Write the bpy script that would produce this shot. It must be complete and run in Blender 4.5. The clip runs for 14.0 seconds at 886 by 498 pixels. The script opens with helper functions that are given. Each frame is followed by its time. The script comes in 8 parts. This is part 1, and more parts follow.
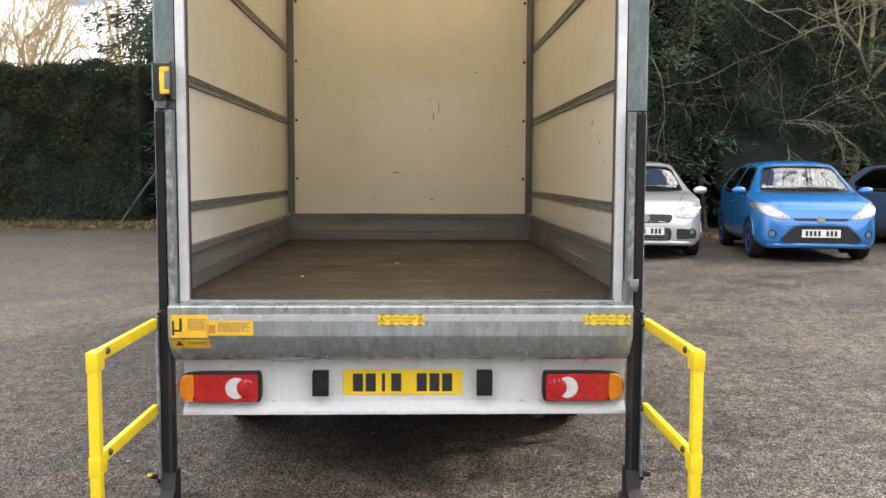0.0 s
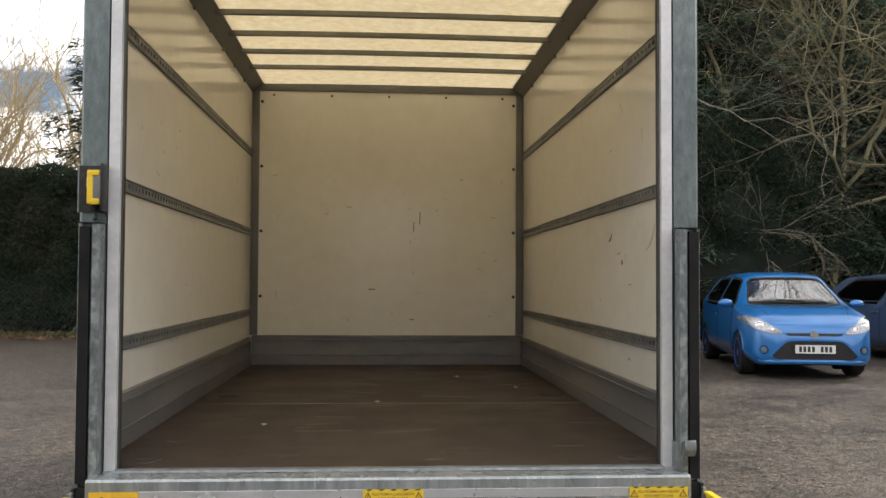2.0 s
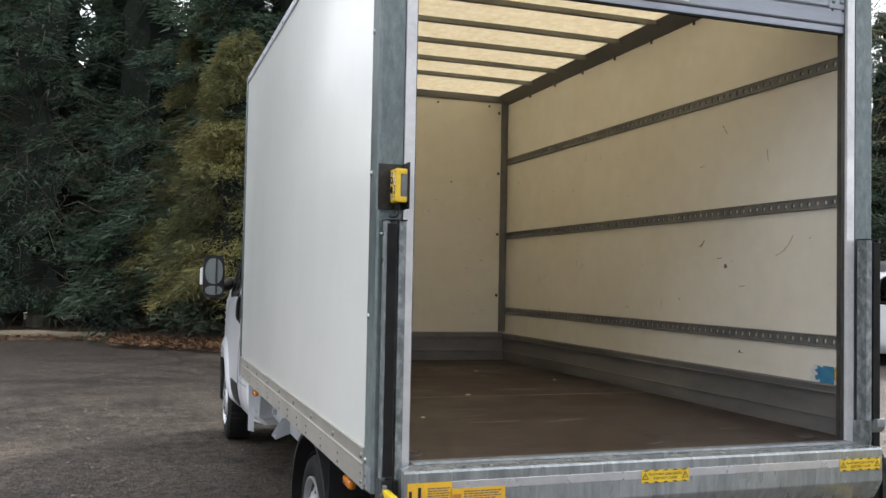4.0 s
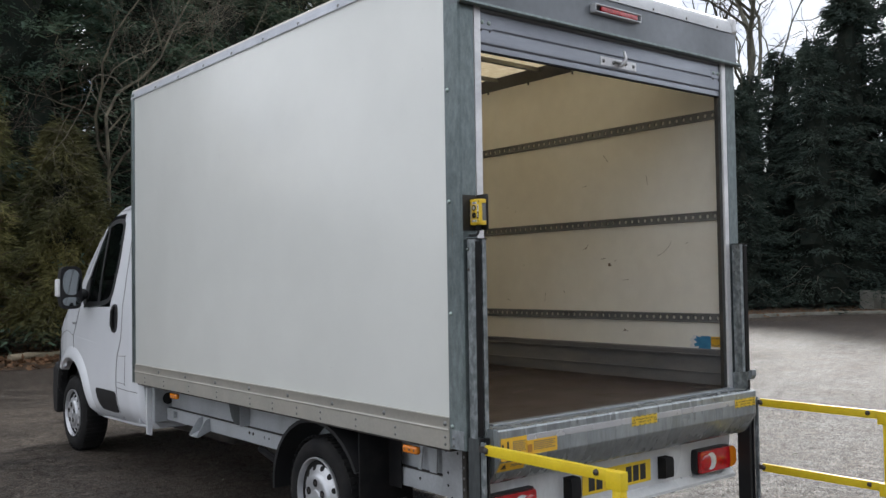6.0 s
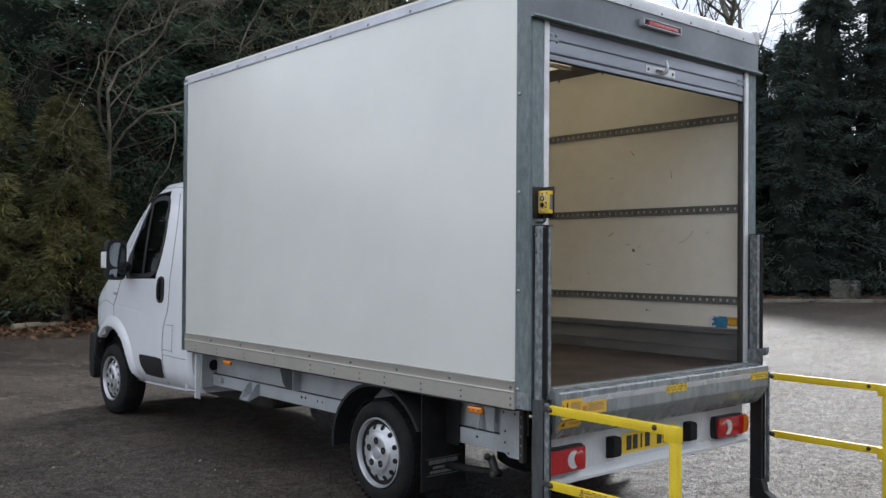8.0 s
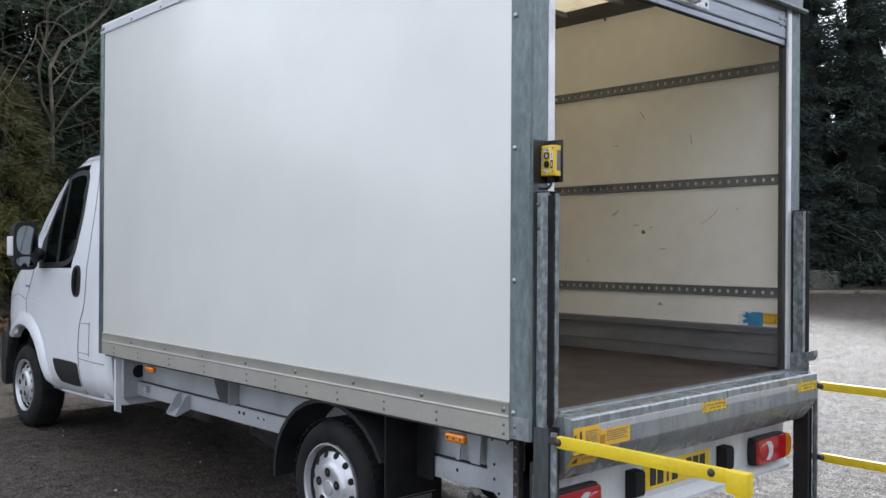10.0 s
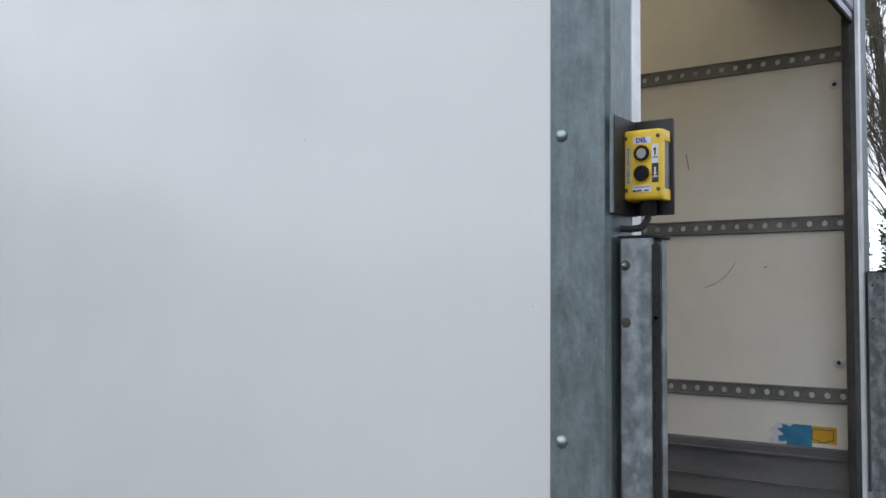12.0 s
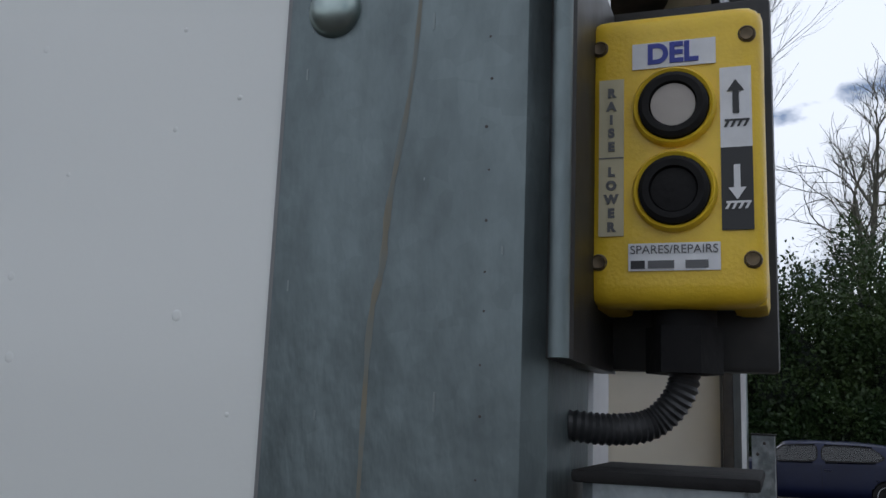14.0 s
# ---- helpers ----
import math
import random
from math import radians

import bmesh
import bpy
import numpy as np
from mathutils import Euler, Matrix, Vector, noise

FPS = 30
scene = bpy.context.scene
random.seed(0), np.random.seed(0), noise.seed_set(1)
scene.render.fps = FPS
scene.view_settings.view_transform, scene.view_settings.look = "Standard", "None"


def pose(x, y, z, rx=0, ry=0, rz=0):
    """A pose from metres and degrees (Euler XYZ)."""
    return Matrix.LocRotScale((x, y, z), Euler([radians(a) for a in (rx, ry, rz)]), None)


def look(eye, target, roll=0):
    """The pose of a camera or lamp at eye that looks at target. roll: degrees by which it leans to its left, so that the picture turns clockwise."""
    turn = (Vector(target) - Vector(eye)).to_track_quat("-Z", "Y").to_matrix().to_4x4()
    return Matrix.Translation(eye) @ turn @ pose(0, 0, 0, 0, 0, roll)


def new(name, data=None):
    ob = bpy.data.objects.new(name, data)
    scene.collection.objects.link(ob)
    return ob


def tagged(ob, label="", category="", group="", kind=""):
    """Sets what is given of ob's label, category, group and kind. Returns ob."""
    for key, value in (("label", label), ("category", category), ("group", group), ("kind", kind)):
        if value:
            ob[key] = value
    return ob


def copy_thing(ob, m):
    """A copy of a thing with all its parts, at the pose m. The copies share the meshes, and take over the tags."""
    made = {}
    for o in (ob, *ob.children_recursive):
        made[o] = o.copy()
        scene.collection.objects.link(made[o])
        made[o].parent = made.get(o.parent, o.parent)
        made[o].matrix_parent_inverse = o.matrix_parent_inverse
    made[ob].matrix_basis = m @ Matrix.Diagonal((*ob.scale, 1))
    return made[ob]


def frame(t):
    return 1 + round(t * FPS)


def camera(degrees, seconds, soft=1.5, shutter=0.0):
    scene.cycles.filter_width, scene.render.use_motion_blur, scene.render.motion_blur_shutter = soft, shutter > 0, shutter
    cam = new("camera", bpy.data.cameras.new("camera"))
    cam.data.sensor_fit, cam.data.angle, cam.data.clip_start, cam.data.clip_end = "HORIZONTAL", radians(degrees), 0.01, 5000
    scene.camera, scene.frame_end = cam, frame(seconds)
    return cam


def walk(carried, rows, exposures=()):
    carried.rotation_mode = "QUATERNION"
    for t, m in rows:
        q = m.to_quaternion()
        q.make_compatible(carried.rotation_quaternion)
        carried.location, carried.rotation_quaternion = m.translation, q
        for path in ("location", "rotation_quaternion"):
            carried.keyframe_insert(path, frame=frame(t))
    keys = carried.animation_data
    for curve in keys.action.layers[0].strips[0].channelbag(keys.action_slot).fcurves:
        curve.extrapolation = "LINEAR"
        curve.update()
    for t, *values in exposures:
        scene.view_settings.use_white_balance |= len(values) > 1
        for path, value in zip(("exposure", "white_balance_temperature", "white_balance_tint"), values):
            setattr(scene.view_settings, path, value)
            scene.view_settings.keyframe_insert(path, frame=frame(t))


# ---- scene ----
cam = camera(51.8, 14.0)
PATH = [
    (0, (0.067, -3.895, 1.377), (0.121, -1.903, 1.215), 0.2),
    (0.5, (0.045, -3.498, 1.426), (0.109, -1.501, 1.515), -0.2),
    (1, (0.06, -3.237, 1.474), (0.12, -1.244, 1.629), -0.2),
    (1.5, (0.056, -3.134, 1.466), (0.131, -1.139, 1.579), -0.2),
    (2, (-0.045, -3.08, 1.464), (0.088, -1.086, 1.533), 0.3),
    (2.5, (-0.408, -3.035, 1.46), (-0.193, -1.049, 1.547), 0.8),
    (3, (-0.813, -2.91, 1.419), (-0.468, -0.943, 1.531), 2.5),
    (3.2, (-0.999, -2.885, 1.425), (-0.596, -0.929, 1.522), 2.4),
    (5.3, (-3.041, -3.109, 1.455), (-1.975, -1.418, 1.518), -0.3),
    (5.5, (-3.198, -3.044, 1.423), (-2.063, -1.398, 1.481), -0.3),
    (6, (-3.555, -2.989, 1.478), (-2.293, -1.439, 1.542), -0.9),
    (6.5, (-3.956, -3.038, 1.487), (-2.65, -1.526, 1.577), 0.7),
    (7, (-4.103, -3.095, 1.485), (-2.774, -1.6, 1.517), 1.2),
    (7.5, (-4.262, -3.087, 1.48), (-2.926, -1.599, 1.486), 0.6),
    (8, (-4.273, -3.093, 1.48), (-2.96, -1.584, 1.501), 0.4),
    (8.2, (-4.253, -3.089, 1.462), (-2.939, -1.581, 1.494), 0.5),
    (10.5, (-3.227, -1.7885, 1.431), (-1.824, -0.3635, 1.415), -0.1),
    (11, (-2.944, -1.3475, 1.46), (-1.453, -0.0155, 1.469), 0.1),
    (11.5, (-2.617, -0.9645, 1.511), (-1.055, 0.2835, 1.56), 0.6),
    (12, (-2.331, -0.6245, 1.548), (-0.7, 0.5275, 1.655), 0.4),
    (12.5, (-2.009, -0.3725, 1.556), (-0.31, 0.6685, 1.736), 0.5),
    (13, (-1.704, -0.1915, 1.596), (0.084, 0.6655, 1.858), 0.9),
    (13.5, (-1.473, -0.0875, 1.641), (0.377, 0.6015, 1.964), 1.5),
    (14, (-1.322, -0.0935, 1.662), (0.524, 0.5895, 2.019), 2.2),
]
import mathutils
# seconds, stops, kelvin, tint
EXPOSURES = [(0.0, 0.69, 6650, 10), (0.5, 0.29, 6800, 10), (1.5, -0.10, 6850, 10), (3.2, 0.12, 6250, 10), (5.5, -0.38, 6250, 10), (6.5, -0.60, 6000, 10), (7.5, -0.57, 5950, 10), (8.2, -0.52, 5950, 10), (10.5, 0.0, 5850, 10), (11.0, 0.12, 5900, 10), (11.5, -0.13, 5900, 10), (12.0, -0.32, 5850, 10), (12.5, -0.14, 6000, 10), (13.0, -0.52, 5850, 10), (13.5, -1.03, 5850, 10), (14.0, -1.20, 5800, 10)]
walk(cam, [(t, look(eye, target, roll)) for t, eye, target, roll in PATH], EXPOSURES)

# ---- world, sun ----
SUN_AZ, SUN_EL = radians(62), radians(33)      # azimuth from +y towards +x
world = bpy.data.worlds.new("sky")
scene.world = world
world.use_nodes = True
wn, wl = world.node_tree.nodes, world.node_tree.links
sky = wn.new("ShaderNodeTexSky")
sky.sky_type, sky.sun_disc = "NISHITA", False
sky.sun_elevation, sky.sun_rotation = SUN_EL, SUN_AZ
sky.ozone_density, sky.dust_density = 3.5, 1.3
coord = wn.new("ShaderNodeTexCoord")
stretch = wn.new("ShaderNodeMapping")
stretch.inputs["Scale"].default_value = (1.0, 1.0, 2.2)
puff = wn.new("ShaderNodeTexNoise")
puff.inputs["Scale"].default_value, puff.inputs["Detail"].default_value, puff.inputs["Roughness"].default_value = 3.2, 7, 0.55
cut = wn.new("ShaderNodeValToRGB")
cut.color_ramp.elements[0].position, cut.color_ramp.elements[1].position = 0.405, 0.45
clouds = wn.new("ShaderNodeMixRGB")
clouds.inputs["Color2"].default_value = (19.0, 19.0, 19.4, 1)
back = wn["Background"]
back.inputs["Strength"].default_value = 0.115
wl.new(coord.outputs["Generated"], stretch.inputs["Vector"])
wl.new(stretch.outputs["Vector"], puff.inputs["Vector"])
wl.new(puff.outputs["Fac"], cut.inputs["Fac"])
wl.new(cut.outputs["Color"], clouds.inputs["Fac"])
wl.new(sky.outputs["Color"], clouds.inputs["Color1"])
wl.new(clouds.outputs["Color"], back.inputs["Color"])

sun_data = bpy.data.lights.new("sun", "SUN")
sun_data.energy, sun_data.angle, sun_data.color = 4.4, radians(8), (1.0, 0.95, 0.87)
sun = new("sun", sun_data)
sun_dir = Vector((math.sin(SUN_AZ) * math.cos(SUN_EL), math.cos(SUN_AZ) * math.cos(SUN_EL), math.sin(SUN_EL)))
sun.matrix_world = look(sun_dir * 100, (0, 0, 0))


# ---- materials ----
def material(name, col, rough=0.5, metal=0.0, col2=None, scale=3.0, detail=6, bump=0.0, bump_scale=200.0, rough_var=0.0,
             stretch_by=(1, 1, 1), lo=0.35, hi=0.65, spec=0.5, coat=0.0, vary=0.0, fine=0.0, fine_scale=60.0):
    """A procedural surface: two colours mixed by broad noise, fine grain, roughness that follows the noise, fine relief."""
    m = bpy.data.materials.new(name)
    m.use_nodes = True
    n, l = m.node_tree.nodes, m.node_tree.links
    p = n["Principled BSDF"]
    p.inputs["Roughness"].default_value, p.inputs["Metallic"].default_value = rough, metal
    p.inputs["Specular IOR Level"].default_value, p.inputs["Coat Weight"].default_value = spec, coat
    p.inputs["Coat Roughness"].default_value = 0.08
    tc, mp = n.new("ShaderNodeTexCoord"), n.new("ShaderNodeMapping")
    mp.inputs["Scale"].default_value = stretch_by
    l.new(tc.outputs["Object"], mp.inputs["Vector"])
    noise_a = n.new("ShaderNodeTexNoise")
    noise_a.inputs["Scale"].default_value, noise_a.inputs["Detail"].default_value = scale, detail
    l.new(mp.outputs["Vector"], noise_a.inputs["Vector"])
    ramp = n.new("ShaderNodeValToRGB")
    ramp.color_ramp.elements[0].position, ramp.color_ramp.elements[1].position = lo, hi
    c2 = col2 or tuple(c * 0.86 for c in col)
    ramp.color_ramp.elements[0].color, ramp.color_ramp.elements[1].color = (*col, 1), (*c2, 1)
    l.new(noise_a.outputs["Fac"], ramp.inputs["Fac"])
    out = ramp.outputs["Color"]
    if fine:
        grain = n.new("ShaderNodeTexNoise")
        grain.inputs["Scale"].default_value, grain.inputs["Detail"].default_value, grain.inputs["Roughness"].default_value = fine_scale, 5, 0.6
        l.new(mp.outputs["Vector"], grain.inputs["Vector"])
        mr = n.new("ShaderNodeMapRange")
        mr.inputs["From Min"].default_value, mr.inputs["From Max"].default_value = 0.3, 0.7
        mr.inputs["To Min"].default_value, mr.inputs["To Max"].default_value = 1 - fine, 1 + fine
        l.new(grain.outputs["Fac"], mr.inputs["Value"])
        hs = n.new("ShaderNodeHueSaturation")
        l.new(mr.outputs["Result"], hs.inputs["Value"])
        l.new(out, hs.inputs["Color"])
        out = hs.outputs["Color"]
    if vary:
        info = n.new("ShaderNodeObjectInfo")
        geo = n.new("ShaderNodeNewGeometry")
        add = n.new("ShaderNodeMath")
        l.new(info.outputs["Random"], add.inputs[0])
        l.new(geo.outputs["Random Per Island"], add.inputs[1])
        mv = n.new("ShaderNodeMapRange")
        mv.inputs["From Max"].default_value = 2.0
        mv.inputs["To Min"].default_value, mv.inputs["To Max"].default_value = 1 - vary, 1 + vary
        l.new(add.outputs[0], mv.inputs["Value"])
        hv = n.new("ShaderNodeHueSaturation")
        l.new(mv.outputs["Result"], hv.inputs["Value"])
        l.new(out, hv.inputs["Color"])
        out = hv.outputs["Color"]
    l.new(out, p.inputs["Base Color"])
    if rough_var:
        rr = n.new("ShaderNodeMapRange")
        rr.inputs["From Min"].default_value, rr.inputs["From Max"].default_value = lo, hi
        rr.inputs["To Min"].default_value, rr.inputs["To Max"].default_value = max(rough - rough_var, 0.02), min(rough + rough_var, 1)
        l.new(noise_a.outputs["Fac"], rr.inputs["Value"])
        l.new(rr.outputs["Result"], p.inputs["Roughness"])
    if bump:
        nb, b = n.new("ShaderNodeTexNoise"), n.new("ShaderNodeBump")
        nb.inputs["Scale"].default_value, nb.inputs["Detail"].default_value = bump_scale, 4
        b.inputs["Strength"].default_value, b.inputs["Distance"].default_value = bump, 0.01
        l.new(mp.outputs["Vector"], nb.inputs["Vector"])
        l.new(nb.outputs["Fac"], b.inputs["Height"])
        l.new(b.outputs["Normal"], p.inputs["Normal"])
    return m


def galvanised(name, col, col2, rough, metal=0.55, scale=2.6, tall=0.4, lo=0.36, hi=0.66):
    """Zinc coat with crystal spangle, dull streaks and dark stains."""
    m = material(name, col, rough, metal, col2, scale=scale, detail=9, stretch_by=(1, 1, tall), lo=lo, hi=hi, rough_var=0.14, bump=0.18, bump_scale=70, fine=0.26, fine_scale=42)
    n, l = m.node_tree.nodes, m.node_tree.links
    p = n["Principled BSDF"]
    before = p.inputs["Base Color"].links[0].from_socket
    vor, tc = n.new("ShaderNodeTexVoronoi"), n.new("ShaderNodeTexCoord")
    vor.inputs["Scale"].default_value = 140
    l.new(tc.outputs["Object"], vor.inputs["Vector"])
    mr, hs = n.new("ShaderNodeMapRange"), n.new("ShaderNodeHueSaturation")
    mr.inputs["To Min"].default_value, mr.inputs["To Max"].default_value = 0.95, 1.05
    sep = n.new("ShaderNodeSeparateColor")
    l.new(vor.outputs["Color"], sep.inputs["Color"])
    l.new(sep.outputs["Red"], mr.inputs["Value"])
    l.new(mr.outputs["Result"], hs.inputs["Value"])
    l.new(before, hs.inputs["Color"])
    l.new(hs.outputs["Color"], p.inputs["Base Color"])
    return m


def leaf_material(name, col, col2, rough=0.5, vary=0.35):
    m = material(name, col, rough, 0, col2, scale=0.7, vary=vary, spec=0.3)
    n, l = m.node_tree.nodes, m.node_tree.links
    p = n["Principled BSDF"]
    tr, add, outn = n.new("ShaderNodeBsdfTranslucent"), n.new("ShaderNodeMixShader"), n["Material Output"]
    l.new(p.inputs["Base Color"].links[0].from_socket, tr.inputs["Color"])
    add.inputs["Fac"].default_value = 0.22
    l.new(p.outputs["BSDF"], add.inputs[1])
    l.new(tr.outputs["BSDF"], add.inputs[2])
    l.new(add.outputs["Shader"], outn.inputs["Surface"])
    return m


def glass_material(name, tint, ior=1.5):
    m = bpy.data.materials.new(name)
    m.use_nodes = True
    n, l = m.node_tree.nodes, m.node_tree.links
    n.remove(n["Principled BSDF"])
    tr, gl, mix, fr = n.new("ShaderNodeBsdfTransparent"), n.new("ShaderNodeBsdfGlossy"), n.new("ShaderNodeMixShader"), n.new("ShaderNodeFresnel")
    tr.inputs["Color"].default_value = (*tint, 1)
    gl.inputs["Roughness"].default_value = 0.02
    fr.inputs["IOR"].default_value = ior
    l.new(fr.outputs["Fac"], mix.inputs["Fac"])
    l.new(tr.outputs["BSDF"], mix.inputs[1])
    l.new(gl.outputs["BSDF"], mix.inputs[2])
    l.new(mix.outputs["Shader"], n["Material Output"].inputs["Surface"])
    return m


GALV = galvanised("galvanised_steel", (0.118, 0.146, 0.148), (0.200, 0.235, 0.235), 0.46)
GALV_WORN = galvanised("worn_galvanised_steel", (0.18, 0.20, 0.215), (0.27, 0.29, 0.30), 0.48, 0.45)
COLUMN = galvanised("column_steel", (0.14, 0.157, 0.162), (0.30, 0.325, 0.33), 0.52, 0.35, 38, 0.7, 0.44, 0.66)
APRON = galvanised("streaked_galvanised_apron", (0.30, 0.328, 0.338), (0.365, 0.392, 0.402), 0.34, 0.50, 9, 0.14, 0.42, 0.80)
HEADER = material("grey_header_steel", (0.180, 0.193, 0.208), 0.42, 0.45, (0.145, 0.157, 0.168), scale=1.6, rough_var=0.08, fine=0.07, fine_scale=24)
CAP = material("pale_roof_cap", (0.56, 0.57, 0.58), 0.40, 0.3, (0.48, 0.49, 0.50), scale=4, rough_var=0.1, fine=0.06)
ALU = material("mill_aluminium", (0.53, 0.55, 0.59), 0.38, 0.6, (0.47, 0.49, 0.53), scale=4, stretch_by=(1, 1, 0.2), rough_var=0.1, fine=0.05)
# Pale metal for the sill strip: sky reflection put into the colour.
EDGE_SHEEN = material("bright_edge_sheen", (0.66, 0.67, 0.69), 0.28, 0.6, (0.56, 0.57, 0.59), scale=7, rough_var=0.08, fine=0.06)
SHUTTER = material("grey_shutter_aluminium", (0.30, 0.32, 0.36), 0.42, 0.5, (0.26, 0.275, 0.31), scale=3, stretch_by=(0.3, 1, 2), rough_var=0.1, fine=0.06)
# Olive tint holds the light that comes through the yellowed roof.
BOW = material("olive_grey_bow", (0.24, 0.24, 0.20), 0.5, 0.1, (0.18, 0.175, 0.15), scale=6, fine=0.08)
ALU_EDGE = material("pale_aluminium", (0.70, 0.70, 0.70), 0.42, 0.35, (0.60, 0.60, 0.61), scale=9, rough_var=0.1, fine=0.06)
SKIRT = material("anodised_skirt", (0.48, 0.46, 0.405), 0.40, 0.40, (0.42, 0.405, 0.36), scale=3, rough_var=0.1, fine=0.05)
PANEL_OUT = material("gelcoat_white", (0.765, 0.775, 0.735), 0.24, 0, (0.728, 0.738, 0.698), scale=1.1, detail=3, bump=0.03, bump_scale=40, coat=0.15, fine=0.015, fine_scale=4)
PANEL_IN = material("cream_lining", (0.86, 0.835, 0.76), 0.17, 0, (0.82, 0.78, 0.69), scale=1.6, rough_var=0.05, bump=0.03, bump_scale=30, fine=0.03, fine_scale=9)
TRIM = material("grey_trim", (0.145, 0.145, 0.145), 0.48, 0.2, (0.20, 0.20, 0.195), scale=3, rough_var=0.1, fine=0.1)
RAIL = material("lashing_rail_steel", (0.155, 0.162, 0.164), 0.5, 0.3, (0.215, 0.217, 0.213), scale=6, fine=0.12)
KICK = material("kick_rail_grey", (0.125, 0.128, 0.138), 0.5, 0.25, (0.20, 0.195, 0.19), scale=2.5, stretch_by=(1, 1, 3), rough_var=0.12, fine=0.1)
DECK = material("phenolic_ply_deck", (0.034, 0.022, 0.018), 0.5, 0, (0.052, 0.035, 0.029), scale=1.7, detail=9, rough_var=0.14, bump=0.25, bump_scale=350, fine=0.22, fine_scale=30)
SCUFF = material("dark_scuff", (0.21, 0.155, 0.105), 0.7)
STAIN = material("deck_stain", (0.06, 0.04, 0.03), 0.55)
PALE_MARK = material("pale_scratch", (0.33, 0.27, 0.22), 0.7)
CAB_WHITE = material("cab_white_paint", (0.74, 0.755, 0.78), 0.25, 0, (0.71, 0.725, 0.75), scale=2, coat=0.5)
BEAM_WHITE = material("beam_white_paint", (0.60, 0.615, 0.62), 0.32, 0, (0.50, 0.50, 0.485), scale=3, stretch_by=(1, 1, 0.4), lo=0.5, hi=0.78, rough_var=0.08, fine=0.05)
# White paint with dirty patches, toned down by underbody shade put into the colour.
CHASSIS = material("shaded_chassis_white_paint", (0.42, 0.44, 0.455), 0.45, 0, (0.25, 0.25, 0.245), scale=3, lo=0.45, hi=0.75, fine=0.08)
BLACK = material("black_plastic", (0.014, 0.014, 0.015), 0.55, 0, (0.024, 0.024, 0.025), scale=5, spec=0.3, bump=0.1, bump_scale=300)
CONDUIT = material("grey_black_conduit", (0.030, 0.030, 0.031), 0.42, 0, (0.045, 0.045, 0.045), scale=40, spec=0.5)
RUBBER = material("black_rubber", (0.010, 0.010, 0.011), 0.8, 0, (0.020, 0.019, 0.018), scale=8, spec=0.2, bump=0.15, bump_scale=120)
# Near-black holds the control bracket's shade as well as its dirt.
BRACKET = material("dark_bracket_steel", (0.020, 0.020, 0.019), 0.5, 0.3, (0.040, 0.036, 0.032), scale=30, rough_var=0.1, fine=0.2)
# Grime on the column plates; on the outrigger the dark tone is painted shade.
GRIMY_SHADED = material("grimy_shaded_steel", (0.065, 0.072, 0.075), 0.5, 0.4, (0.11, 0.12, 0.122), scale=9, stretch_by=(1, 1, 0.3), rough_var=0.1, fine=0.2)
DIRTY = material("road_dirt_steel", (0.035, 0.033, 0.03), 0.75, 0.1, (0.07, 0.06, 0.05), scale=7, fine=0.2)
WHEEL = material("silver_wheel_paint", (0.60, 0.61, 0.63), 0.30, 0.55, (0.50, 0.505, 0.52), scale=6, fine=0.06)
BOLT = material("zinc_bolt", (0.40, 0.47, 0.445), 0.30, 0.85, (0.30, 0.36, 0.335), scale=60)
RIVET = material("dull_rivet", (0.25, 0.25, 0.245), 0.42, 0.6, (0.17, 0.17, 0.165), scale=60)
RUSTY_SCREW = material("tarnished_screw", (0.17, 0.125, 0.07), 0.5, 0.6, (0.10, 0.075, 0.045), scale=300)
DARK_BOLT = material("dark_bolt", (0.07, 0.06, 0.055), 0.6, 0.4)
YELLOW = material("yellow_powder_coat", (0.80, 0.60, 0.02), 0.38, 0, (0.74, 0.53, 0.015), scale=6, bump=0.06, bump_scale=220, fine=0.05)
BOX_YELLOW = material("yellow_plastic", (0.80, 0.55, 0.03), 0.36, 0, (0.72, 0.47, 0.02), scale=22, bump=0.08, bump_scale=700, fine=0.05, fine_scale=90)
STICKER = material("orange_sticker", (0.78, 0.46, 0.03), 0.45, 0, (0.70, 0.40, 0.03), scale=14, fine=0.06)
HAZARD = material("yellow_sticker", (0.78, 0.54, 0.04), 0.45, 0, (0.70, 0.47, 0.03), scale=14, fine=0.06)
INK = material("black_ink", (0.02, 0.02, 0.02), 0.5)
BLUE_INK = material("blue_ink", (0.03, 0.045, 0.30), 0.5)
GREY_INK = material("grey_ink", (0.12, 0.12, 0.12), 0.5)
LABEL = material("white_label", (0.72, 0.72, 0.72), 0.45, 0, (0.64, 0.64, 0.64), scale=60, fine=0.05, fine_scale=200)
BUTTON = material("pale_button_cap", (0.42, 0.38, 0.33), 0.5, 0, (0.36, 0.32, 0.28), scale=60)
LABEL_OLD = material("aged_label", (0.56, 0.50, 0.32), 0.5, 0, (0.48, 0.43, 0.27), scale=60)
PLATE_Y = material("number_plate_yellow", (0.80, 0.56, 0.02), 0.3, 0, (0.76, 0.52, 0.02), scale=8, coat=0.4)
PLATE_W = material("number_plate_white", (0.74, 0.74, 0.72), 0.3, coat=0.4)
RED_LENS = material("red_lens", (0.50, 0.008, 0.012), 0.14, 0, (0.32, 0.008, 0.012), scale=40, coat=0.6)
AMBER_LENS = material("amber_lens", (0.80, 0.25, 0.01), 0.16, 0, (0.70, 0.20, 0.01), scale=40, coat=0.6)
REVERSE_LENS = material("pale_reversing_lens", (0.66, 0.66, 0.67), 0.15, 0.1, (0.54, 0.54, 0.56), scale=40, coat=0.6)
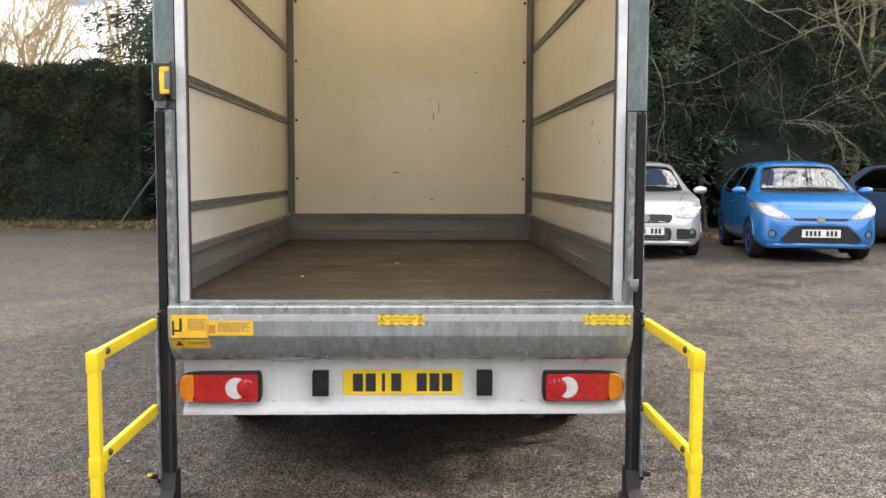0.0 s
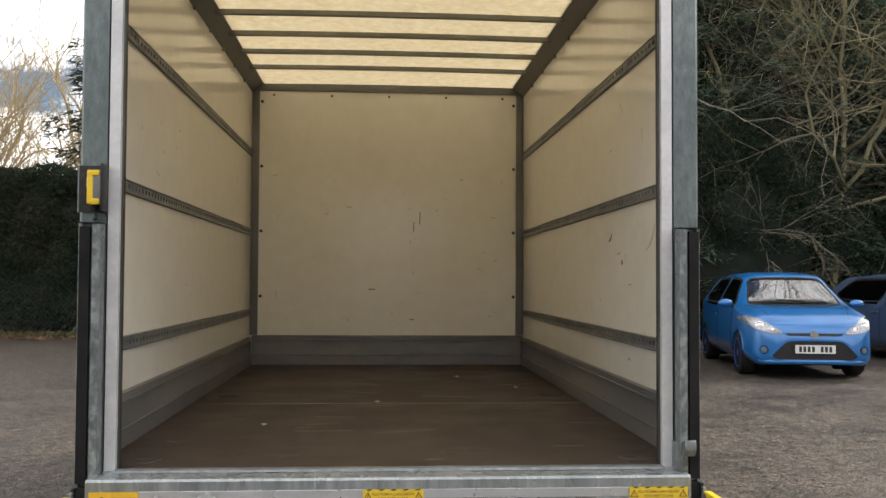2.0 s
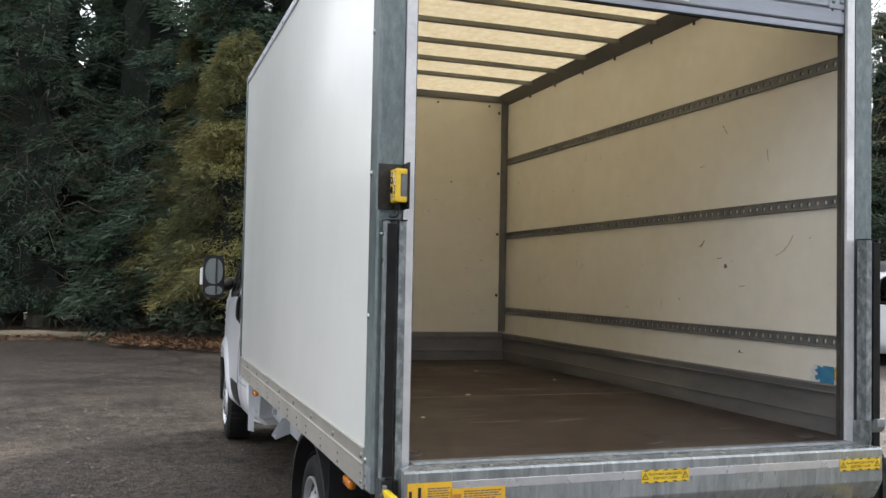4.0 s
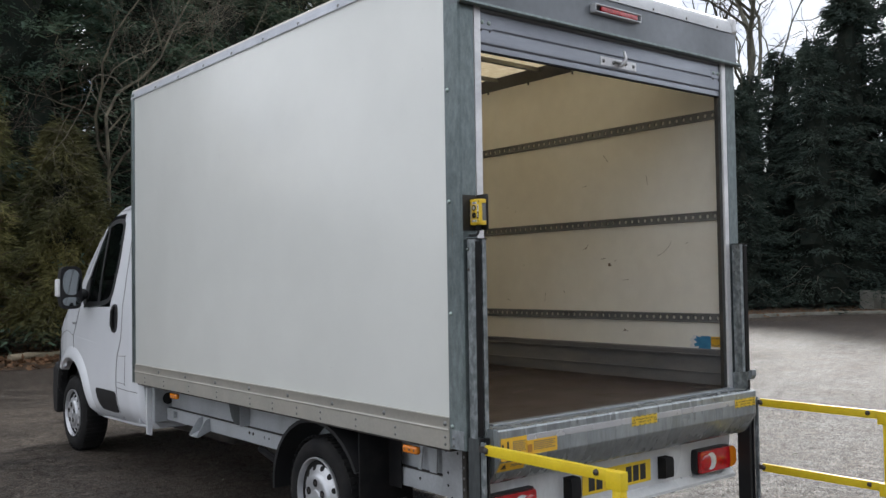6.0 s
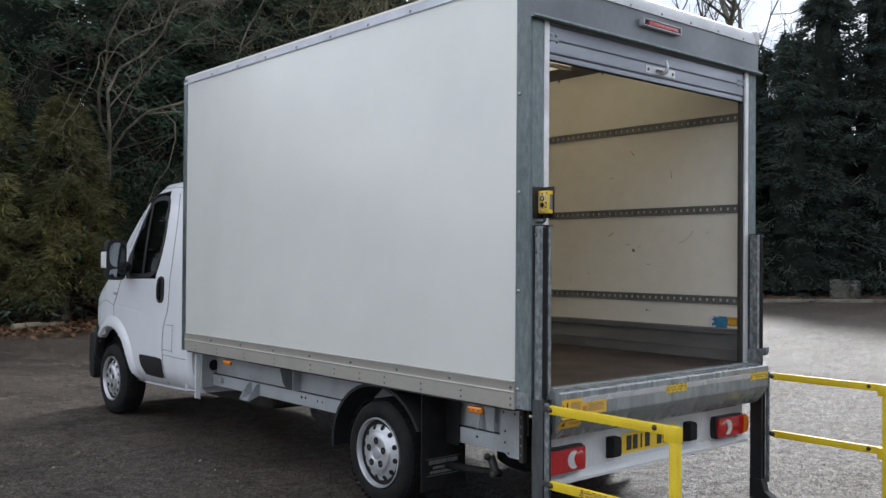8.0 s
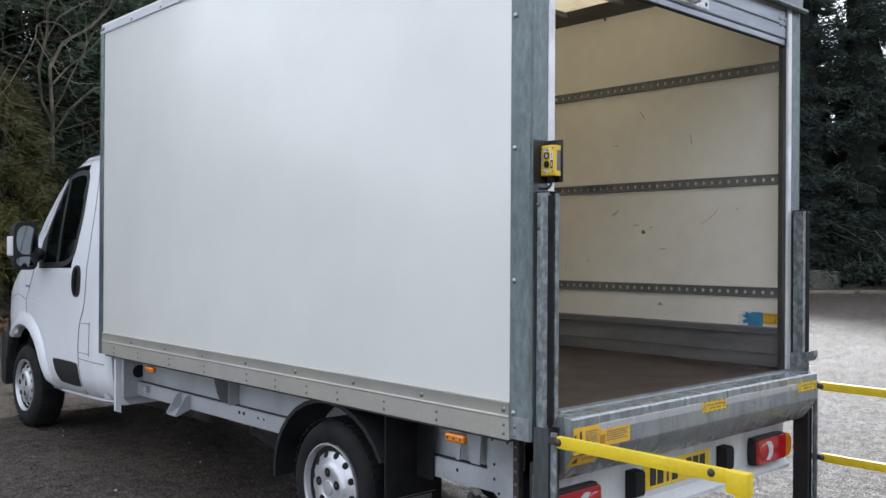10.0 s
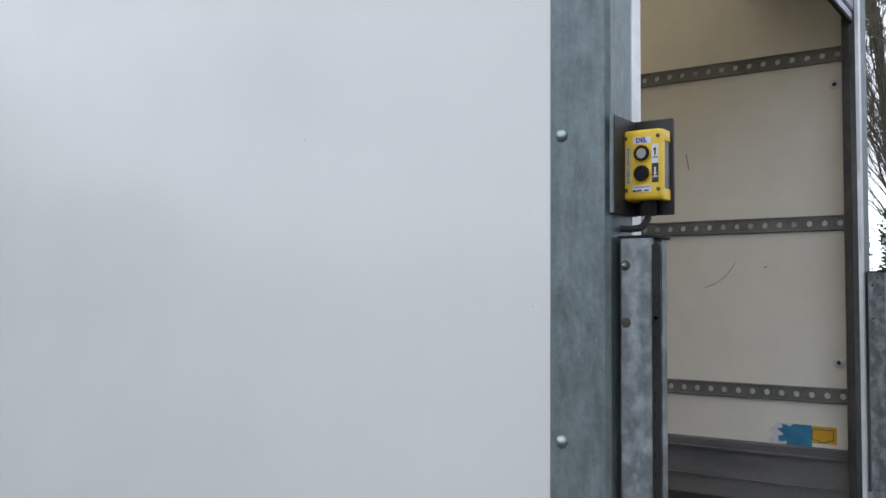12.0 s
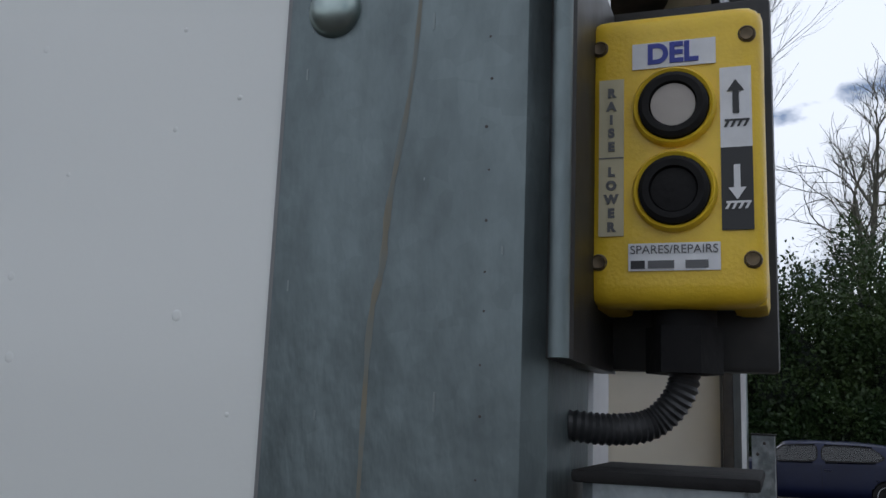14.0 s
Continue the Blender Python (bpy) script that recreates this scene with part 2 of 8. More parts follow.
CLEAR_LENS = material("clear_lens", (0.40, 0.40, 0.42), 0.12, 0.3, (0.22, 0.22, 0.24), scale=30, coat=0.8)
BLUE_TAPE = material("blue_sticker", (0.045, 0.20, 0.38), 0.5, 0, (0.06, 0.26, 0.44), scale=20)
GLASS = glass_material("cab_glass", (0.30, 0.36, 0.35), 1.5)
SIDE_GLASS = glass_material("tinted_side_glass", (0.16, 0.19, 0.19), 1.6)
CAR_GLASS = glass_material("car_glass", (0.32, 0.37, 0.36), 3.6)
INTERIOR = material("dark_upholstery", (0.03, 0.03, 0.033), 0.8, 0, (0.05, 0.05, 0.05), scale=9)
MIRROR = material("mirror_glass", (0.75, 0.78, 0.80), 0.03, 1.0, (0.75, 0.78, 0.80))
# Darker copy of the mirror: a reflection of dark trees put into the colour.
DARK_MIRROR = material("dark_mirror_glass", (0.26, 0.28, 0.29), 0.04, 1.0, (0.22, 0.24, 0.25))
PAINT_BLUE = material("bright_blue_car_paint", (0.010, 0.145, 0.42), 0.28, 0.2, (0.009, 0.13, 0.38), scale=3, coat=0.9)
PAINT_NAVY = material("navy_car_paint", (0.003, 0.006, 0.028), 0.35, 0.0, (0.004, 0.008, 0.034), scale=3, spec=0.25, coat=0.1)
PAINT_STEEL = material("steel_blue_car_paint", (0.10, 0.16, 0.29), 0.28, 0.5, (0.09, 0.145, 0.26), scale=3, coat=0.9)
PAINT_SILVER = material("silver_car_paint", (0.44, 0.45, 0.46), 0.28, 0.55, (0.40, 0.41, 0.42), scale=3, coat=0.9)
PAINT_WHITE = material("white_car_paint", (0.76, 0.77, 0.78), 0.25, 0, coat=0.8)
BARK = material("grey_green_bark", (0.17, 0.16, 0.12), 0.85, 0, (0.10, 0.095, 0.075), scale=5, bump=0.6, bump_scale=40, fine=0.25)
BARK_PALE = material("pale_twig_bark", (0.17, 0.15, 0.10), 0.8, 0, (0.07, 0.062, 0.045), scale=3, fine=0.2)
BARK_MOSS = material("mossy_twig_bark", (0.27, 0.24, 0.13), 0.8, 0, (0.15, 0.135, 0.08), scale=3, fine=0.2)
BARK_GOLD = material("willow_twig_bark", (0.36, 0.28, 0.15), 0.75, 0, (0.24, 0.19, 0.11), scale=3, fine=0.2)
CONIFER = leaf_material("conifer_needles", (0.040, 0.070, 0.050), (0.070, 0.102, 0.062), 0.75, 0.4)
CONIFER_DARK = leaf_material("dark_conifer_needles", (0.036, 0.054, 0.046), (0.058, 0.078, 0.060), 0.8, 0.3)
CONIFER_GOLD = leaf_material("golden_conifer_needles", (0.200, 0.180, 0.062), (0.066, 0.078, 0.035), 0.7, 0.6)
SHRUB_DARK = leaf_material("dark_shrub_needles", (0.014, 0.026, 0.016), (0.026, 0.040, 0.022), 0.8, 0.35)
HEDGE = leaf_material("hedge_needles", (0.026, 0.044, 0.020), (0.056, 0.056, 0.028), 0.6, 0.55)
LAUREL = leaf_material("evergreen_shrub_leaves", (0.022, 0.043, 0.014), (0.052, 0.080, 0.024), 0.45)
LITTER = leaf_material("dead_leaves", (0.17, 0.088, 0.045), (0.23, 0.135, 0.072), 0.8, 0.5)
GRASS = leaf_material("dry_grass", (0.15, 0.12, 0.06), (0.10, 0.095, 0.045), 0.7, 0.4)
# Near-black of the foliage hulls: inner shade put into the colour.
CORE = material("inner_shade_hull", (0.020, 0.026, 0.022), 1.0, 0, (0.030, 0.034, 0.027), scale=4, spec=0.05, bump=0.8, bump_scale=12)
VERGE = material("leaf_mould_soil", (0.065, 0.042, 0.026), 0.9, 0, (0.11, 0.075, 0.045), scale=2.5, bump=0.8, bump_scale=25, fine=0.35, fine_scale=18)
STONE = material("concrete_kerb", (0.24, 0.23, 0.20), 0.85, 0, (0.16, 0.16, 0.13), scale=3, bump=0.4, bump_scale=60, fine=0.2)
WOOD = material("weathered_log", (0.27, 0.22, 0.15), 0.85, 0, (0.17, 0.15, 0.10), scale=2, bump=0.5, bump_scale=40, fine=0.2)
FENCE = material("green_fence_paint", (0.045, 0.075, 0.075), 0.6, 0.2)
DEAD_TWIG = material("dead_brown_twigs", (0.105, 0.072, 0.045), 0.85, 0, (0.055, 0.042, 0.03), scale=3, fine=0.25)
RUST = material("rusty_skip_steel", (0.16, 0.075, 0.04), 0.85, 0.1, (0.09, 0.05, 0.035), scale=3, bump=0.3, bump_scale=40, fine=0.25)
RUN = material("rust_stain", (0.185, 0.165, 0.115), 0.6, 0.2, (0.155, 0.170, 0.155), scale=60)
ZINC_MARK = material("bright_zinc_scratch", (0.21, 0.24, 0.24), 0.45, 0.4)
SPECK = material("dark_speck", (0.08, 0.075, 0.07), 0.6)
CRUMB = material("paper_crumb", (0.6, 0.57, 0.5), 0.8)

# translucent roof sheet that lets the daylight through
ROOF = bpy.data.materials.new("translucent_roof_sheet")
ROOF.use_nodes = True
rn, rl = ROOF.node_tree.nodes, ROOF.node_tree.links
rp = rn["Principled BSDF"]
rp.inputs["Roughness"].default_value = 0.5
rt, rmix, rtc, rno, rra = rn.new("ShaderNodeBsdfTranslucent"), rn.new("ShaderNodeMixShader"), rn.new("ShaderNodeTexCoord"), rn.new("ShaderNodeTexNoise"), rn.new("ShaderNodeValToRGB")
rno.inputs["Scale"].default_value, rno.inputs["Detail"].default_value, rno.inputs["Roughness"].default_value = 16, 10, 0.72
rra.color_ramp.elements[0].position, rra.color_ramp.elements[1].position = 0.36, 0.66
rra.color_ramp.elements[0].color, rra.color_ramp.elements[1].color = (0.76, 0.675, 0.505, 1), (0.93, 0.875, 0.745, 1)
rl.new(rtc.outputs["Object"], rno.inputs["Vector"])
rl.new(rno.outputs["Fac"], rra.inputs["Fac"])
rl.new(rra.outputs["Color"], rp.inputs["Base Color"])
rl.new(rra.outputs["Color"], rt.inputs["Color"])
rmix.inputs["Fac"].default_value = 0.60
rl.new(rp.outputs["BSDF"], rmix.inputs[1])
rl.new(rt.outputs["BSDF"], rmix.inputs[2])
rl.new(rmix.outputs["Shader"], rn["Material Output"].inputs["Surface"])

# wet, gritty asphalt: pale worn patches, dark damp ones, stone chips
ASPHALT = bpy.data.materials.new("wet_gritty_asphalt")
ASPHALT.use_nodes = True
an, al = ASPHALT.node_tree.nodes, ASPHALT.node_tree.links
ap = an["Principled BSDF"]
atc = an.new("ShaderNodeTexCoord")


def a_noise(scale, detail, rough=0.5):
    q = an.new("ShaderNodeTexNoise")
    q.inputs["Scale"].default_value, q.inputs["Detail"].default_value, q.inputs["Roughness"].default_value = scale, detail, rough
    al.new(atc.outputs["Object"], q.inputs["Vector"])
    return q


def a_range(src, a, b, c, d):
    q = an.new("ShaderNodeMapRange")
    for key, v in (("From Min", a), ("From Max", b), ("To Min", c), ("To Max", d)):
        q.inputs[key].default_value = v
    al.new(src, q.inputs["Value"])
    return q.outputs["Result"]


broad, mid, grit = a_noise(0.22, 6, 0.6), a_noise(1.6, 8, 0.62), a_noise(9, 6, 0.7)
chips = an.new("ShaderNodeTexVoronoi")
chips.inputs["Scale"].default_value = 105
al.new(atc.outputs["Object"], chips.inputs["Vector"])
a_ramp = an.new("ShaderNodeValToRGB")
a_ramp.color_ramp.elements[0].position, a_ramp.color_ramp.elements[1].position = 0.36, 0.68
a_ramp.color_ramp.elements[0].color, a_ramp.color_ramp.elements[1].color = (0.045, 0.038, 0.033, 1), (0.160, 0.130, 0.102, 1)
a_sum = an.new("ShaderNodeMath")
a_sum.operation = "MULTIPLY_ADD"
al.new(broad.outputs["Fac"], a_sum.inputs[0])
a_sum.inputs[1].default_value = 0.5
al.new(a_range(mid.outputs["Fac"], 0.0, 1.0, 0.0, 0.5), a_sum.inputs[2])
al.new(a_sum.outputs[0], a_ramp.inputs["Fac"])
sepc = an.new("ShaderNodeSeparateColor")
al.new(chips.outputs["Color"], sepc.inputs["Color"])
hv1, hv2 = an.new("ShaderNodeHueSaturation"), an.new("ShaderNodeHueSaturation")
chip_tone = an.new("ShaderNodeValToRGB")
chip_tone.color_ramp.elements[0].color, chip_tone.color_ramp.elements[1].color = (0.16, 0.16, 0.16, 1), (1, 1, 1, 1)
for pos, v in ((0.45, 0.22), (0.72, 0.40), (0.86, 0.70)):
    e = chip_tone.color_ramp.elements.new(pos)
    e.color = (v, v, v, 1)
al.new(sepc.outputs["Red"], chip_tone.inputs["Fac"])
# Chips darken towards their rims: the shade of the gaps, in the base colour.
crevice_shade = an.new("ShaderNodeMath")
crevice_shade.operation = "MULTIPLY"
al.new(a_range(chip_tone.outputs["Color"], 0.0, 1.0, 0.0, 2.3), crevice_shade.inputs[0])
al.new(a_range(chips.outputs["Distance"], 0.25, 0.75, 1.10, 0.60), crevice_shade.inputs[1])
al.new(crevice_shade.outputs[0], hv1.inputs["Value"])
al.new(a_ramp.outputs["Color"], hv1.inputs["Color"])
al.new(a_range(grit.outputs["Fac"], 0.3, 0.7, 0.60, 1.40), hv2.inputs["Value"])
al.new(hv1.outputs["Color"], hv2.inputs["Color"])
al.new(hv2.outputs["Color"], ap.inputs["Base Color"])
al.new(a_range(a_sum.outputs[0], 0.36, 0.66, 0.38, 0.66), ap.inputs["Roughness"])
wet_chip = an.new("ShaderNodeMath")
wet_chip.operation = "MULTIPLY"
al.new(a_range(sepc.outputs["Green"], 0.35, 1.0, 0.04, 0.80), wet_chip.inputs[0])
al.new(a_range(grit.outputs["Fac"], 0.32, 0.68, 0.25, 1.5), wet_chip.inputs[1])
al.new(wet_chip.outputs[0], ap.inputs["Specular IOR Level"])
a_bump, a_bump2 = an.new("ShaderNodeBump"), an.new("ShaderNodeBump")
a_bump.invert = True
a_bump.inputs["Strength"].default_value, a_bump.inputs["Distance"].default_value = 0.8, 0.006
al.new(chips.outputs["Distance"], a_bump.inputs["Height"])
a_bump2.inputs["Strength"].default_value, a_bump2.inputs["Distance"].default_value = 0.35, 0.02
al.new(mid.outputs["Fac"], a_bump2.inputs["Height"])
al.new(a_bump.outputs["Normal"], a_bump2.inputs["Normal"])
al.new(a_bump2.outputs["Normal"], ap.inputs["Normal"])


# ---- mesh helpers ----
def smooth_by_angle(me, degrees=38):
    me.shade_smooth()
    me.set_sharp_from_angle(angle=radians(degrees))


def part(name, bm, mat, parent=None, label="", smooth=True):
    """Links a bmesh as one mesh object under a thing or a part."""
    me = bpy.data.meshes.new(name)
    bmesh.ops.recalc_face_normals(bm, faces=bm.faces)
    bm.to_mesh(me)
    bm.free()
    if smooth:
        smooth_by_angle(me)
    me.materials.append(mat)
    ob = new(name, me)
    if parent is not None:
        ob.parent = parent
    return tagged(ob, label)


def thing(name, label, category, at=(0, 0, 0), turn=0.0, group="", kind=""):
    ob = new(name)
    ob.matrix_world = pose(*at, 0, 0, turn)
    return tagged(ob, label, category, group, kind)


def mesh_part(name, verts, faces, mat, parent=None, label="", smooth=False):
    me = bpy.data.meshes.new(name)
    me.from_pydata([tuple(v) for v in verts], [], [tuple(f) for f in faces])
    if smooth:
        smooth_by_angle(me)
    me.materials.append(mat)
    ob = new(name, me)
    if parent is not None:
        ob.parent = parent
    return tagged(ob, label)


def soft(points, c=0.14, k=2):
    """A closed outline whose corners alone are rounded."""
    p = [Vector(q) for q in points]
    return rounded([tuple(v) for a, b in zip(p, p[1:] + p[:1]) for v in (a.lerp(b, c), a.lerp(b, 1 - c))], k)


def rounded(points, k=4):
    """A closed outline with its corners softened."""
    p = [Vector(q) for q in points]
    for _ in range(k):
        p = [c for a, b in zip(p, p[1:] + p[:1]) for c in (a.lerp(b, 0.25), a.lerp(b, 0.75))]
    return [(q.x, q.y) for q in p]


def box(lo, hi, bev=0.0, bm=None, seg=2, m=None):
    own = bmesh.new()
    bmesh.ops.create_cube(own, size=1)
    for v in own.verts:
        v.co = Vector([lo[i] if v.co[i] < 0 else hi[i] for i in range(3)])
    if bev:
        bmesh.ops.bevel(own, geom=list(own.edges), offset=bev, segments=seg, profile=0.6, affect="EDGES")
    if m is not None:
        own.transform(m)
    return merge(own, bm)


def merge(own, bm):
    if bm is None:
        return own
    tmp = bpy.data.meshes.new("tmp")
    own.to_mesh(tmp)
    own.free()
    bm.from_mesh(tmp)
    bpy.data.meshes.remove(tmp)
    return bm


def prism(points, axis, a, b, bm=None, bev=0.0):
    """A closed 2D outline pulled along an axis from a to b. The outline's two numbers are the other axes in order."""
    own = bmesh.new()
    def place(p, q):
        return {"x": (q, p[0], p[1]), "y": (p[0], q, p[1]), "z": (p[0], p[1], q)}[axis]
    lo = [own.verts.new(place(p, a)) for p in points]
    hi = [own.verts.new(place(p, b)) for p in points]
    own.faces.new(lo)
    own.faces.new(hi)
    for i in range(len(points)):
        j = (i + 1) % len(points)
        own.faces.new((lo[i], lo[j], hi[j], hi[i]))
    if bev:
        bmesh.ops.bevel(own, geom=list(own.edges), offset=bev, segments=1, affect="EDGES")
    return merge(own, bm)


def cyl(p0, p1, r0, r1=None, seg=16, bm=None, caps=True):
    p0, p1 = Vector(p0), Vector(p1)
    own = bmesh.new()
    d = p1 - p0
    bmesh.ops.create_cone(own, cap_ends=caps, segments=seg, radius1=r0, radius2=r0 if r1 is None else r1, depth=d.length)
    own.transform(Matrix.Translation((p0 + p1) / 2) @ d.to_track_quat("Z", "Y").to_matrix().to_4x4())
    return merge(own, bm)


def dome(p, d, r, h, bm=None, seg=14, rings=4):
    """A round bolt head at p that stands out along d."""
    pts = [(r * math.cos(a), h * math.sin(a)) for a in [i * math.pi / 2 / rings for i in range(rings + 1)]]
    return lathe(p, d, [(r, -0.004)] + pts[:-1] + [(0.0004, h)], seg, bm)


def lathe(p, d, profile, seg=24, bm=None):
    """Turns (radius, height) points round the axis d at p."""
    own = bmesh.new()
    rings = []
    for r, h in profile:
        rings.append([own.verts.new((r * math.cos(2 * math.pi * i / seg), r * math.sin(2 * math.pi * i / seg), h)) for i in range(seg)])
    for a, b in zip(rings, rings[1:]):
        for i in range(seg):
            j = (i + 1) % seg
            own.faces.new((a[i], a[j], b[j], b[i]))
    own.faces.new(rings[-1])
    own.faces.new(rings[0])
    own.transform(Matrix.Translation(p) @ Vector(d).to_track_quat("Z", "Y").to_matrix().to_4x4())
    return merge(own, bm)


def studs(name, places, d, r, h, mat, parent, seg=10, rings=3, label=""):
    """Equal bolt or rivet heads: objects of their own on one mesh."""
    first = part(name, dome((0, 0, 0), d, r, h, None, seg, rings), mat, parent, label)
    first.location = places[0]
    for p in places[1:]:
        more = first.copy()
        scene.collection.objects.link(more)
        more.location = p


def tube(points, r, seg=8, bm=None, ripple=0.0):
    own = bmesh.new()
    pts = [Vector(p) for p in points]
    rings = []
    ref = Vector((0.3, 0.9, 0.2))
    for i, p in enumerate(pts):
        d = (pts[min(i + 1, len(pts) - 1)] - pts[max(i - 1, 0)]).normalized()
        a = d.cross(ref).normalized()
        b = d.cross(a)
        rr = (r[i] if isinstance(r, (list, tuple)) else r) * (1 + ripple * (i % 2))
        rings.append([own.verts.new(p + rr * (math.cos(2 * math.pi * k / seg) * a + math.sin(2 * math.pi * k / seg) * b)) for k in range(seg)])
    for a, b in zip(rings, rings[1:]):
        for i in range(seg):
            own.faces.new((a[i], a[(i + 1) % seg], b[(i + 1) % seg], b[i]))
    own.faces.new(rings[0])
    own.faces.new(rings[-1])
    return merge(own, bm)


def curve_points(ctrl, n):
    """A smooth line through control points."""
    c = [Vector(p) for p in ctrl]
    c = [2 * c[0] - c[1]] + c + [2 * c[-1] - c[-2]]
    out = []
    for i in range(1, len(c) - 2):
        for k in range(n):
            t = k / n
            out.append(0.5 * ((2 * c[i]) + (c[i + 1] - c[i - 1]) * t + (2 * c[i - 1] - 5 * c[i] + 4 * c[i + 1] - c[i + 2]) * t * t + (3 * c[i] - c[i - 1] - 3 * c[i + 1] + c[i + 2]) * t ** 3))
    return out + [c[-2]]


def lettering(text, height, m, mat, parent, name="lettering", thick=0.0004, spacing=1.0, bold=0.0):
    """Words in the built-in font, centred on the pose m (its x to the right, its z towards the reader)."""
    cu = bpy.data.curves.new("words", "FONT")
    cu.body, cu.size, cu.align_x, cu.align_y = text, height / 0.69, "CENTER", "CENTER"
    cu.extrude, cu.space_character, cu.offset = thick, spacing, bold
    tmp = bpy.data.objects.new("words", cu)
    scene.collection.objects.link(tmp)
    me = bpy.data.meshes.new_from_object(tmp.evaluated_get(bpy.context.evaluated_depsgraph_get()))
    bpy.data.objects.remove(tmp)
    me.transform(m)
    me.materials.append(mat)
    me.name = name
    ob = new(name, me)
    ob.parent = parent
    return ob


def facing(o, right, up):
    """A pose whose x runs to the reader's right, y up and z towards the reader."""
    r, u = Vector(right).normalized(), Vector(up).normalized()
    n = r.cross(u)
    return Matrix(((r.x, u.x, n.x, o[0]), (r.y, u.y, n.y, o[1]), (r.z, u.z, n.z, o[2]), (0, 0, 0, 1)))


REAR = ((1, 0, 0), (0, 0, 1))       # on faces that look back, towards -y
LEFT = ((0, -1, 0), (0, 0, 1))      # on faces that look towards -x


def flat_plate(o, axes, w, h, t, bev=0.0, bm=None):
    return box((-w / 2, -h / 2, 0), (w / 2, h / 2, t), bev, bm, 1, facing(o, *axes))


# ---- the box van ----
van = thing("box_van", "white box van with open rear shutter and lowered tail lift", "van")
W_OUT, W_IN = 1.034, 1.022
Y_PANEL, Y_BULK, Y_FRONT = 0.078, 3.775, 3.755
Z_DECK = 0.835

# outer and inner skins of the body sides
for s in (-1, 1):
    side = part("side_panel", box((min(s * 1.027, s * W_OUT), Y_PANEL, 0.80), (max(s * 1.027, s * W_OUT), Y_FRONT, 2.91), 0.001), PANEL_OUT, van, "smooth white side panel")
    lining = part("side_lining", box((min(s * W_IN, s * 1.0265), 0.03, Z_DECK), (max(s * W_IN, s * 1.0265), Y_BULK - 0.001, 2.93)), PANEL_IN, van, "cream scuffed side lining")
    bm = bmesh.new()
    rng = random.Random(5 + s)
    for k in range(34):
        y, z, a = rng.uniform(0.3, 3.6), rng.uniform(1.15, 2.3), rng.uniform(-0.6, 1.9)
        ln, wd = rng.choice((0.012, 0.02, 0.03, 0.05)) * rng.uniform(0.6, 1.4), rng.uniform(0.0012, 0.0035)
        flat_plate((s * (W_IN - 0.0004), y, z), ((0, s * math.cos(a), math.sin(a)), (0, -s * math.sin(a), math.cos(a))), ln, wd, 0.0012, 0, bm)
    tagged(part("scuff", bm, SCUFF, lining, "dark scuff marks", False), kind="stuff")
    # skirt rail with its groove and rivets
    prof = [(s * 1.024, 0.736), (s * 1.040, 0.736), (s * 1.0405, 0.814), (s * 1.0435, 0.817), (s * 1.0445, 0.820), (s * 1.0435, 0.823), (s * 1.0405, 0.826), (s * 1.0405, 0.868), (s * 1.0425, 0.871), (s * 1.042, 0.876), (s * 1.0345, 0.877)]
    skirt = part("skirt_rail", prism(prof, "y", Y_PANEL, Y_FRONT), SKIRT, van, "grey aluminium skirt rail with rivets")
    studs("rivet", [(s * 1.0405, 0.104 + k * 0.4565, 0.846) for k in range(8)], (s, 0, 0), 0.0115, 0.0065, RIVET, skirt, 14, 4)
    studs("small_rivet", [(s * 1.0402, y, z) for y in (0.104, 0.472, 0.803, 1.135, 1.38, 1.65, 1.922, 2.369, 2.79, 3.21, 3.56) for z in (0.757, 0.789)], (s, 0, 0), 0.0075, 0.0045, RIVET, skirt)
    # rounded top moulding
    arc = [(s * (1.038 - 0.06 + 0.06 * math.cos(a)), 2.88 + 0.058 * math.sin(a)) for a in [i * math.pi / 2 / 7 for i in range(8)]]
    prof = [(s * 0.95, 2.925)] + [(s * 1.0345, 2.915), (s * 1.0345, 2.862), (s * 1.043, 2.862), (s * 1.043, 2.876)] + arc
    mould = part("roof_moulding", prism(prof, "y", 0.05, Y_FRONT + 0.05), ALU, van, "rounded aluminium roof edge")
    studs("rivet", [(s * 1.041, 0.115 + k * 0.4015, 2.876) for k in range(9)], (s, 0, 0), 0.010, 0.006, RIVET, mould)
    # front corner strip
    post = part("front_post", box((min(s * 1.0275, s * 1.042), Y_FRONT, 0.735), (max(s * 1.0275, s * 1.042), Y_FRONT + 0.056, 2.90), 0.006), GALV, van, "narrow grey front corner strip")
    studs("rivet", [(s * 1.042, Y_FRONT + 0.022, 0.85 + k * 0.31) for k in range(7)], (s, 0, 0), 0.006, 0.004, DARK_BOLT, post)
    # roof-edge coving inside
    prof = [(s * 0.930, 2.933), (s * 0.940, 2.922), (s * 1.014, 2.868), (s * W_IN, 2.864), (s * W_IN, 2.933)]
    cove = part("coving", prism(prof, "y", 0.05, Y_BULK), TRIM, van, "dark grey coving under the roof")
    for k in range(8):
        part("clip", box((s * 1.014 - 0.006, 0.35 + k * 0.425, 2.845), (s * 1.014 + 0.006, 0.362 + k * 0.425, 2.872), 0.002, None, 1), TRIM, cove)
    # kick rail along the floor
    prof = [(s * W_IN, Z_DECK), (s * 1.004, Z_DECK), (s * 1.006, 0.915), (s * 1.010, 0.922), (s * 1.010, 1.034), (s * 1.018, 1.041), (s * W_IN, 1.041)]
    part("kick_rail", prism(prof, "y", 0.03, Y_BULK), KICK, van, "grey metal kick rail")
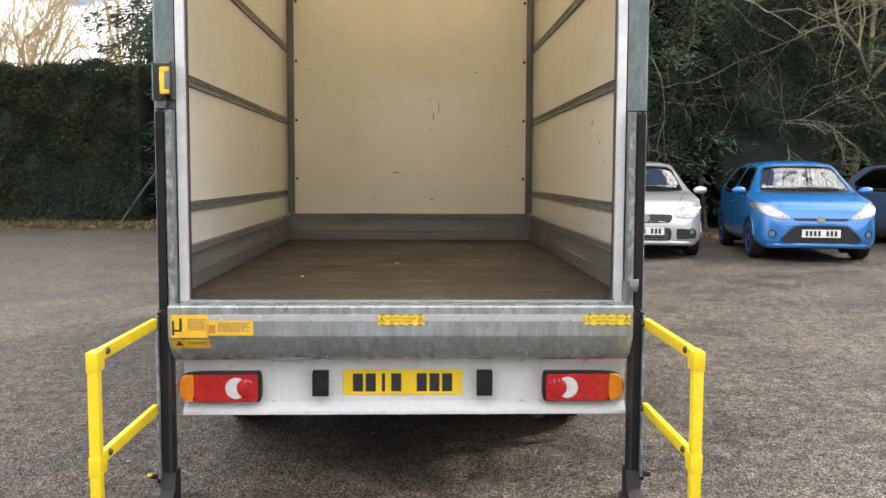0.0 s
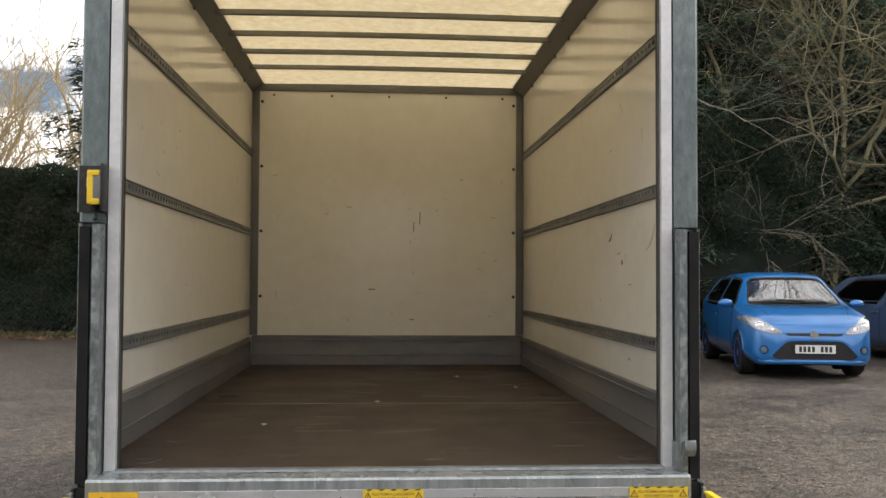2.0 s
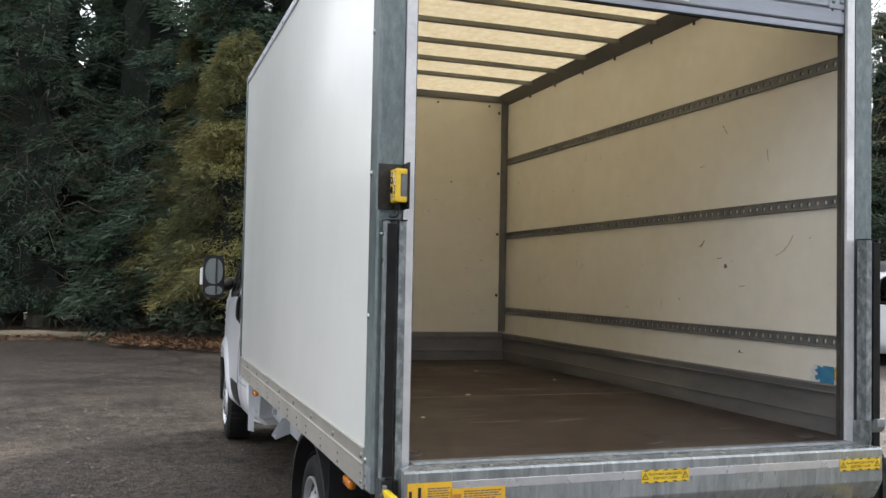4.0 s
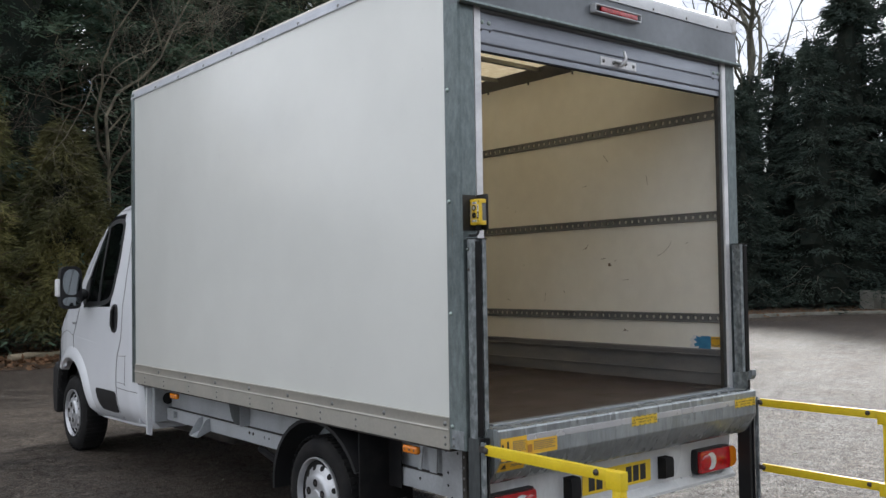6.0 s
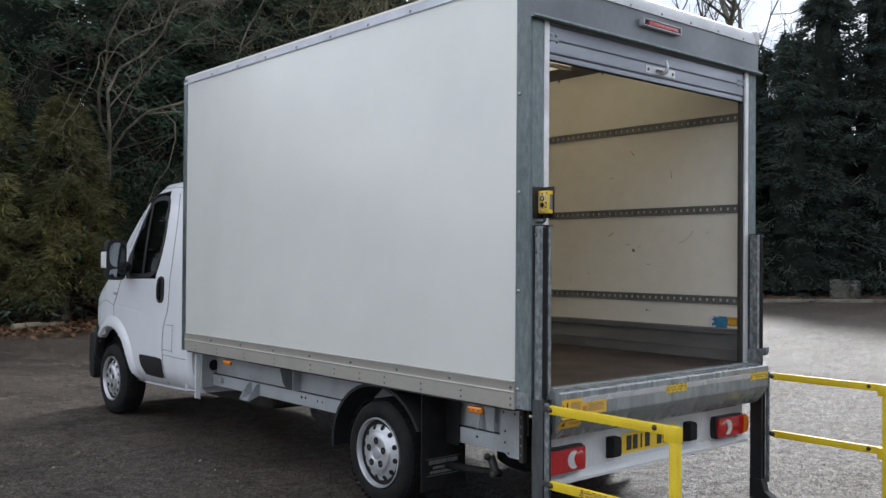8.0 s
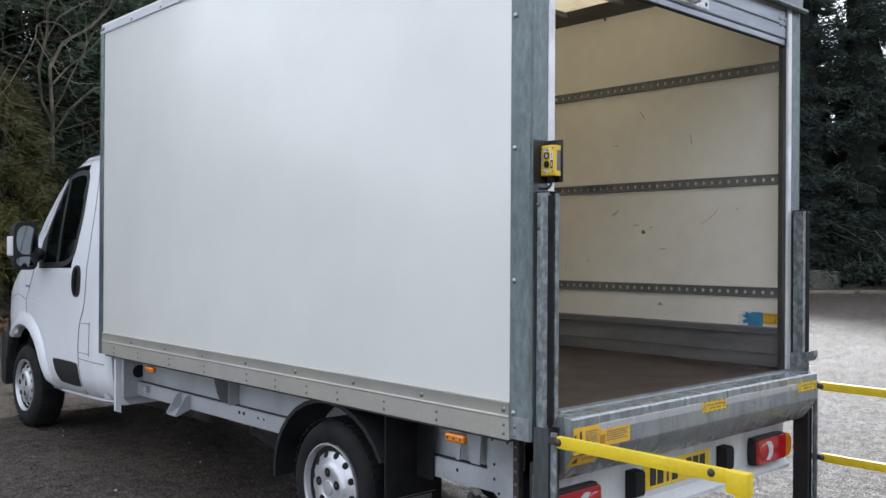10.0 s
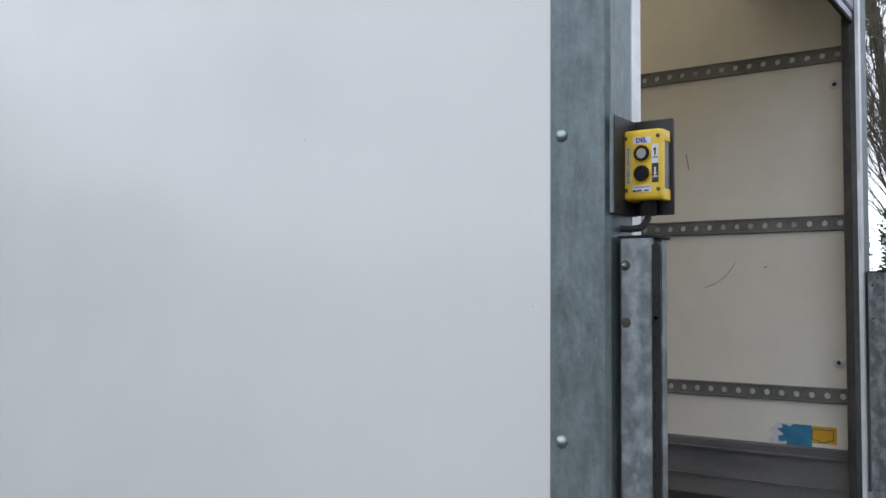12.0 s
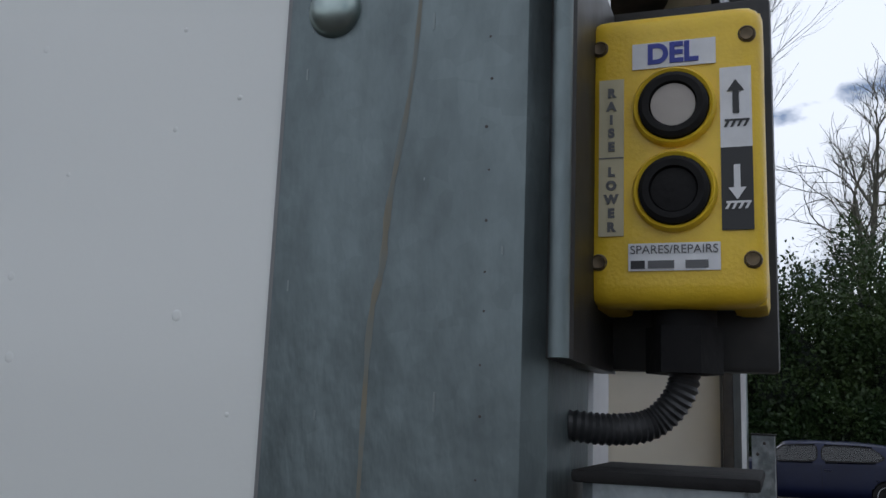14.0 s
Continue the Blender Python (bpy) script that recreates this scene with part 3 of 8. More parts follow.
    # lashing rails with a row of holes
    for zc in (1.221, 1.816, 2.405):
        bm = bmesh.new()
        hh, cell, r, segs = 0.027, 0.0508, 0.0108, 12
        xf, xb = s * (W_IN - 0.009), s * (W_IN - 0.001)
        n = int((Y_BULK - 0.06) / cell)
        for k in range(n):
            yc = 0.040 + cell * (k + 0.5)
            inner, outer = [], []
            for i in range(segs):
                a = 2 * math.pi * i / segs
                ca, sa = math.cos(a), math.sin(a)
                q = min((cell / 2) / max(abs(ca), 1e-6), 0.019 / max(abs(sa), 1e-6))
                inner.append(bm.verts.new((xf, yc + r * ca, zc + r * sa)))
                outer.append(bm.verts.new((xf, yc + q * ca, zc + q * sa)))
            deep = [bm.verts.new((xb, v.co.y, v.co.z)) for v in inner]
            for i in range(segs):
                j = (i + 1) % segs
                bm.faces.new((inner[i], inner[j], outer[j], outer[i]))
                bm.faces.new((deep[i], deep[j], inner[j], inner[i]))
            # corners of the cell
        y0, y1 = 0.040, 0.040 + cell * n
        for sg in (-1, 1):
            box((min(xf, xb), y0, zc + min(sg * 0.0189, sg * hh)), (max(xf, xb), y1, zc + max(sg * 0.0189, sg * hh)), 0, bm)
            prism([(xf - s * 0.003, zc + sg * 0.021), (xf, zc + sg * 0.019), (xf, zc + sg * hh), (xf - s * 0.003, zc + sg * 0.025)], "y", y0, y1, bm)
        for k in range(n + 1):
            yc = 0.040 + cell * k
            box((min(xf, xb) + 0.0005, yc - 0.011, zc - 0.0189), (max(xf, xb) - 0.0004, yc + 0.011, zc + 0.0189), 0, bm)
        part("lashing_rail", bm, RAIL, van, "dark steel lashing rail with round holes", False)

# bulkhead, its trims and screws
bulk = part("bulkhead", box((-1.0265, Y_BULK, Z_DECK), (1.0265, Y_BULK + 0.022, 2.93)), PANEL_IN, van, "cream scuffed front bulkhead")
bm = bmesh.new()
rng = random.Random(9)
for k in range(46):
    x, z, a = rng.uniform(-0.9, 0.9), rng.uniform(1.15, 2.25), rng.choice((rng.uniform(-0.2, 0.2), rng.uniform(1.2, 1.9)))
    flat_plate((x, Y_BULK - 0.0004, z), ((math.cos(a), 0, math.sin(a)), (-math.sin(a), 0, math.cos(a))), rng.uniform(0.006, 0.045), rng.uniform(0.001, 0.003), 0.0012, 0, bm)
for x, z, ln in ((0.236, 1.93, 0.09), (0.19, 1.865, 0.07), (0.55, 2.225, 0.014), (-0.12, 1.395, 0.05), (0.18, 1.17, 0.03)):
    flat_plate((x, Y_BULK - 0.0006, z), REAR, 0.006 if ln > 0.06 else ln, ln if ln > 0.06 else 0.008, 0.0014, 0, bm)
tagged(part("scuff", bm, SCUFF, bulk, "dark scuff marks", False), kind="stuff")
rng = random.Random(55)
for s in (-1, 1):
    bm, bm2 = bmesh.new(), bmesh.new()
    for k in range(120):
        dome((s * W_OUT, 0.09 + 1.2 * rng.random() ** 1.5, rng.uniform(1.3, 2.1)), (s, 0, 0), rng.uniform(0.0008, 0.0024), rng.uniform(0.00015, 0.00042), bm, 8, 3)
    for k in range(46):
        dome((s * W_OUT, rng.uniform(0.10, 2.6), rng.uniform(1.0, 2.5)), (s, 0, 0), rng.uniform(0.0004, 0.0012), 0.0002, bm2, 6, 2)
    tagged(part("pimple", bm, PANEL_OUT, van, "small bumps in the gelcoat"), kind="stuff")
    tagged(part("speck", bm2, SPECK, van, "tiny dark specks"), kind="stuff")
part("outer_front", box((-1.0265, Y_BULK + 0.0225, 0.74), (1.0265, Y_BULK + 0.045, 2.93)), PANEL_OUT, van, "white outer front panel")
for s in (-1, 1):
    strip = part("corner_trim", box((min(s * 0.963, s * 1.020), Y_BULK - 0.012, 1.054), (max(s * 0.963, s * 1.020), Y_BULK, 2.90), 0.003), TRIM, van, "grey vertical corner trim")
    studs("screw", [(s * 0.946, Y_BULK, z) for z in (1.342, 1.826, 2.310, 2.795)], (0, -1, 0), 0.012, 0.006, DARK_BOLT, strip)
top = part("top_trim", box((-W_IN, Y_BULK - 0.014, 2.876), (W_IN, Y_BULK, 2.936), 0.003), TRIM, van, "grey trim under the roof")
studs("screw", [(-0.86 + k * 0.43, Y_BULK, 2.846) for k in range(5)], (0, -1, 0), 0.009, 0.006, DARK_BOLT, top)
part("front_kick_rail", prism([(Y_BULK, Z_DECK), (Y_BULK - 0.02, Z_DECK), (Y_BULK - 0.018, 0.918), (Y_BULK - 0.014, 0.924), (Y_BULK - 0.014, 1.045), (Y_BULK - 0.006, 1.052), (Y_BULK, 1.052)], "x", -1.005, 1.005), KICK, van, "grey metal kick rail")

# deck boards
bm = box((-1.004, -0.02, 0.80), (1.004, 1.615, Z_DECK), 0.0015, None, 1)
box((-1.004, 1.617, 0.80), (1.004, Y_BULK, Z_DECK), 0.0015, bm, 1)
deck = part("deck", bm, DECK, van, "brown worn plywood load deck")
bm, bm2 = bmesh.new(), bmesh.new()
rng = random.Random(3)
for k in range(26):
    x, y, a = rng.uniform(-0.9, 0.9), rng.uniform(0.1, 3.4), rng.uniform(0, 3)
    r = rng.uniform(0.012, 0.045)
    lathe((x, y, Z_DECK), (0, 0, 1), [(r, 0), (r * 0.9, 0.0005)], 9, bm)
for k in range(30):
    x, y, a = rng.uniform(-0.95, 0.95), rng.uniform(0.1, 3.5), rng.uniform(-0.5, 0.5)
    flat_plate((x, y, Z_DECK + 0.0002), ((math.cos(a), math.sin(a), 0), (-math.sin(a), math.cos(a), 0)), rng.uniform(0.03, 0.3), rng.uniform(0.002, 0.006), 0.0006, 0, bm2)
tagged(part("stain", bm, STAIN, deck, "dark oily stains", False), kind="stuff")
tagged(part("scratch", bm2, PALE_MARK, deck, "pale scratches", False), kind="stuff")
part("joint", box((-1.0, 1.6165, Z_DECK - 0.006), (1.0, 1.6235, Z_DECK + 0.0006)), PALE_MARK, deck, "pale board joint", False)
for x, y in ((-0.86, 0.16), (0.86, 0.16), (-0.86, 1.9), (0.86, 1.9)):
    part("lashing_ring", lathe((x, y, Z_DECK), (0, 0, 1), [(0.055, 0), (0.05, 0.004), (0.035, 0.004), (0.03, 0.001)], 18), DARK_BOLT, deck, "recessed lashing ring")

# translucent roof and its bows
def cambered(section, rise=0.006, n=14):
    """A section in y and z swept across the van, higher in the middle."""
    bm = bmesh.new()
    rings = []
    for k in range(n + 1):
        x = -0.955 + 1.91 * k / n
        up = rise * (1 - (x / 0.955) ** 2)
        rings.append([bm.verts.new((x, y, z + up)) for y, z in section])
    m = len(section)
    for a, b in zip(rings, rings[1:]):
        for i in range(m):
            bm.faces.new((a[i], a[(i + 1) % m], b[(i + 1) % m], b[i]))
    bm.faces.new(rings[0])
    bm.faces.new(rings[-1])
    return bm


part("roof_sheet", cambered([(0.05, 2.927), (Y_FRONT + 0.03, 2.927), (Y_FRONT + 0.03, 2.931), (0.05, 2.931)]), ROOF, van, "translucent yellowed roof sheet")
for k in range(7):
    y = 0.61 + k * 0.425
    bow = part("roof_bow", cambered([(y - 0.010, 2.9265), (y - 0.012, 2.904), (y + 0.014, 2.904), (y + 0.014, 2.9265)]), BOW, van, "grey roof bow")
    # Separate dark strip paints the shade along the bow's lower edge.
    part("bow_shade", cambered([(y - 0.0125, 2.9035), (y - 0.0135, 2.898), (y + 0.016, 2.898), (y + 0.016, 2.9035)]), TRIM, bow, "dark lower flange")

# folded ledges along the kick rail
for z in (0.905, 1.014):
    part("kick_ledge", box((-0.99, Y_BULK - 0.026, z), (0.99, Y_BULK - 0.012, z + 0.007), 0.001), KICK, van, "narrow ledge on the kick rail")
for s in (-1, 1):
    for z in (0.900, 1.002):
        part("kick_ledge", box((min(s * 0.999, s * 1.012), 0.06, z), (max(s * 0.999, s * 1.012), Y_BULK - 0.02, z + 0.007), 0.001), KICK, van, "narrow ledge on the kick rail")
# rear frame
for s in (-1, 1):
    prof = [(s * 0.950, -0.021), (s * 1.028, -0.023), (s * 1.036, -0.016), (s * 1.036, 0.0775), (s * 1.0345, 0.0775), (s * 1.0275, 0.0775), (s * 1.0275, 0.028), (s * 0.950, 0.028)]
    pil = part("rear_pillar", prism(prof, "z", 0.742, 2.845), GALV, van, "galvanised rear corner pillar")
    part("foot_plate", box((min(s * 1.0362, s * 1.0385), -0.018, 0.744), (max(s * 1.0362, s * 1.0385), 0.060, 0.825), 0.0008, None, 1), GALV_WORN, pil, "worn patch plate at the pillar foot")
    studs("small_rivet", [(s * 1.0385, 0.050, z) for z in (0.757, 0.789)], (s, 0, 0), 0.0075, 0.0045, RIVET, pil)
    studs("bolt", [(s * 1.036, 0.059, z) for z in (0.838, 1.323, 1.809, 2.297, 2.80)], (s, 0, 0), 0.0105, 0.007, BOLT, pil, 20, 6, "round zinc bolt head")
    part("seam_sealant", box((min(s * 1.028, s * 1.0352), 0.0776, 0.735), (max(s * 1.028, s * 1.0352), 0.0795, 2.865)), TRIM, pil, "thin grey sealant line", False)
    run = curve_points([(s * 1.0359, 0.0225, 1.86), (s * 1.0359, 0.026, 1.785), (s * 1.0359, 0.033, 1.735), (s * 1.0359, 0.0345, 1.712), (s * 1.0359, 0.038, 1.692), (s * 1.0359, 0.039, 1.643), (s * 1.0359, 0.041, 1.52)], 5)
    wide = [0.0004 + 0.0012 * math.sin(math.pi * k / (len(run) - 1)) * (0.7 + 0.3 * math.sin(k * 1.9)) for k in range(len(run))]
    mesh_part("rust_run", [(s * 1.0361, p[1] + d * w, p[2]) for p, w in zip(run, wide) for d in (-1, 1)], [(2 * k, 2 * k + 1, 2 * k + 3, 2 * k + 2) for k in range(len(run) - 1)], RUN, pil, "faint brown run")
    rng = random.Random(5)
    bm, bm2 = bmesh.new(), bmesh.new()
    for k in range(46):
        y, z, h = rng.uniform(-0.010, 0.072), rng.uniform(1.25, 2.1), rng.uniform(0.001, 0.008)
        box((min(s * 1.0358, s * 1.0362), y, z), (max(s * 1.0358, s * 1.0362), y + rng.uniform(0.0004, 0.0009), z + h), 0, bm)
    for k in range(60):
        z = 1.1 + k * 0.0165 + rng.uniform(-0.004, 0.004)
        dome((s * 1.036, -0.0025 + rng.uniform(-0.0008, 0.0008), z), (s, 0, 0), rng.uniform(0.0002, 0.0007), 0.00015, bm2, 6, 2)
    tagged(part("pale_mark", bm, ZINC_MARK, pil, "small pale scratches", False), kind="stuff")
    tagged(part("weld_dot", bm2, DARK_BOLT, pil, "row of tiny dark dots"), kind="stuff")
    part("door_track", prism([(s * 0.905, -0.012), (s * 0.908, -0.022), (s * 0.944, -0.022), (s * 0.947, -0.012), (s * 0.947, 0.03), (s * 0.93, 0.03), (s * 0.93, 0.004), (s * 0.905, 0.004)], "z", Z_DECK + 0.003, 2.70), ALU_EDGE, van, "pale aluminium shutter track")
    part("track_rubber", box((min(s * 0.902, s * 0.93), 0.0055, Z_DECK + 0.003), (max(s * 0.902, s * 0.93), 0.028, 2.70), 0.002), DIRTY, van, "dark grimy track inner face")
    # Thin dark plate over the inner edge of the pale track.
    part("track_inner_edge", box((min(s * 0.9022, s * 0.9048), -0.0120, Z_DECK + 0.003), (max(s * 0.9022, s * 0.9048), 0.0045, 2.70)), GRIMY_SHADED, van, "dark greasy inner edge of the track", False)
    part("track_lining", box((min(s * 0.931, s * 1.024), 0.031, Z_DECK + 0.003), (max(s * 0.931, s * 1.019), 0.036, 2.86), 0.001), KICK, van, "grey inner pillar face")
    for z in (1.335, 2.30):
        wash = part("lining_washer", dome((s * (W_IN - 0.001), 0.078, z), (-s, 0, 0), 0.019, 0.004, None, 16, 3), ALU_EDGE, van, "pale washer and screw")
        part("screw", dome((s * (W_IN - 0.004), 0.078, z), (-s, 0, 0), 0.008, 0.006, None, 8, 2), DARK_BOLT, wash)

# header over the shutter
head = part("rear_header", prism([(-0.03, 2.665), (-0.034, 2.67), (-0.034, 2.845), (-0.018, 2.848), (0.03, 2.848), (0.03, 2.665)], "x", -1.037, 1.037), HEADER, van, "galvanised rear header panel")
part("drip_lip", prism([(-0.034, 2.684), (-0.056, 2.677), (-0.060, 2.665), (-0.053, 2.658), (-0.030, 2.662)], "x", -1.055, 1.048), GALV, head, "folded drip lip")
arc = [(-0.042 + 0.075 * (1 - math.cos(a)), 2.862 + 0.083 * math.sin(a)) for a in [i * math.pi / 2 / 7 for i in range(8)]]
cap = part("rear_roof_cap", prism([(0.09, 2.935), (0.03, 2.846), (-0.042, 2.846)] + arc, "x", -0.99, 0.99), CAP, van, "rounded aluminium rear roof edge")
for s in (-1, 1):
    part("roof_corner", box((min(s * 0.985, s * 1.046), -0.046, 2.843), (max(s * 0.985, s * 1.046), 0.06, 2.940), 0.026, None, 4), ALU_EDGE, van, "rounded cast corner cap")
studs("rivet", [(-0.85 + k * 0.283, -0.042, 2.860) for k in range(7)], (0, -1, 0), 0.007, 0.005, RIVET, cap)
lamp = part("brake_lamp", box((-0.200, -0.070, 2.760), (0.148, -0.034, 2.766), 0.002), CAP, van, "high brake lamp in a grey steel guard")
part("guard", box((-0.200, -0.070, 2.796), (0.148, -0.034, 2.802), 0.002), CAP, lamp, "grey steel guard")
for x in (-0.200, 0.143):
    part("guard", box((x, -0.070, 2.7665), (x + 0.005, -0.034, 2.7955), 0.001), CAP, lamp)
part("base", box((-0.190, -0.056, 2.767), (0.138, -0.034, 2.795), 0.003), BLACK, lamp, "black lamp base")
part("lens", box((-0.155, -0.068, 2.769), (0.122, -0.055, 2.793), 0.005, None, 3), RED_LENS, lamp, "red brake lens")
for k in range(9):
    part("diode", lathe((-0.135 + k * 0.030, -0.0675, 2.781), (0, -1, 0), [(0.008, -0.002), (0.007, 0.0012), (0.002, 0.002)], 12), RED_LENS, lamp)

# roller shutter: the two lowest slats and the rolled-up rest
shut = part("roller_shutter", prism([(0.012, 2.482), (-0.006, 2.482), (-0.006, 2.506), (0.002, 2.512), (0.012, 2.512)], "x", -0.928, 0.928), SHUTTER, van, "aluminium roller shutter rolled up")
part("slat", prism([(0.012, 2.512), (-0.006, 2.512), (-0.010, 2.518), (-0.010, 2.572), (-0.006, 2.578), (0.012, 2.578)], "x", -0.928, 0.928), SHUTTER, shut, "", False)
part("slat", prism([(0.012, 2.580), (-0.004, 2.580), (-0.009, 2.586), (-0.009, 2.648), (-0.004, 2.654), (0.012, 2.654)], "x", -0.928, 0.928), SHUTTER, shut, "", False)
part("slat", prism([(0.012, 2.656), (-0.004, 2.656), (-0.009, 2.662), (-0.009, 2.700), (0.012, 2.700)], "x", -0.928, 0.928), SHUTTER, shut, "", False)
part("bottom_seal", box((-0.925, -0.004, 2.474), (0.925, 0.010, 2.482)), RUBBER, shut, "black rubber bottom seal")
part("barrel", cyl((-0.95, 0.27, 2.79), (0.95, 0.27, 2.79), 0.13, None, 28), DIRTY, shut, "dark rolled shutter barrel")
lat = part("latch", flat_plate((0.030, -0.0105, 2.545), REAR, 0.275, 0.044, 0.003, 0.001), ALU_EDGE, shut, "steel latch plate with hook")
bm = tube(curve_points([(0.030, -0.014, 2.535), (0.030, -0.040, 2.537), (0.034, -0.055, 2.560), (0.030, -0.050, 2.602)], 6), [0.010, 0.011, 0.012, 0.012, 0.012, 0.012, 0.011, 0.011, 0.011, 0.010, 0.010, 0.010, 0.009, 0.009, 0.008, 0.008, 0.007, 0.006, 0.004], 10)
part("hook", bm, ALU_EDGE, lat, "pale hook")
part("hook_pin", cyl((-0.015, -0.026, 2.545), (0.075, -0.026, 2.545), 0.006, None, 10), RIVET, lat)
part("keyhole", box((0.060, -0.0145, 2.540), (0.085, -0.0132, 2.549), 0.0005), RUBBER, lat)
studs("bolt", [(x, -0.0135, 2.545) for x in (-0.085, 0.145, -0.010)], (0, -1, 0), 0.010, 0.006, RIVET, lat)
for s in (-1, 1):
    hinge = part("hinge_plate", flat_plate((s * 0.868, -0.0095, 2.600), REAR, 0.085, 0.045, 0.0015, 0.0005), SHUTTER, shut)
    studs("bolt", [(s * 0.868 + dx, -0.011, 2.606) for dx in (-0.020, 0.020)], (0, -1, 0), 0.011, 0.006, BOLT, hinge)
    studs("rivet", [(s * 0.868 + dx, -0.011, 2.570) for dx in (-0.026, 0.026)], (0, -1, 0), 0.005, 0.003, DARK_BOLT, hinge)

# sill and lift apron behind the deck
prof = [(-0.02, 0.838), (-0.144, 0.836), (-0.1515, 0.829), (-0.1515, 0.806), (-0.1515, 0.800), (-0.152, 0.712), (-0.149, 0.704), (-0.138, 0.684), (-0.126, 0.664), (-0.113, 0.644), (-0.098, 0.624), (-0.083, 0.607), (-0.066, 0.596), (-0.048, 0.592), (-0.012, 0.610)]
apron = part("lift_apron", prism(prof, "x", -0.962, 0.962), APRON, van, "weathered galvanised lift apron under the deck", False)
part("sill_plate", prism([(-0.015, 0.839), (-0.015, 0.845), (-0.055, 0.845), (-0.062, 0.8385)], "x", -0.905, 0.905), GALV_WORN, apron, "worn aluminium sill strip")
# Bright strip painted where the apron's face mirrors the sky.
part("sill_edge", prism([(-0.1513, 0.800), (-0.1525, 0.799), (-0.1525, 0.772), (-0.1513, 0.771)], "x", -0.80, 0.755), EDGE_SHEEN, apron, "bright worn sill edge")


def bars(o, axes, w, lines, h, mat, parent, seed, name="print_bar", ragged=0.35):
    """Writing too small to read: rows of plain bars."""
    bm, rng = bmesh.new(), random.Random(seed)
    for k in range(lines):
        left = -w / 2
        while left < w / 2 - 0.006:
            ln = min(rng.uniform(0.006, 0.02), w / 2 - left)
            m = facing(o, *axes)
            box((left, -k * h * 2 - h / 2, 0), (left + ln, -k * h * 2 + h / 2, 0.0004), 0, bm, 1, m)
            left += ln + rng.uniform(0.002, 0.004)
            if left > w / 2 * (1 - ragged) and rng.random() < 0.5:
                break
    return tagged(part(name, bm, mat, parent, "", False), kind="stuff")


def hazard_sticker(x, y, z, axes, name="hazard_sticker", w=0.192, h=0.045, parent=None):
    st = part(name, flat_plate((x, y, z), axes, w, h, 0.0008), HAZARD, parent or apron, "yellow and black warning sticker", False)
    bm = bmesh.new()
    m = facing((x, y, z), *axes)
    for k in range(-2, 3):
        for sg in (-1, 1):
            c = k * w / 5
            pts = [(c - 0.010, sg * h * 0.40), (c + 0.004, sg * h * 0.40), (c + 0.012, sg * h * 0.5), (c - 0.002, sg * h * 0.5)]
            own = prism(pts, "z", 0.0006, 0.0013)
            own.transform(m)
            merge(own, bm)
    for sg in (-1, 1):
        for r, t0, t1 in ((0.016, 0.0006, 0.0012),):
            pts = [(sg * w * 0.42 + r * math.sin(2 * math.pi * i / 3), r * math.cos(2 * math.pi * i / 3) - 0.002) for i in range(3)]
            own = prism(pts, "z", t0, t1)
            own.transform(m)
            merge(own, bm)
    part("print", bm, INK, st, "", False)
    for sg in (-1, 1):
        own = prism([(sg * w * 0.42 + 0.0105 * math.sin(2 * math.pi * i / 3), 0.0105 * math.cos(2 * math.pi * i / 3) - 0.002) for i in range(3)], "z", 0.0012, 0.0016)
        own.transform(m)
        part("triangle", own, HAZARD, st, "", False)
        own = box((sg * w * 0.42 - 0.001, -0.004, 0.0016), (sg * w * 0.42 + 0.001, 0.004, 0.0019))
        own.transform(m)
        part("mark", own, INK, st, "", False)
    n = m.to_3x3() @ Vector((0, 0, 0.001))
    up = m.to_3x3() @ Vector((0, 1, 0))
    for text, dz in (("PLATFORM CAN CRUSH", 0.0065), ("KEEP FEET CLEAR", -0.0075)):
        lettering(text, 0.0085, Matrix.Translation(n + up * dz) @ m, INK, st)
    return st


hazard_sticker(-0.004, -0.1530, 0.778, REAR)
hazard_sticker(0.8545, -0.1530, 0.778, REAR)
st = part("lift_sticker", flat_plate((-0.875, -0.1530, 0.752), REAR, 0.150, 0.095, 0.0008), STICKER, apron, "orange lift instruction sticker", False)
bm = box((-0.945, -0.1550, 0.715), (-0.936, -0.1537, 0.775))
box((-0.936, -0.1550, 0.73), (-0.905, -0.1537, 0.738), 0, bm)
box((-0.915, -0.1550, 0.738), (-0.905, -0.1537, 0.785), 0, bm)
part("print", bm, INK, st, "", False)
bars((-0.845, -0.1538, 0.78), REAR, 0.075, 6, 0.004, GREY_INK, st, 3)
st = part("lift_sticker", flat_plate((-0.708, -0.1530, 0.745), REAR, 0.190, 0.062, 0.0008), STICKER, apron, "orange instruction sticker with small print", False)
bars((-0.693, -0.1538, 0.765), REAR, 0.13, 5, 0.004, GREY_INK, st, 4)
part("print", box((-0.795, -0.1547, 0.724), (-0.768, -0.1537, 0.758)), material("brown_print", (0.45, 0.20, 0.03), 0.5), st, "", False)
st = part("lift_sticker", flat_plate((-0.872, -0.1340, 0.676), ((1, 0, 0), (0, -0.64, 1)), 0.155, 0.048, 0.0008), STICKER, apron, "orange electrical warning sticker", False)
bars((-0.84, -0.1402, 0.683), ((1, 0, 0), (0, -0.64, 1)), 0.085, 2, 0.004, GREY_INK, st, 5)
m = facing((-0.920, -0.1352, 0.676), (1, 0, 0), (0, -0.64, 1))
own = prism([(0.018 * math.sin(2 * math.pi * i / 3), 0.018 * math.cos(2 * math.pi * i / 3)) for i in range(3)], "z", 0.0003, 0.0012)
own.transform(m)
part("print", own, INK, st, "", False)

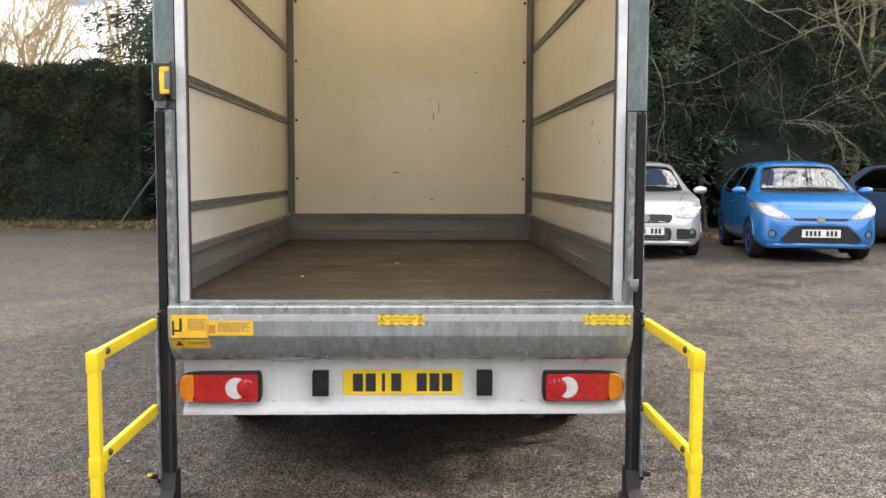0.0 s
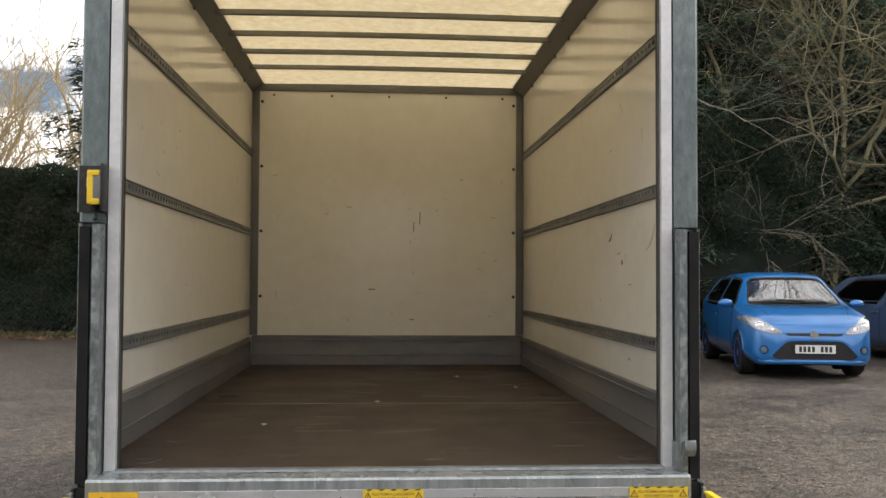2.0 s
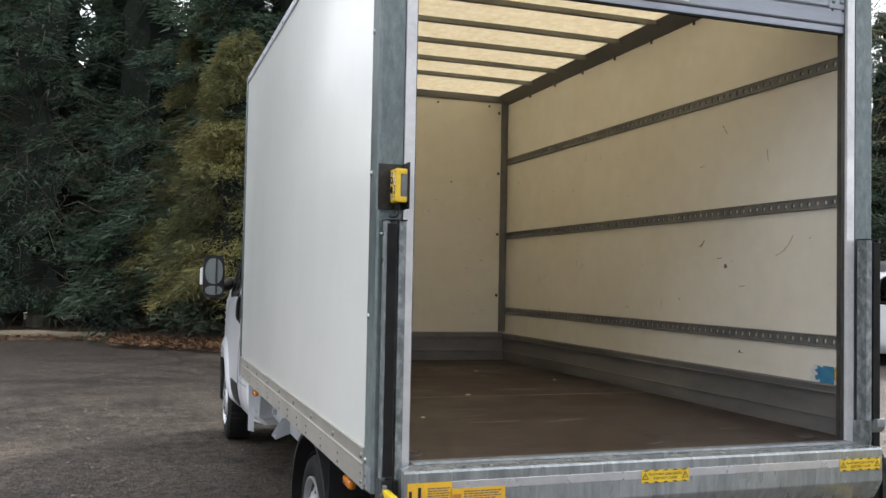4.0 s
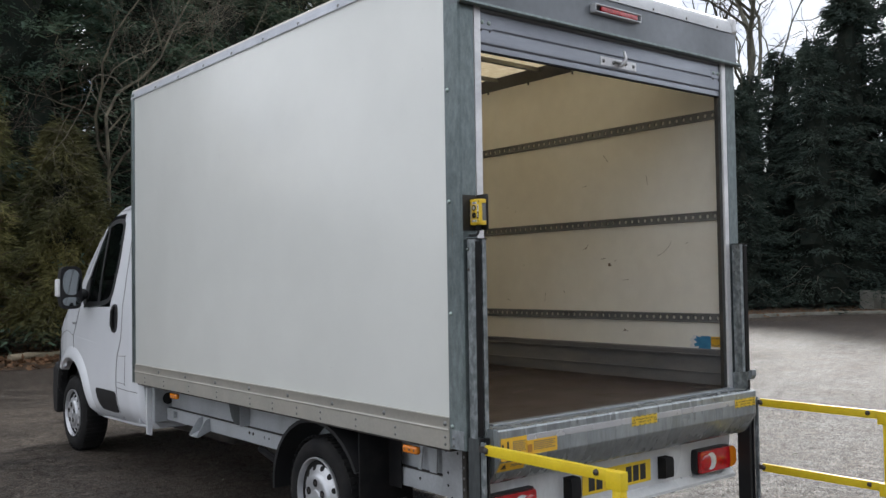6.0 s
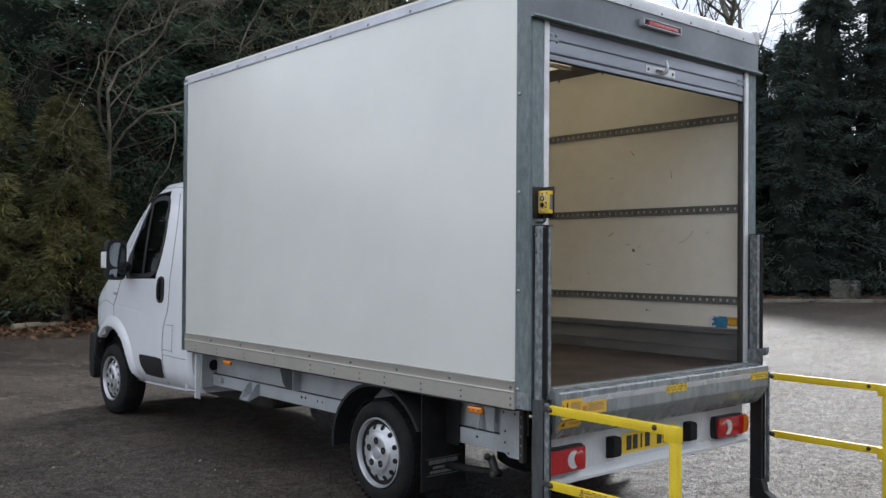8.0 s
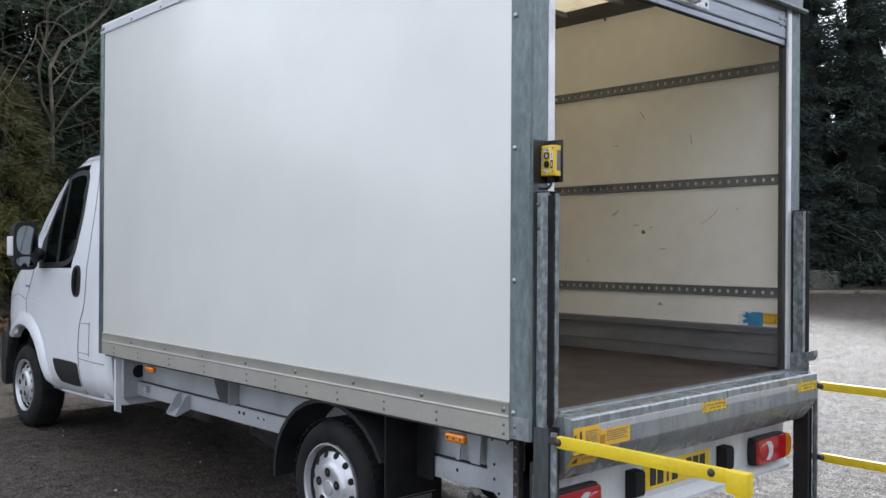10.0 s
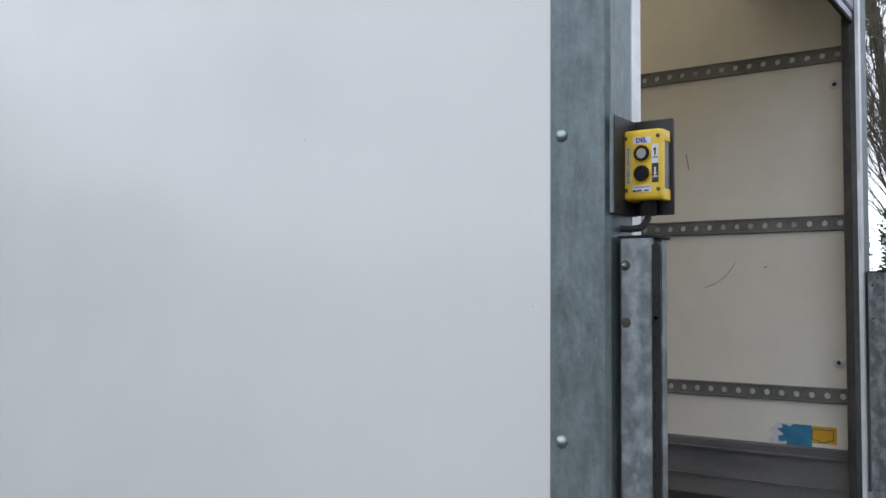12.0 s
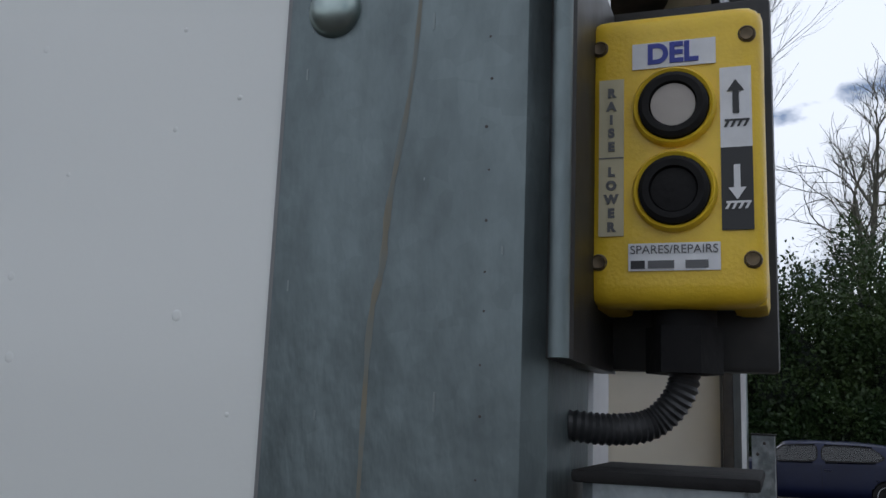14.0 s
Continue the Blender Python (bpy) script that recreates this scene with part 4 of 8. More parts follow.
# white rear beam, lamps, plate, buffers
beam = part("rear_beam", prism([(0.042, 0.60), (0.030, 0.60), (0.030, 0.392), (0.018, 0.380), (-0.004, 0.356), (-0.004, 0.341), (0.042, 0.341)], "x", -0.945, 0.972), BEAM_WHITE, van, "white painted rear cross beam")
studs("bolt", [(x, 0.030, z) for x in (-0.56, 0.52, 0.60, 0.80) for z in (0.575, 0.388)], (0, -1, 0), 0.010, 0.004, CHASSIS, beam)
for s in (-1, 1):
    lo, hi = (-0.972, -0.615) if s < 0 else (0.615, 0.972)
    def lamp_shape(a, b, z0, z1, k=0.05):
        """Square at the inner end, rounder at the outer one."""
        return rounded([(s * a, z0), (s * (a + k * 0.4), z0), (s * (b - k), z0), (s * b, z0 + 0.018), (s * b, z1 - 0.018), (s * (b - k), z1), (s * (a + k * 0.4), z1), (s * a, z1)], 2)
    lm = part("tail_lamp", prism(lamp_shape(0.608, 0.962, 0.398, 0.528), "y", -0.006, 0.03, None, 0.004), BLACK, van, "red and amber tail lamp cluster")
    edge = s * 0.893
    part("red_lens", prism(rounded([(s * 0.620, 0.405), (s * 0.63, 0.405), (s * 0.88, 0.405), (edge, 0.405), (edge, 0.521), (s * 0.88, 0.521), (s * 0.63, 0.521), (s * 0.620, 0.521)], 2), "y", -0.026, 0.0, None, 0.004), RED_LENS, lm, "red stop lens")
    part("amber_lens", prism(rounded([(edge, 0.406), (s * 0.905, 0.406), (s * 0.938, 0.407), (s * 0.954, 0.430), (s * 0.954, 0.496), (s * 0.938, 0.519), (s * 0.905, 0.520), (edge, 0.520)], 2), "y", -0.024, 0.0, None, 0.004), AMBER_LENS, lm, "amber indicator lens")
    cx = s * 0.672
    pts = [(s * 0.712 + 0.046 * math.cos(a), 0.463 + 0.046 * math.sin(a)) for a in [2 * math.pi * i / 28 for i in range(28)]]
    part("reverse_lens", prism(pts, "y", -0.0285, -0.0255), REVERSE_LENS, lm, "pale reversing lens")
    part("fog_lens", lathe((s * 0.668, -0.0275, 0.463), (0, -1, 0), [(0.043, 0), (0.041, 0.003), (0.03, 0.006), (0.001, 0.007)], 24), RED_LENS, lm, "round red fog lens")
    part("rubber_buffer", prism([(0.029, 0.415), (-0.02, 0.425), (-0.025, 0.44), (-0.025, 0.515), (-0.018, 0.528), (0.029, 0.53)], "x", s * 0.355 - 0.033, s * 0.355 + 0.033), RUBBER, van, "black rubber buffer block")
plate = part("number_plate", flat_plate((0.0, 0.0285, 0.475), REAR, 0.52, 0.111, 0.004, 0.002), PLATE_Y, van, "yellow number plate")
for k, w in ((0, 0.044), (1, 0.044), (2, 0.014), (3, 0.044), (5, 0.044), (6, 0.044), (7, 0.044)):
    x = -0.195 + k * 0.0555
    part("plate_bar", box((x - w / 2, 0.0232, 0.4355), (x + w / 2, 0.0250, 0.5145)), INK, plate, "", False)

# lift columns
for s in (-1, 1):
    x0, x1 = s * 0.950, s * 1.018
    bm = prism([(x0, -0.032), (x0, -0.082), (s * 0.974, -0.084), (s * 0.976, -0.066), (s * 1.006, -0.066), (s * 1.008, -0.084), (s * 1.0165, -0.084), (x1, -0.0825), (x1, -0.036), (s * 1.014, -0.032)], "z", 0.62, 1.642)
    col = part("lift_column", bm, COLUMN, van, "galvanised lift guide column with black slot")
    part("slot", box((min(s * 0.983, s * 1.0155), -0.0848, 0.81), (max(s * 0.983, s * 1.0155), -0.067, 1.632)), RUBBER, col, "black greasy chain slot")
    part("cap", box((min(x0, x1) - 0.002, -0.088, 1.642), (max(x0, x1) + 0.002, -0.029, 1.6462), 0.0015), RUBBER, col, "thin black column cap")
    rng = random.Random(21 + s)
    bm = bmesh.new()
    for k in range(26):
        z = 0.95 + k * 0.024 + rng.uniform(-0.010, 0.010)
        box((min(s * 0.992, s * 1.009), -0.0858, z), (max(s * 0.992, s * 1.009) - rng.uniform(0, 0.008), -0.0842, z + rng.uniform(0.004, 0.014)), 0, bm)
    tagged(part("chain_link", bm, RUBBER, col, "greasy chain links", False), kind="stuff")
    studs("bolt", [(x1, -0.042, 1.600)], (s, 0, 0), 0.0048, 0.012, BOLT, col, 12, 3)
    part("bolt_grease", lathe((x1, -0.042, 1.600), (s, 0, 0), [(0.0085, -0.001), (0.0075, 0.0016), (0.003, 0.003)], 14), DIRTY, col, "greasy washer")
    studs("bolt_hole", [(x0, -0.06, 1.625), (x0, -0.045, 1.60), (x0, -0.045, 1.49)], (-s, 0, 0), 0.004, 0.001, DARK_BOLT, col, 8, 2)
    part("grease_stain", lathe((x1, -0.043, 1.512), (s, 0, 0), [(0.010, -0.002), (0.008, 0.0006), (0.003, 0.0012)], 9), DIRTY, col, "dark grease stain")
    part("lower_column", prism([(s * 0.968, -0.026), (s * 0.968, -0.103), (s * 0.980, -0.106), (s * 0.982, -0.090), (s * 1.010, -0.090), (s * 1.012, -0.104), (x1 + s * 0.003, -0.098), (x1 + s * 0.003, -0.026)], "z", 0.03, 0.80), BLACK, col, "dark greasy lower column")
    part("outer_plate", box((min(s * 1.0212, s * 1.0232), -0.098, 0.05), (max(s * 1.0212, s * 1.0232), -0.028, 0.80), 0.0008, None, 1), GRIMY_SHADED, col, "grimy galvanised outer plate")
    part("hinge_bar", box((min(s * 1.010, s * 1.022), -0.130, 0.10), (max(s * 1.010, s * 1.022), -0.106, 0.79), 0.003), COLUMN, col, "grey hinge bar of the safety gate")
    part("valve", lathe((s * 1.028, -0.07, 0.095), (s, -0.3, 0), [(0.030, -0.01), (0.030, 0.012), (0.012, 0.014), (0.010, 0.040), (0.001, 0.042)], 14), RUBBER, col, "black round pivot cap")
    if s < 0:
        part("valve_tag", box((s * 1.075 - 0.006, -0.09, 0.098), (s * 1.075 + 0.016, -0.075, 0.108), 0.003), YELLOW, col, "small yellow tag")
    part("foot", prism([(-0.031, 0.0), (-0.17, 0.0), (-0.19, 0.012), (-0.13, 0.05), (-0.108, 0.12), (-0.031, 0.12)], "x", min(x0, x1) + 0.006, max(x0, x1) - 0.004), BLACK, col, "dark foot plate")
# flared guard at the foot of the right column, above the sill
bm = prism([(-0.020, 0.838), (-0.108, 0.838), (-0.117, 0.866), (-0.113, 0.896), (-0.122, 0.915), (-0.124, 0.936), (-0.020, 0.924)], "x", 0.941, 0.946)
guard = part("column_guard", bm, COLUMN, van, "bent steel guard on the sill")
part("guard_lip", prism([(-0.110, 0.888), (-0.132, 0.894), (-0.146, 0.915), (-0.142, 0.946), (-0.122, 0.942), (-0.116, 0.918)], "x", 0.9465, 0.984, None, 0.002), GALV_WORN, guard, "flared grey end")

# yellow safety gates
for s in (-1, 1):
    xg = s * 1.020
    gate = part("safety_gate", box((xg - 0.018, -0.866, 0.055), (xg + 0.018, -0.826, 0.776), 0.004), YELLOW, van, "yellow folding safety gate")
    for y1, zc in ((-0.142, 0.762), (-0.150, 0.405)):
        part("rail", box((xg - 0.011, -0.826, zc - 0.021), (xg + 0.011, y1, zc + 0.021), 0.003), YELLOW, gate)
        for sg in (-1, 1):
            studs("bolt", [(xg + sg * 0.011, -0.748, zc + 0.004)], (sg, 0, 0), 0.013, 0.012, DARK_BOLT, gate)
        part("pivot", box((xg - 0.008, y1 - 0.004, zc - 0.014), (xg + 0.008, -0.10, zc + 0.014), 0.003), DARK_BOLT, gate, "dark pivot bracket")
        studs("pivot_bolt", [(xg - 0.012, y1 - 0.008, zc)], (-1, 0, 0), 0.014, 0.012, DARK_BOLT, gate)
    for z in (0.395, 0.752):
        part("bracket", box((xg - 0.0205, -0.869, z - 0.036), (xg + 0.0205, -0.800, z + 0.030), 0.003), YELLOW, gate)
    part("end_cap", box((xg - 0.013, -0.861, 0.7765), (xg + 0.013, -0.831, 0.7800)), DARK_BOLT, gate, "dark tube end")
hazard_sticker(-1.0322, -0.42, 0.405, LEFT, "hazard_sticker", 0.17, 0.036, van)
# control box on its folded bracket
bm = box((-0.950, -0.0945, 1.682), (-0.944, -0.022, 1.836), 0.0025)
prism([(-0.944, -0.031), (-0.944, -0.0235), (-1.034, -0.0235), (-1.038, -0.0255), (-1.038, -0.030), (-1.034, -0.0325), (-1.030, -0.031)], "z", 1.681, 1.834, bm)
# Lip in paler steel than its bracket: the lit edge put into the colour.
part("bracket_lip", tube([(-1.0375, -0.0285, 1.681), (-1.0375, -0.0285, 1.834)], 0.0034, 10), GALV, van, "rolled steel edge of the bracket")
ctrl = part("control_bracket", bm, BRACKET, van, "dark steel bracket for the control box")
bx0 = box((-0.994, -0.0915, 1.7028), (-0.9735, -0.0275, 1.8143), 0.0085, None, 4)
cbox = part("control_box", bx0, BOX_YELLOW, van, "yellow two-button lift control box")
for ya, yb in ((-0.0915, -0.0785), (-0.0405, -0.0275)):
    for za, zb in ((1.7028, 1.7218), (1.7953, 1.8143)):
        part("corner_lug", box((-0.986, ya, za), (-0.9535, yb, zb), 0.0035, None, 2), BOX_YELLOW, cbox)
yc = -0.0592


def on_box(y, z, lift=0.0):
    return (-0.994 - lift, y - 0.001, z - 0.0037)


for z, nm, white in ((1.7795, "raise_button", True), (1.7478, "lower_button", False)):
    ring = part(nm, lathe(on_box(yc, z, -0.001), (-1, 0, 0), [(0.0152, 0), (0.0148, 0.0035), (0.0140, 0.0045), (0.0128, 0.0036), (0.0127, 0.0015)], 40), BOX_YELLOW, cbox, "round push button")
    part("collar", lathe(on_box(yc, z, 0.0002), (-1, 0, 0), [(0.0126, 0), (0.0124, 0.0042), (0.0108, 0.0055), (0.0086, 0.0052), (0.0084, 0.002)], 36), RUBBER, ring, "black rubber collar")
    part("cap", lathe(on_box(yc, z, 0.001), (-1, 0, 0), [(0.0082, 0), (0.008, 0.0030), (0.001, 0.0036)], 32), BUTTON if white else RUBBER, ring, "pale button cap" if white else "black button cap")
    if not white:
        part("cap_ring", lathe(on_box(yc, z, 0.0045), (-1, 0, 0), [(0.0105, -0.002), (0.0103, 0.0006), (0.0096, 0.0006), (0.0094, -0.002)], 28), BLACK, ring)
lab = part("label", flat_plate(on_box(yc, 1.8002, 0.0003), LEFT, 0.0300, 0.0100, 0.0004), LABEL, cbox, "white label with blue letters", False)
lettering("DEL", 0.0073, facing(on_box(yc + 0.0005, 1.8002, 0.0009), *LEFT), BLUE_INK, lab, bold=0.0004, thick=0.0002)
lab = part("label", flat_plate(on_box(-0.0365, 1.762, 0.0003), LEFT, 0.0092, 0.0600, 0.0004), LABEL_OLD, cbox, "aged label with raise and lower in small letters", False)
for word, z0 in (("RAISE", 1.7865), ("LOWER", 1.7560)):
    for k, ch in enumerate(word):
        lettering(ch, 0.0031, facing(on_box(-0.0365, z0 - k * 0.0052, 0.0009), *LEFT), GREY_INK, lab, bold=0.0003, thick=0.0002)
part("divider", flat_plate(on_box(-0.0365, 1.7615, 0.0008), LEFT, 0.0092, 0.0004, 0.0002), GREY_INK, lab, "", False)
for z, back_mat, ink, up in ((1.7780, LABEL, INK, 1), (1.7480, INK, LABEL, -1)):
    lab = part("label", flat_plate(on_box(-0.0808, z, 0.0003), LEFT, 0.0108, 0.0300, 0.0004), back_mat, cbox, "arrow label", False)
    m = facing(on_box(-0.0808, z + 0.003, 0.0007), *LEFT)
    own = prism([(-0.0011, -0.0055 * up), (0.0011, -0.0055 * up), (0.0011, 0.003 * up), (-0.0011, 0.003 * up)], "z", 0.0, 0.0004)
    prism([(-0.0030, 0.0028 * up), (0.0030, 0.0028 * up), (0.0, 0.0072 * up)], "z", 0.0, 0.0004, own)
    for k in range(4):
        x = -0.0042 + k * 0.0022
        prism([(x, -0.0105), (x + 0.0009, -0.0105), (x + 0.0020, -0.0084), (x + 0.0011, -0.0084)], "z", 0.0, 0.0004, own)
    prism([(-0.0038, -0.0084), (0.0046, -0.0084), (0.0046, -0.0077), (-0.0038, -0.0077)], "z", 0.0, 0.0004, own)
    own.transform(m)
    part("arrow", own, ink, lab, "", False)
lab = part("label", flat_plate(on_box(-0.0588, 1.7240, 0.0003), LEFT, 0.0320, 0.0100, 0.0004), LABEL, cbox, "small white service label", False)
lettering("SPARES/REPAIRS", 0.0030, facing(on_box(-0.0588, 1.7265, 0.0009), *LEFT), GREY_INK, lab, thick=0.0002)
bars(on_box(-0.0618, 1.7212, 0.0008), LEFT, 0.0240, 1, 0.0028, GREY_INK, lab, 8)
part("phone_mark", flat_plate(on_box(-0.0462, 1.7212, 0.0008), LEFT, 0.0050, 0.0030, 0.0002), INK, lab, "", False)
for y, z in ((-0.0320, 1.8050), (-0.0850, 1.8055), (-0.0320, 1.7225), (-0.0855, 1.7225)):
    scw = part("screw", lathe(on_box(y, z, -0.0006), (-1, 0, 0), [(0.0033, 0), (0.0031, 0.0009), (0.0027, 0.0011), (0.0025, 0.0004)], 14), RUSTY_SCREW, cbox)
    part("screw_head", lathe(on_box(y, z, -0.0006), (-1, 0, 0), [(0.0026, 0), (0.0024, 0.0013), (0.0008, 0.0009)], 10), RUSTY_SCREW, scw)
part("back_shell", box((-0.9745, -0.0885, 1.7058), (-0.9495, -0.0305, 1.8113), 0.003), TRIM, cbox, "grey plastic back shell")
gl = part("cable_gland", cyl((-0.972, -0.061, 1.705), (-0.972, -0.061, 1.688), 0.0120, None, 12), RUBBER, cbox, "black cable gland")
part("gland_nut", cyl((-0.972, -0.061, 1.697), (-0.972, -0.061, 1.680), 0.0140, None, 6), RUBBER, gl)
pts = curve_points([(-0.972, -0.061, 1.690), (-0.973, -0.0600, 1.674), (-0.974, -0.050, 1.662), (-0.982, -0.036, 1.659), (-0.988, -0.020, 1.660), (-0.988, 0.0, 1.660)], 14)
part("cable_conduit", tube(pts, 0.0052, 12, None, 0.16), CONDUIT, van, "black ribbed cable conduit")
# peeled blue and yellow stickers on the right lining
torn = part("sticker", prism([(0.168, 1.038), (0.308, 1.036), (0.318, 1.056), (0.302, 1.068), (0.316, 1.090), (0.296, 1.104), (0.292, 1.116), (0.168, 1.116)], "x", W_IN - 0.0009, W_IN - 0.0001), LABEL, van, "torn blue and white sticker", False)
part("blue_print", prism([(0.170, 1.040), (0.258, 1.039), (0.252, 1.054), (0.280, 1.050), (0.286, 1.068), (0.264, 1.076), (0.288, 1.094), (0.268, 1.100), (0.272, 1.114), (0.242, 1.106), (0.232, 1.115), (0.170, 1.114)], "x", W_IN - 0.0016, W_IN - 0.0009), BLUE_TAPE, torn, "torn blue print", False)
yst = part("sticker", prism([(0.088, 1.054), (0.178, 1.054), (0.178, 1.113), (0.088, 1.113)], "x", W_IN - 0.0009, W_IN - 0.0001), STICKER, van, "yellow sticker with a dark outline", False)
part("print", prism([(0.098, 1.064), (0.116, 1.064), (0.122, 1.058), (0.146, 1.058), (0.152, 1.064), (0.170, 1.064), (0.170, 1.104), (0.098, 1.104)], "x", W_IN - 0.0013, W_IN - 0.0009), GREY_INK, yst, "", False)
part("print", prism([(0.101, 1.067), (0.118, 1.067), (0.124, 1.061), (0.144, 1.061), (0.150, 1.067), (0.167, 1.067), (0.167, 1.101), (0.101, 1.101)], "x", W_IN - 0.0017, W_IN - 0.0013), STICKER, yst, "", False)
bm = tube(curve_points([(W_IN - 0.001, 0.544, 1.594), (W_IN - 0.001, 0.505, 1.608), (W_IN - 0.001, 0.462, 1.640), (W_IN - 0.001, 0.429, 1.684)], 6), 0.0010, 5)
for y, z, r in ((0.925, 1.549, 0.012), (0.807, 1.132, 0.007), (0.915, 1.545, 0.007)):
    lathe((W_IN - 0.0005, y, z), (-1, 0, 0), [(r, 0), (r * 0.7, 0.0012)], 9, bm)
for y, z, a in ((1.133, 1.660, 0.5), (1.115, 1.668, 0.9), (0.974, 1.589, 0.1), (0.80, 1.126, 0.0), (0.79, 1.45, 0.1)):
    tube([(W_IN - 0.001, y - 0.02 * math.cos(a), z + 0.02 * math.sin(a)), (W_IN - 0.001, y + 0.02 * math.cos(a), z - 0.02 * math.sin(a))], 0.0018, 4, bm)
part("scuff", bm, SCUFF, van, "curved dark scratch", False)
# paper crumbs on the deck
for x, y, r in ((-0.063, 1.68, 0.016), (-0.55, 0.95, 0.012), (0.45, 2.9, 0.015), (0.75, 2.3, 0.012)):
    litter = part("paper_scrap", lathe((x, y, Z_DECK), (0, 0, 1), [(r, 0.0), (r * 0.8, 0.004), (r * 0.3, 0.006)], 7), CRUMB)
    tagged(litter, "small pale paper scrap lying on the deck", "litter", "scraps on the deck")


# ---- running gear and chassis ----
def steel_wheel(parent, x, y, s, r=0.330):
    """A silver steel wheel with a ring of round vents, a raised hub with nut wells and a fat tyre, its outer face towards s."""
    d = (s, 0, 0)
    tp = [(0.190, -0.20), (0.220, -0.212), (0.275, -0.218), (r - 0.02, -0.20), (r - 0.004, -0.175), (r, -0.11), (r - 0.004, -0.045), (r - 0.018, -0.014), (0.285, 0.002), (0.250, 0.008), (0.222, 0.004), (0.208, -0.006), (0.203, -0.02)]
    wheel = part("wheel", lathe((x, y, r), d, [(0.188, -0.19), (0.199, -0.02), (0.2075, -0.002), (0.2065, 0.008), (0.200, 0.009), (0.195, 0.000), (0.191, -0.022), (0.186, -0.034), (0.180, -0.033), (0.168, -0.022), (0.152, -0.012), (0.136, -0.005), (0.124, -0.003), (0.117, 0.001), (0.113, 0.010), (0.106, 0.014), (0.092, 0.015), (0.052, 0.015), (0.046, 0.011), (0.036, 0.011), (0.033, 0.017), (0.020, 0.019), (0.001, 0.019)], 56), WHEEL, parent, "silver steel wheel")
    part("tyre", lathe((x, y, r), d, tp, 64), RUBBER, wheel, "black tyre")
    # Vents are black discs on the steel, painted as the shade inside holes.
    for k in range(12):
        a = 2 * math.pi * (k + 0.35) / 12
        m = Matrix.Translation((x - s * 0.0120, y + 0.153 * math.cos(a), r + 0.153 * math.sin(a))) @ Vector((s, 0.56 * math.cos(a), 0.56 * math.sin(a))).to_track_quat("Z", "Y").to_matrix().to_4x4()
        own = lathe((0, 0, 0), (0, 0, 1), [(0.0165, -0.02), (0.0165, 0.0018), (0.0145, 0.0021), (0.001, 0.0015)], 16)
        own.transform(m)
        part("vent_hole", own, RUBBER, wheel, "dark round vent")
    for k in range(5):
        a = 2 * math.pi * k / 5 + 0.3
        c = (x, y + 0.073 * math.cos(a), r + 0.073 * math.sin(a))
        # Nut wells get a black floor in place of their shade.
        part("nut_recess", lathe(c, d, [(0.0215, 0.010), (0.021, 0.0172), (0.0185, 0.0172), (0.017, 0.0162), (0.001, 0.0160)], 20), RUBBER, wheel, "dark nut well")
        part("wheel_nut", cyl((c[0] + s * 0.015, c[1], c[2]), (x + s * 0.0185, c[1], c[2]), 0.0095, None, 6), DARK_BOLT, wheel)
    bm = bmesh.new()
    for k in range(52):
        a = 2 * math.pi * k / 52
        for xx in (-0.03, -0.075, -0.12, -0.165):
            box((-0.018, -0.009, -0.004), (0.018, 0.009, 0.002), 0, bm, 1, Matrix.Translation((x + s * xx, y + (r - 0.001) * math.cos(a), r + (r - 0.001) * math.sin(a))) @ Euler((a + math.pi / 2, 0, 0)).to_matrix().to_4x4())
    tagged(part("tread_block", bm, RUBBER, wheel, "", False), kind="stuff")
    return wheel


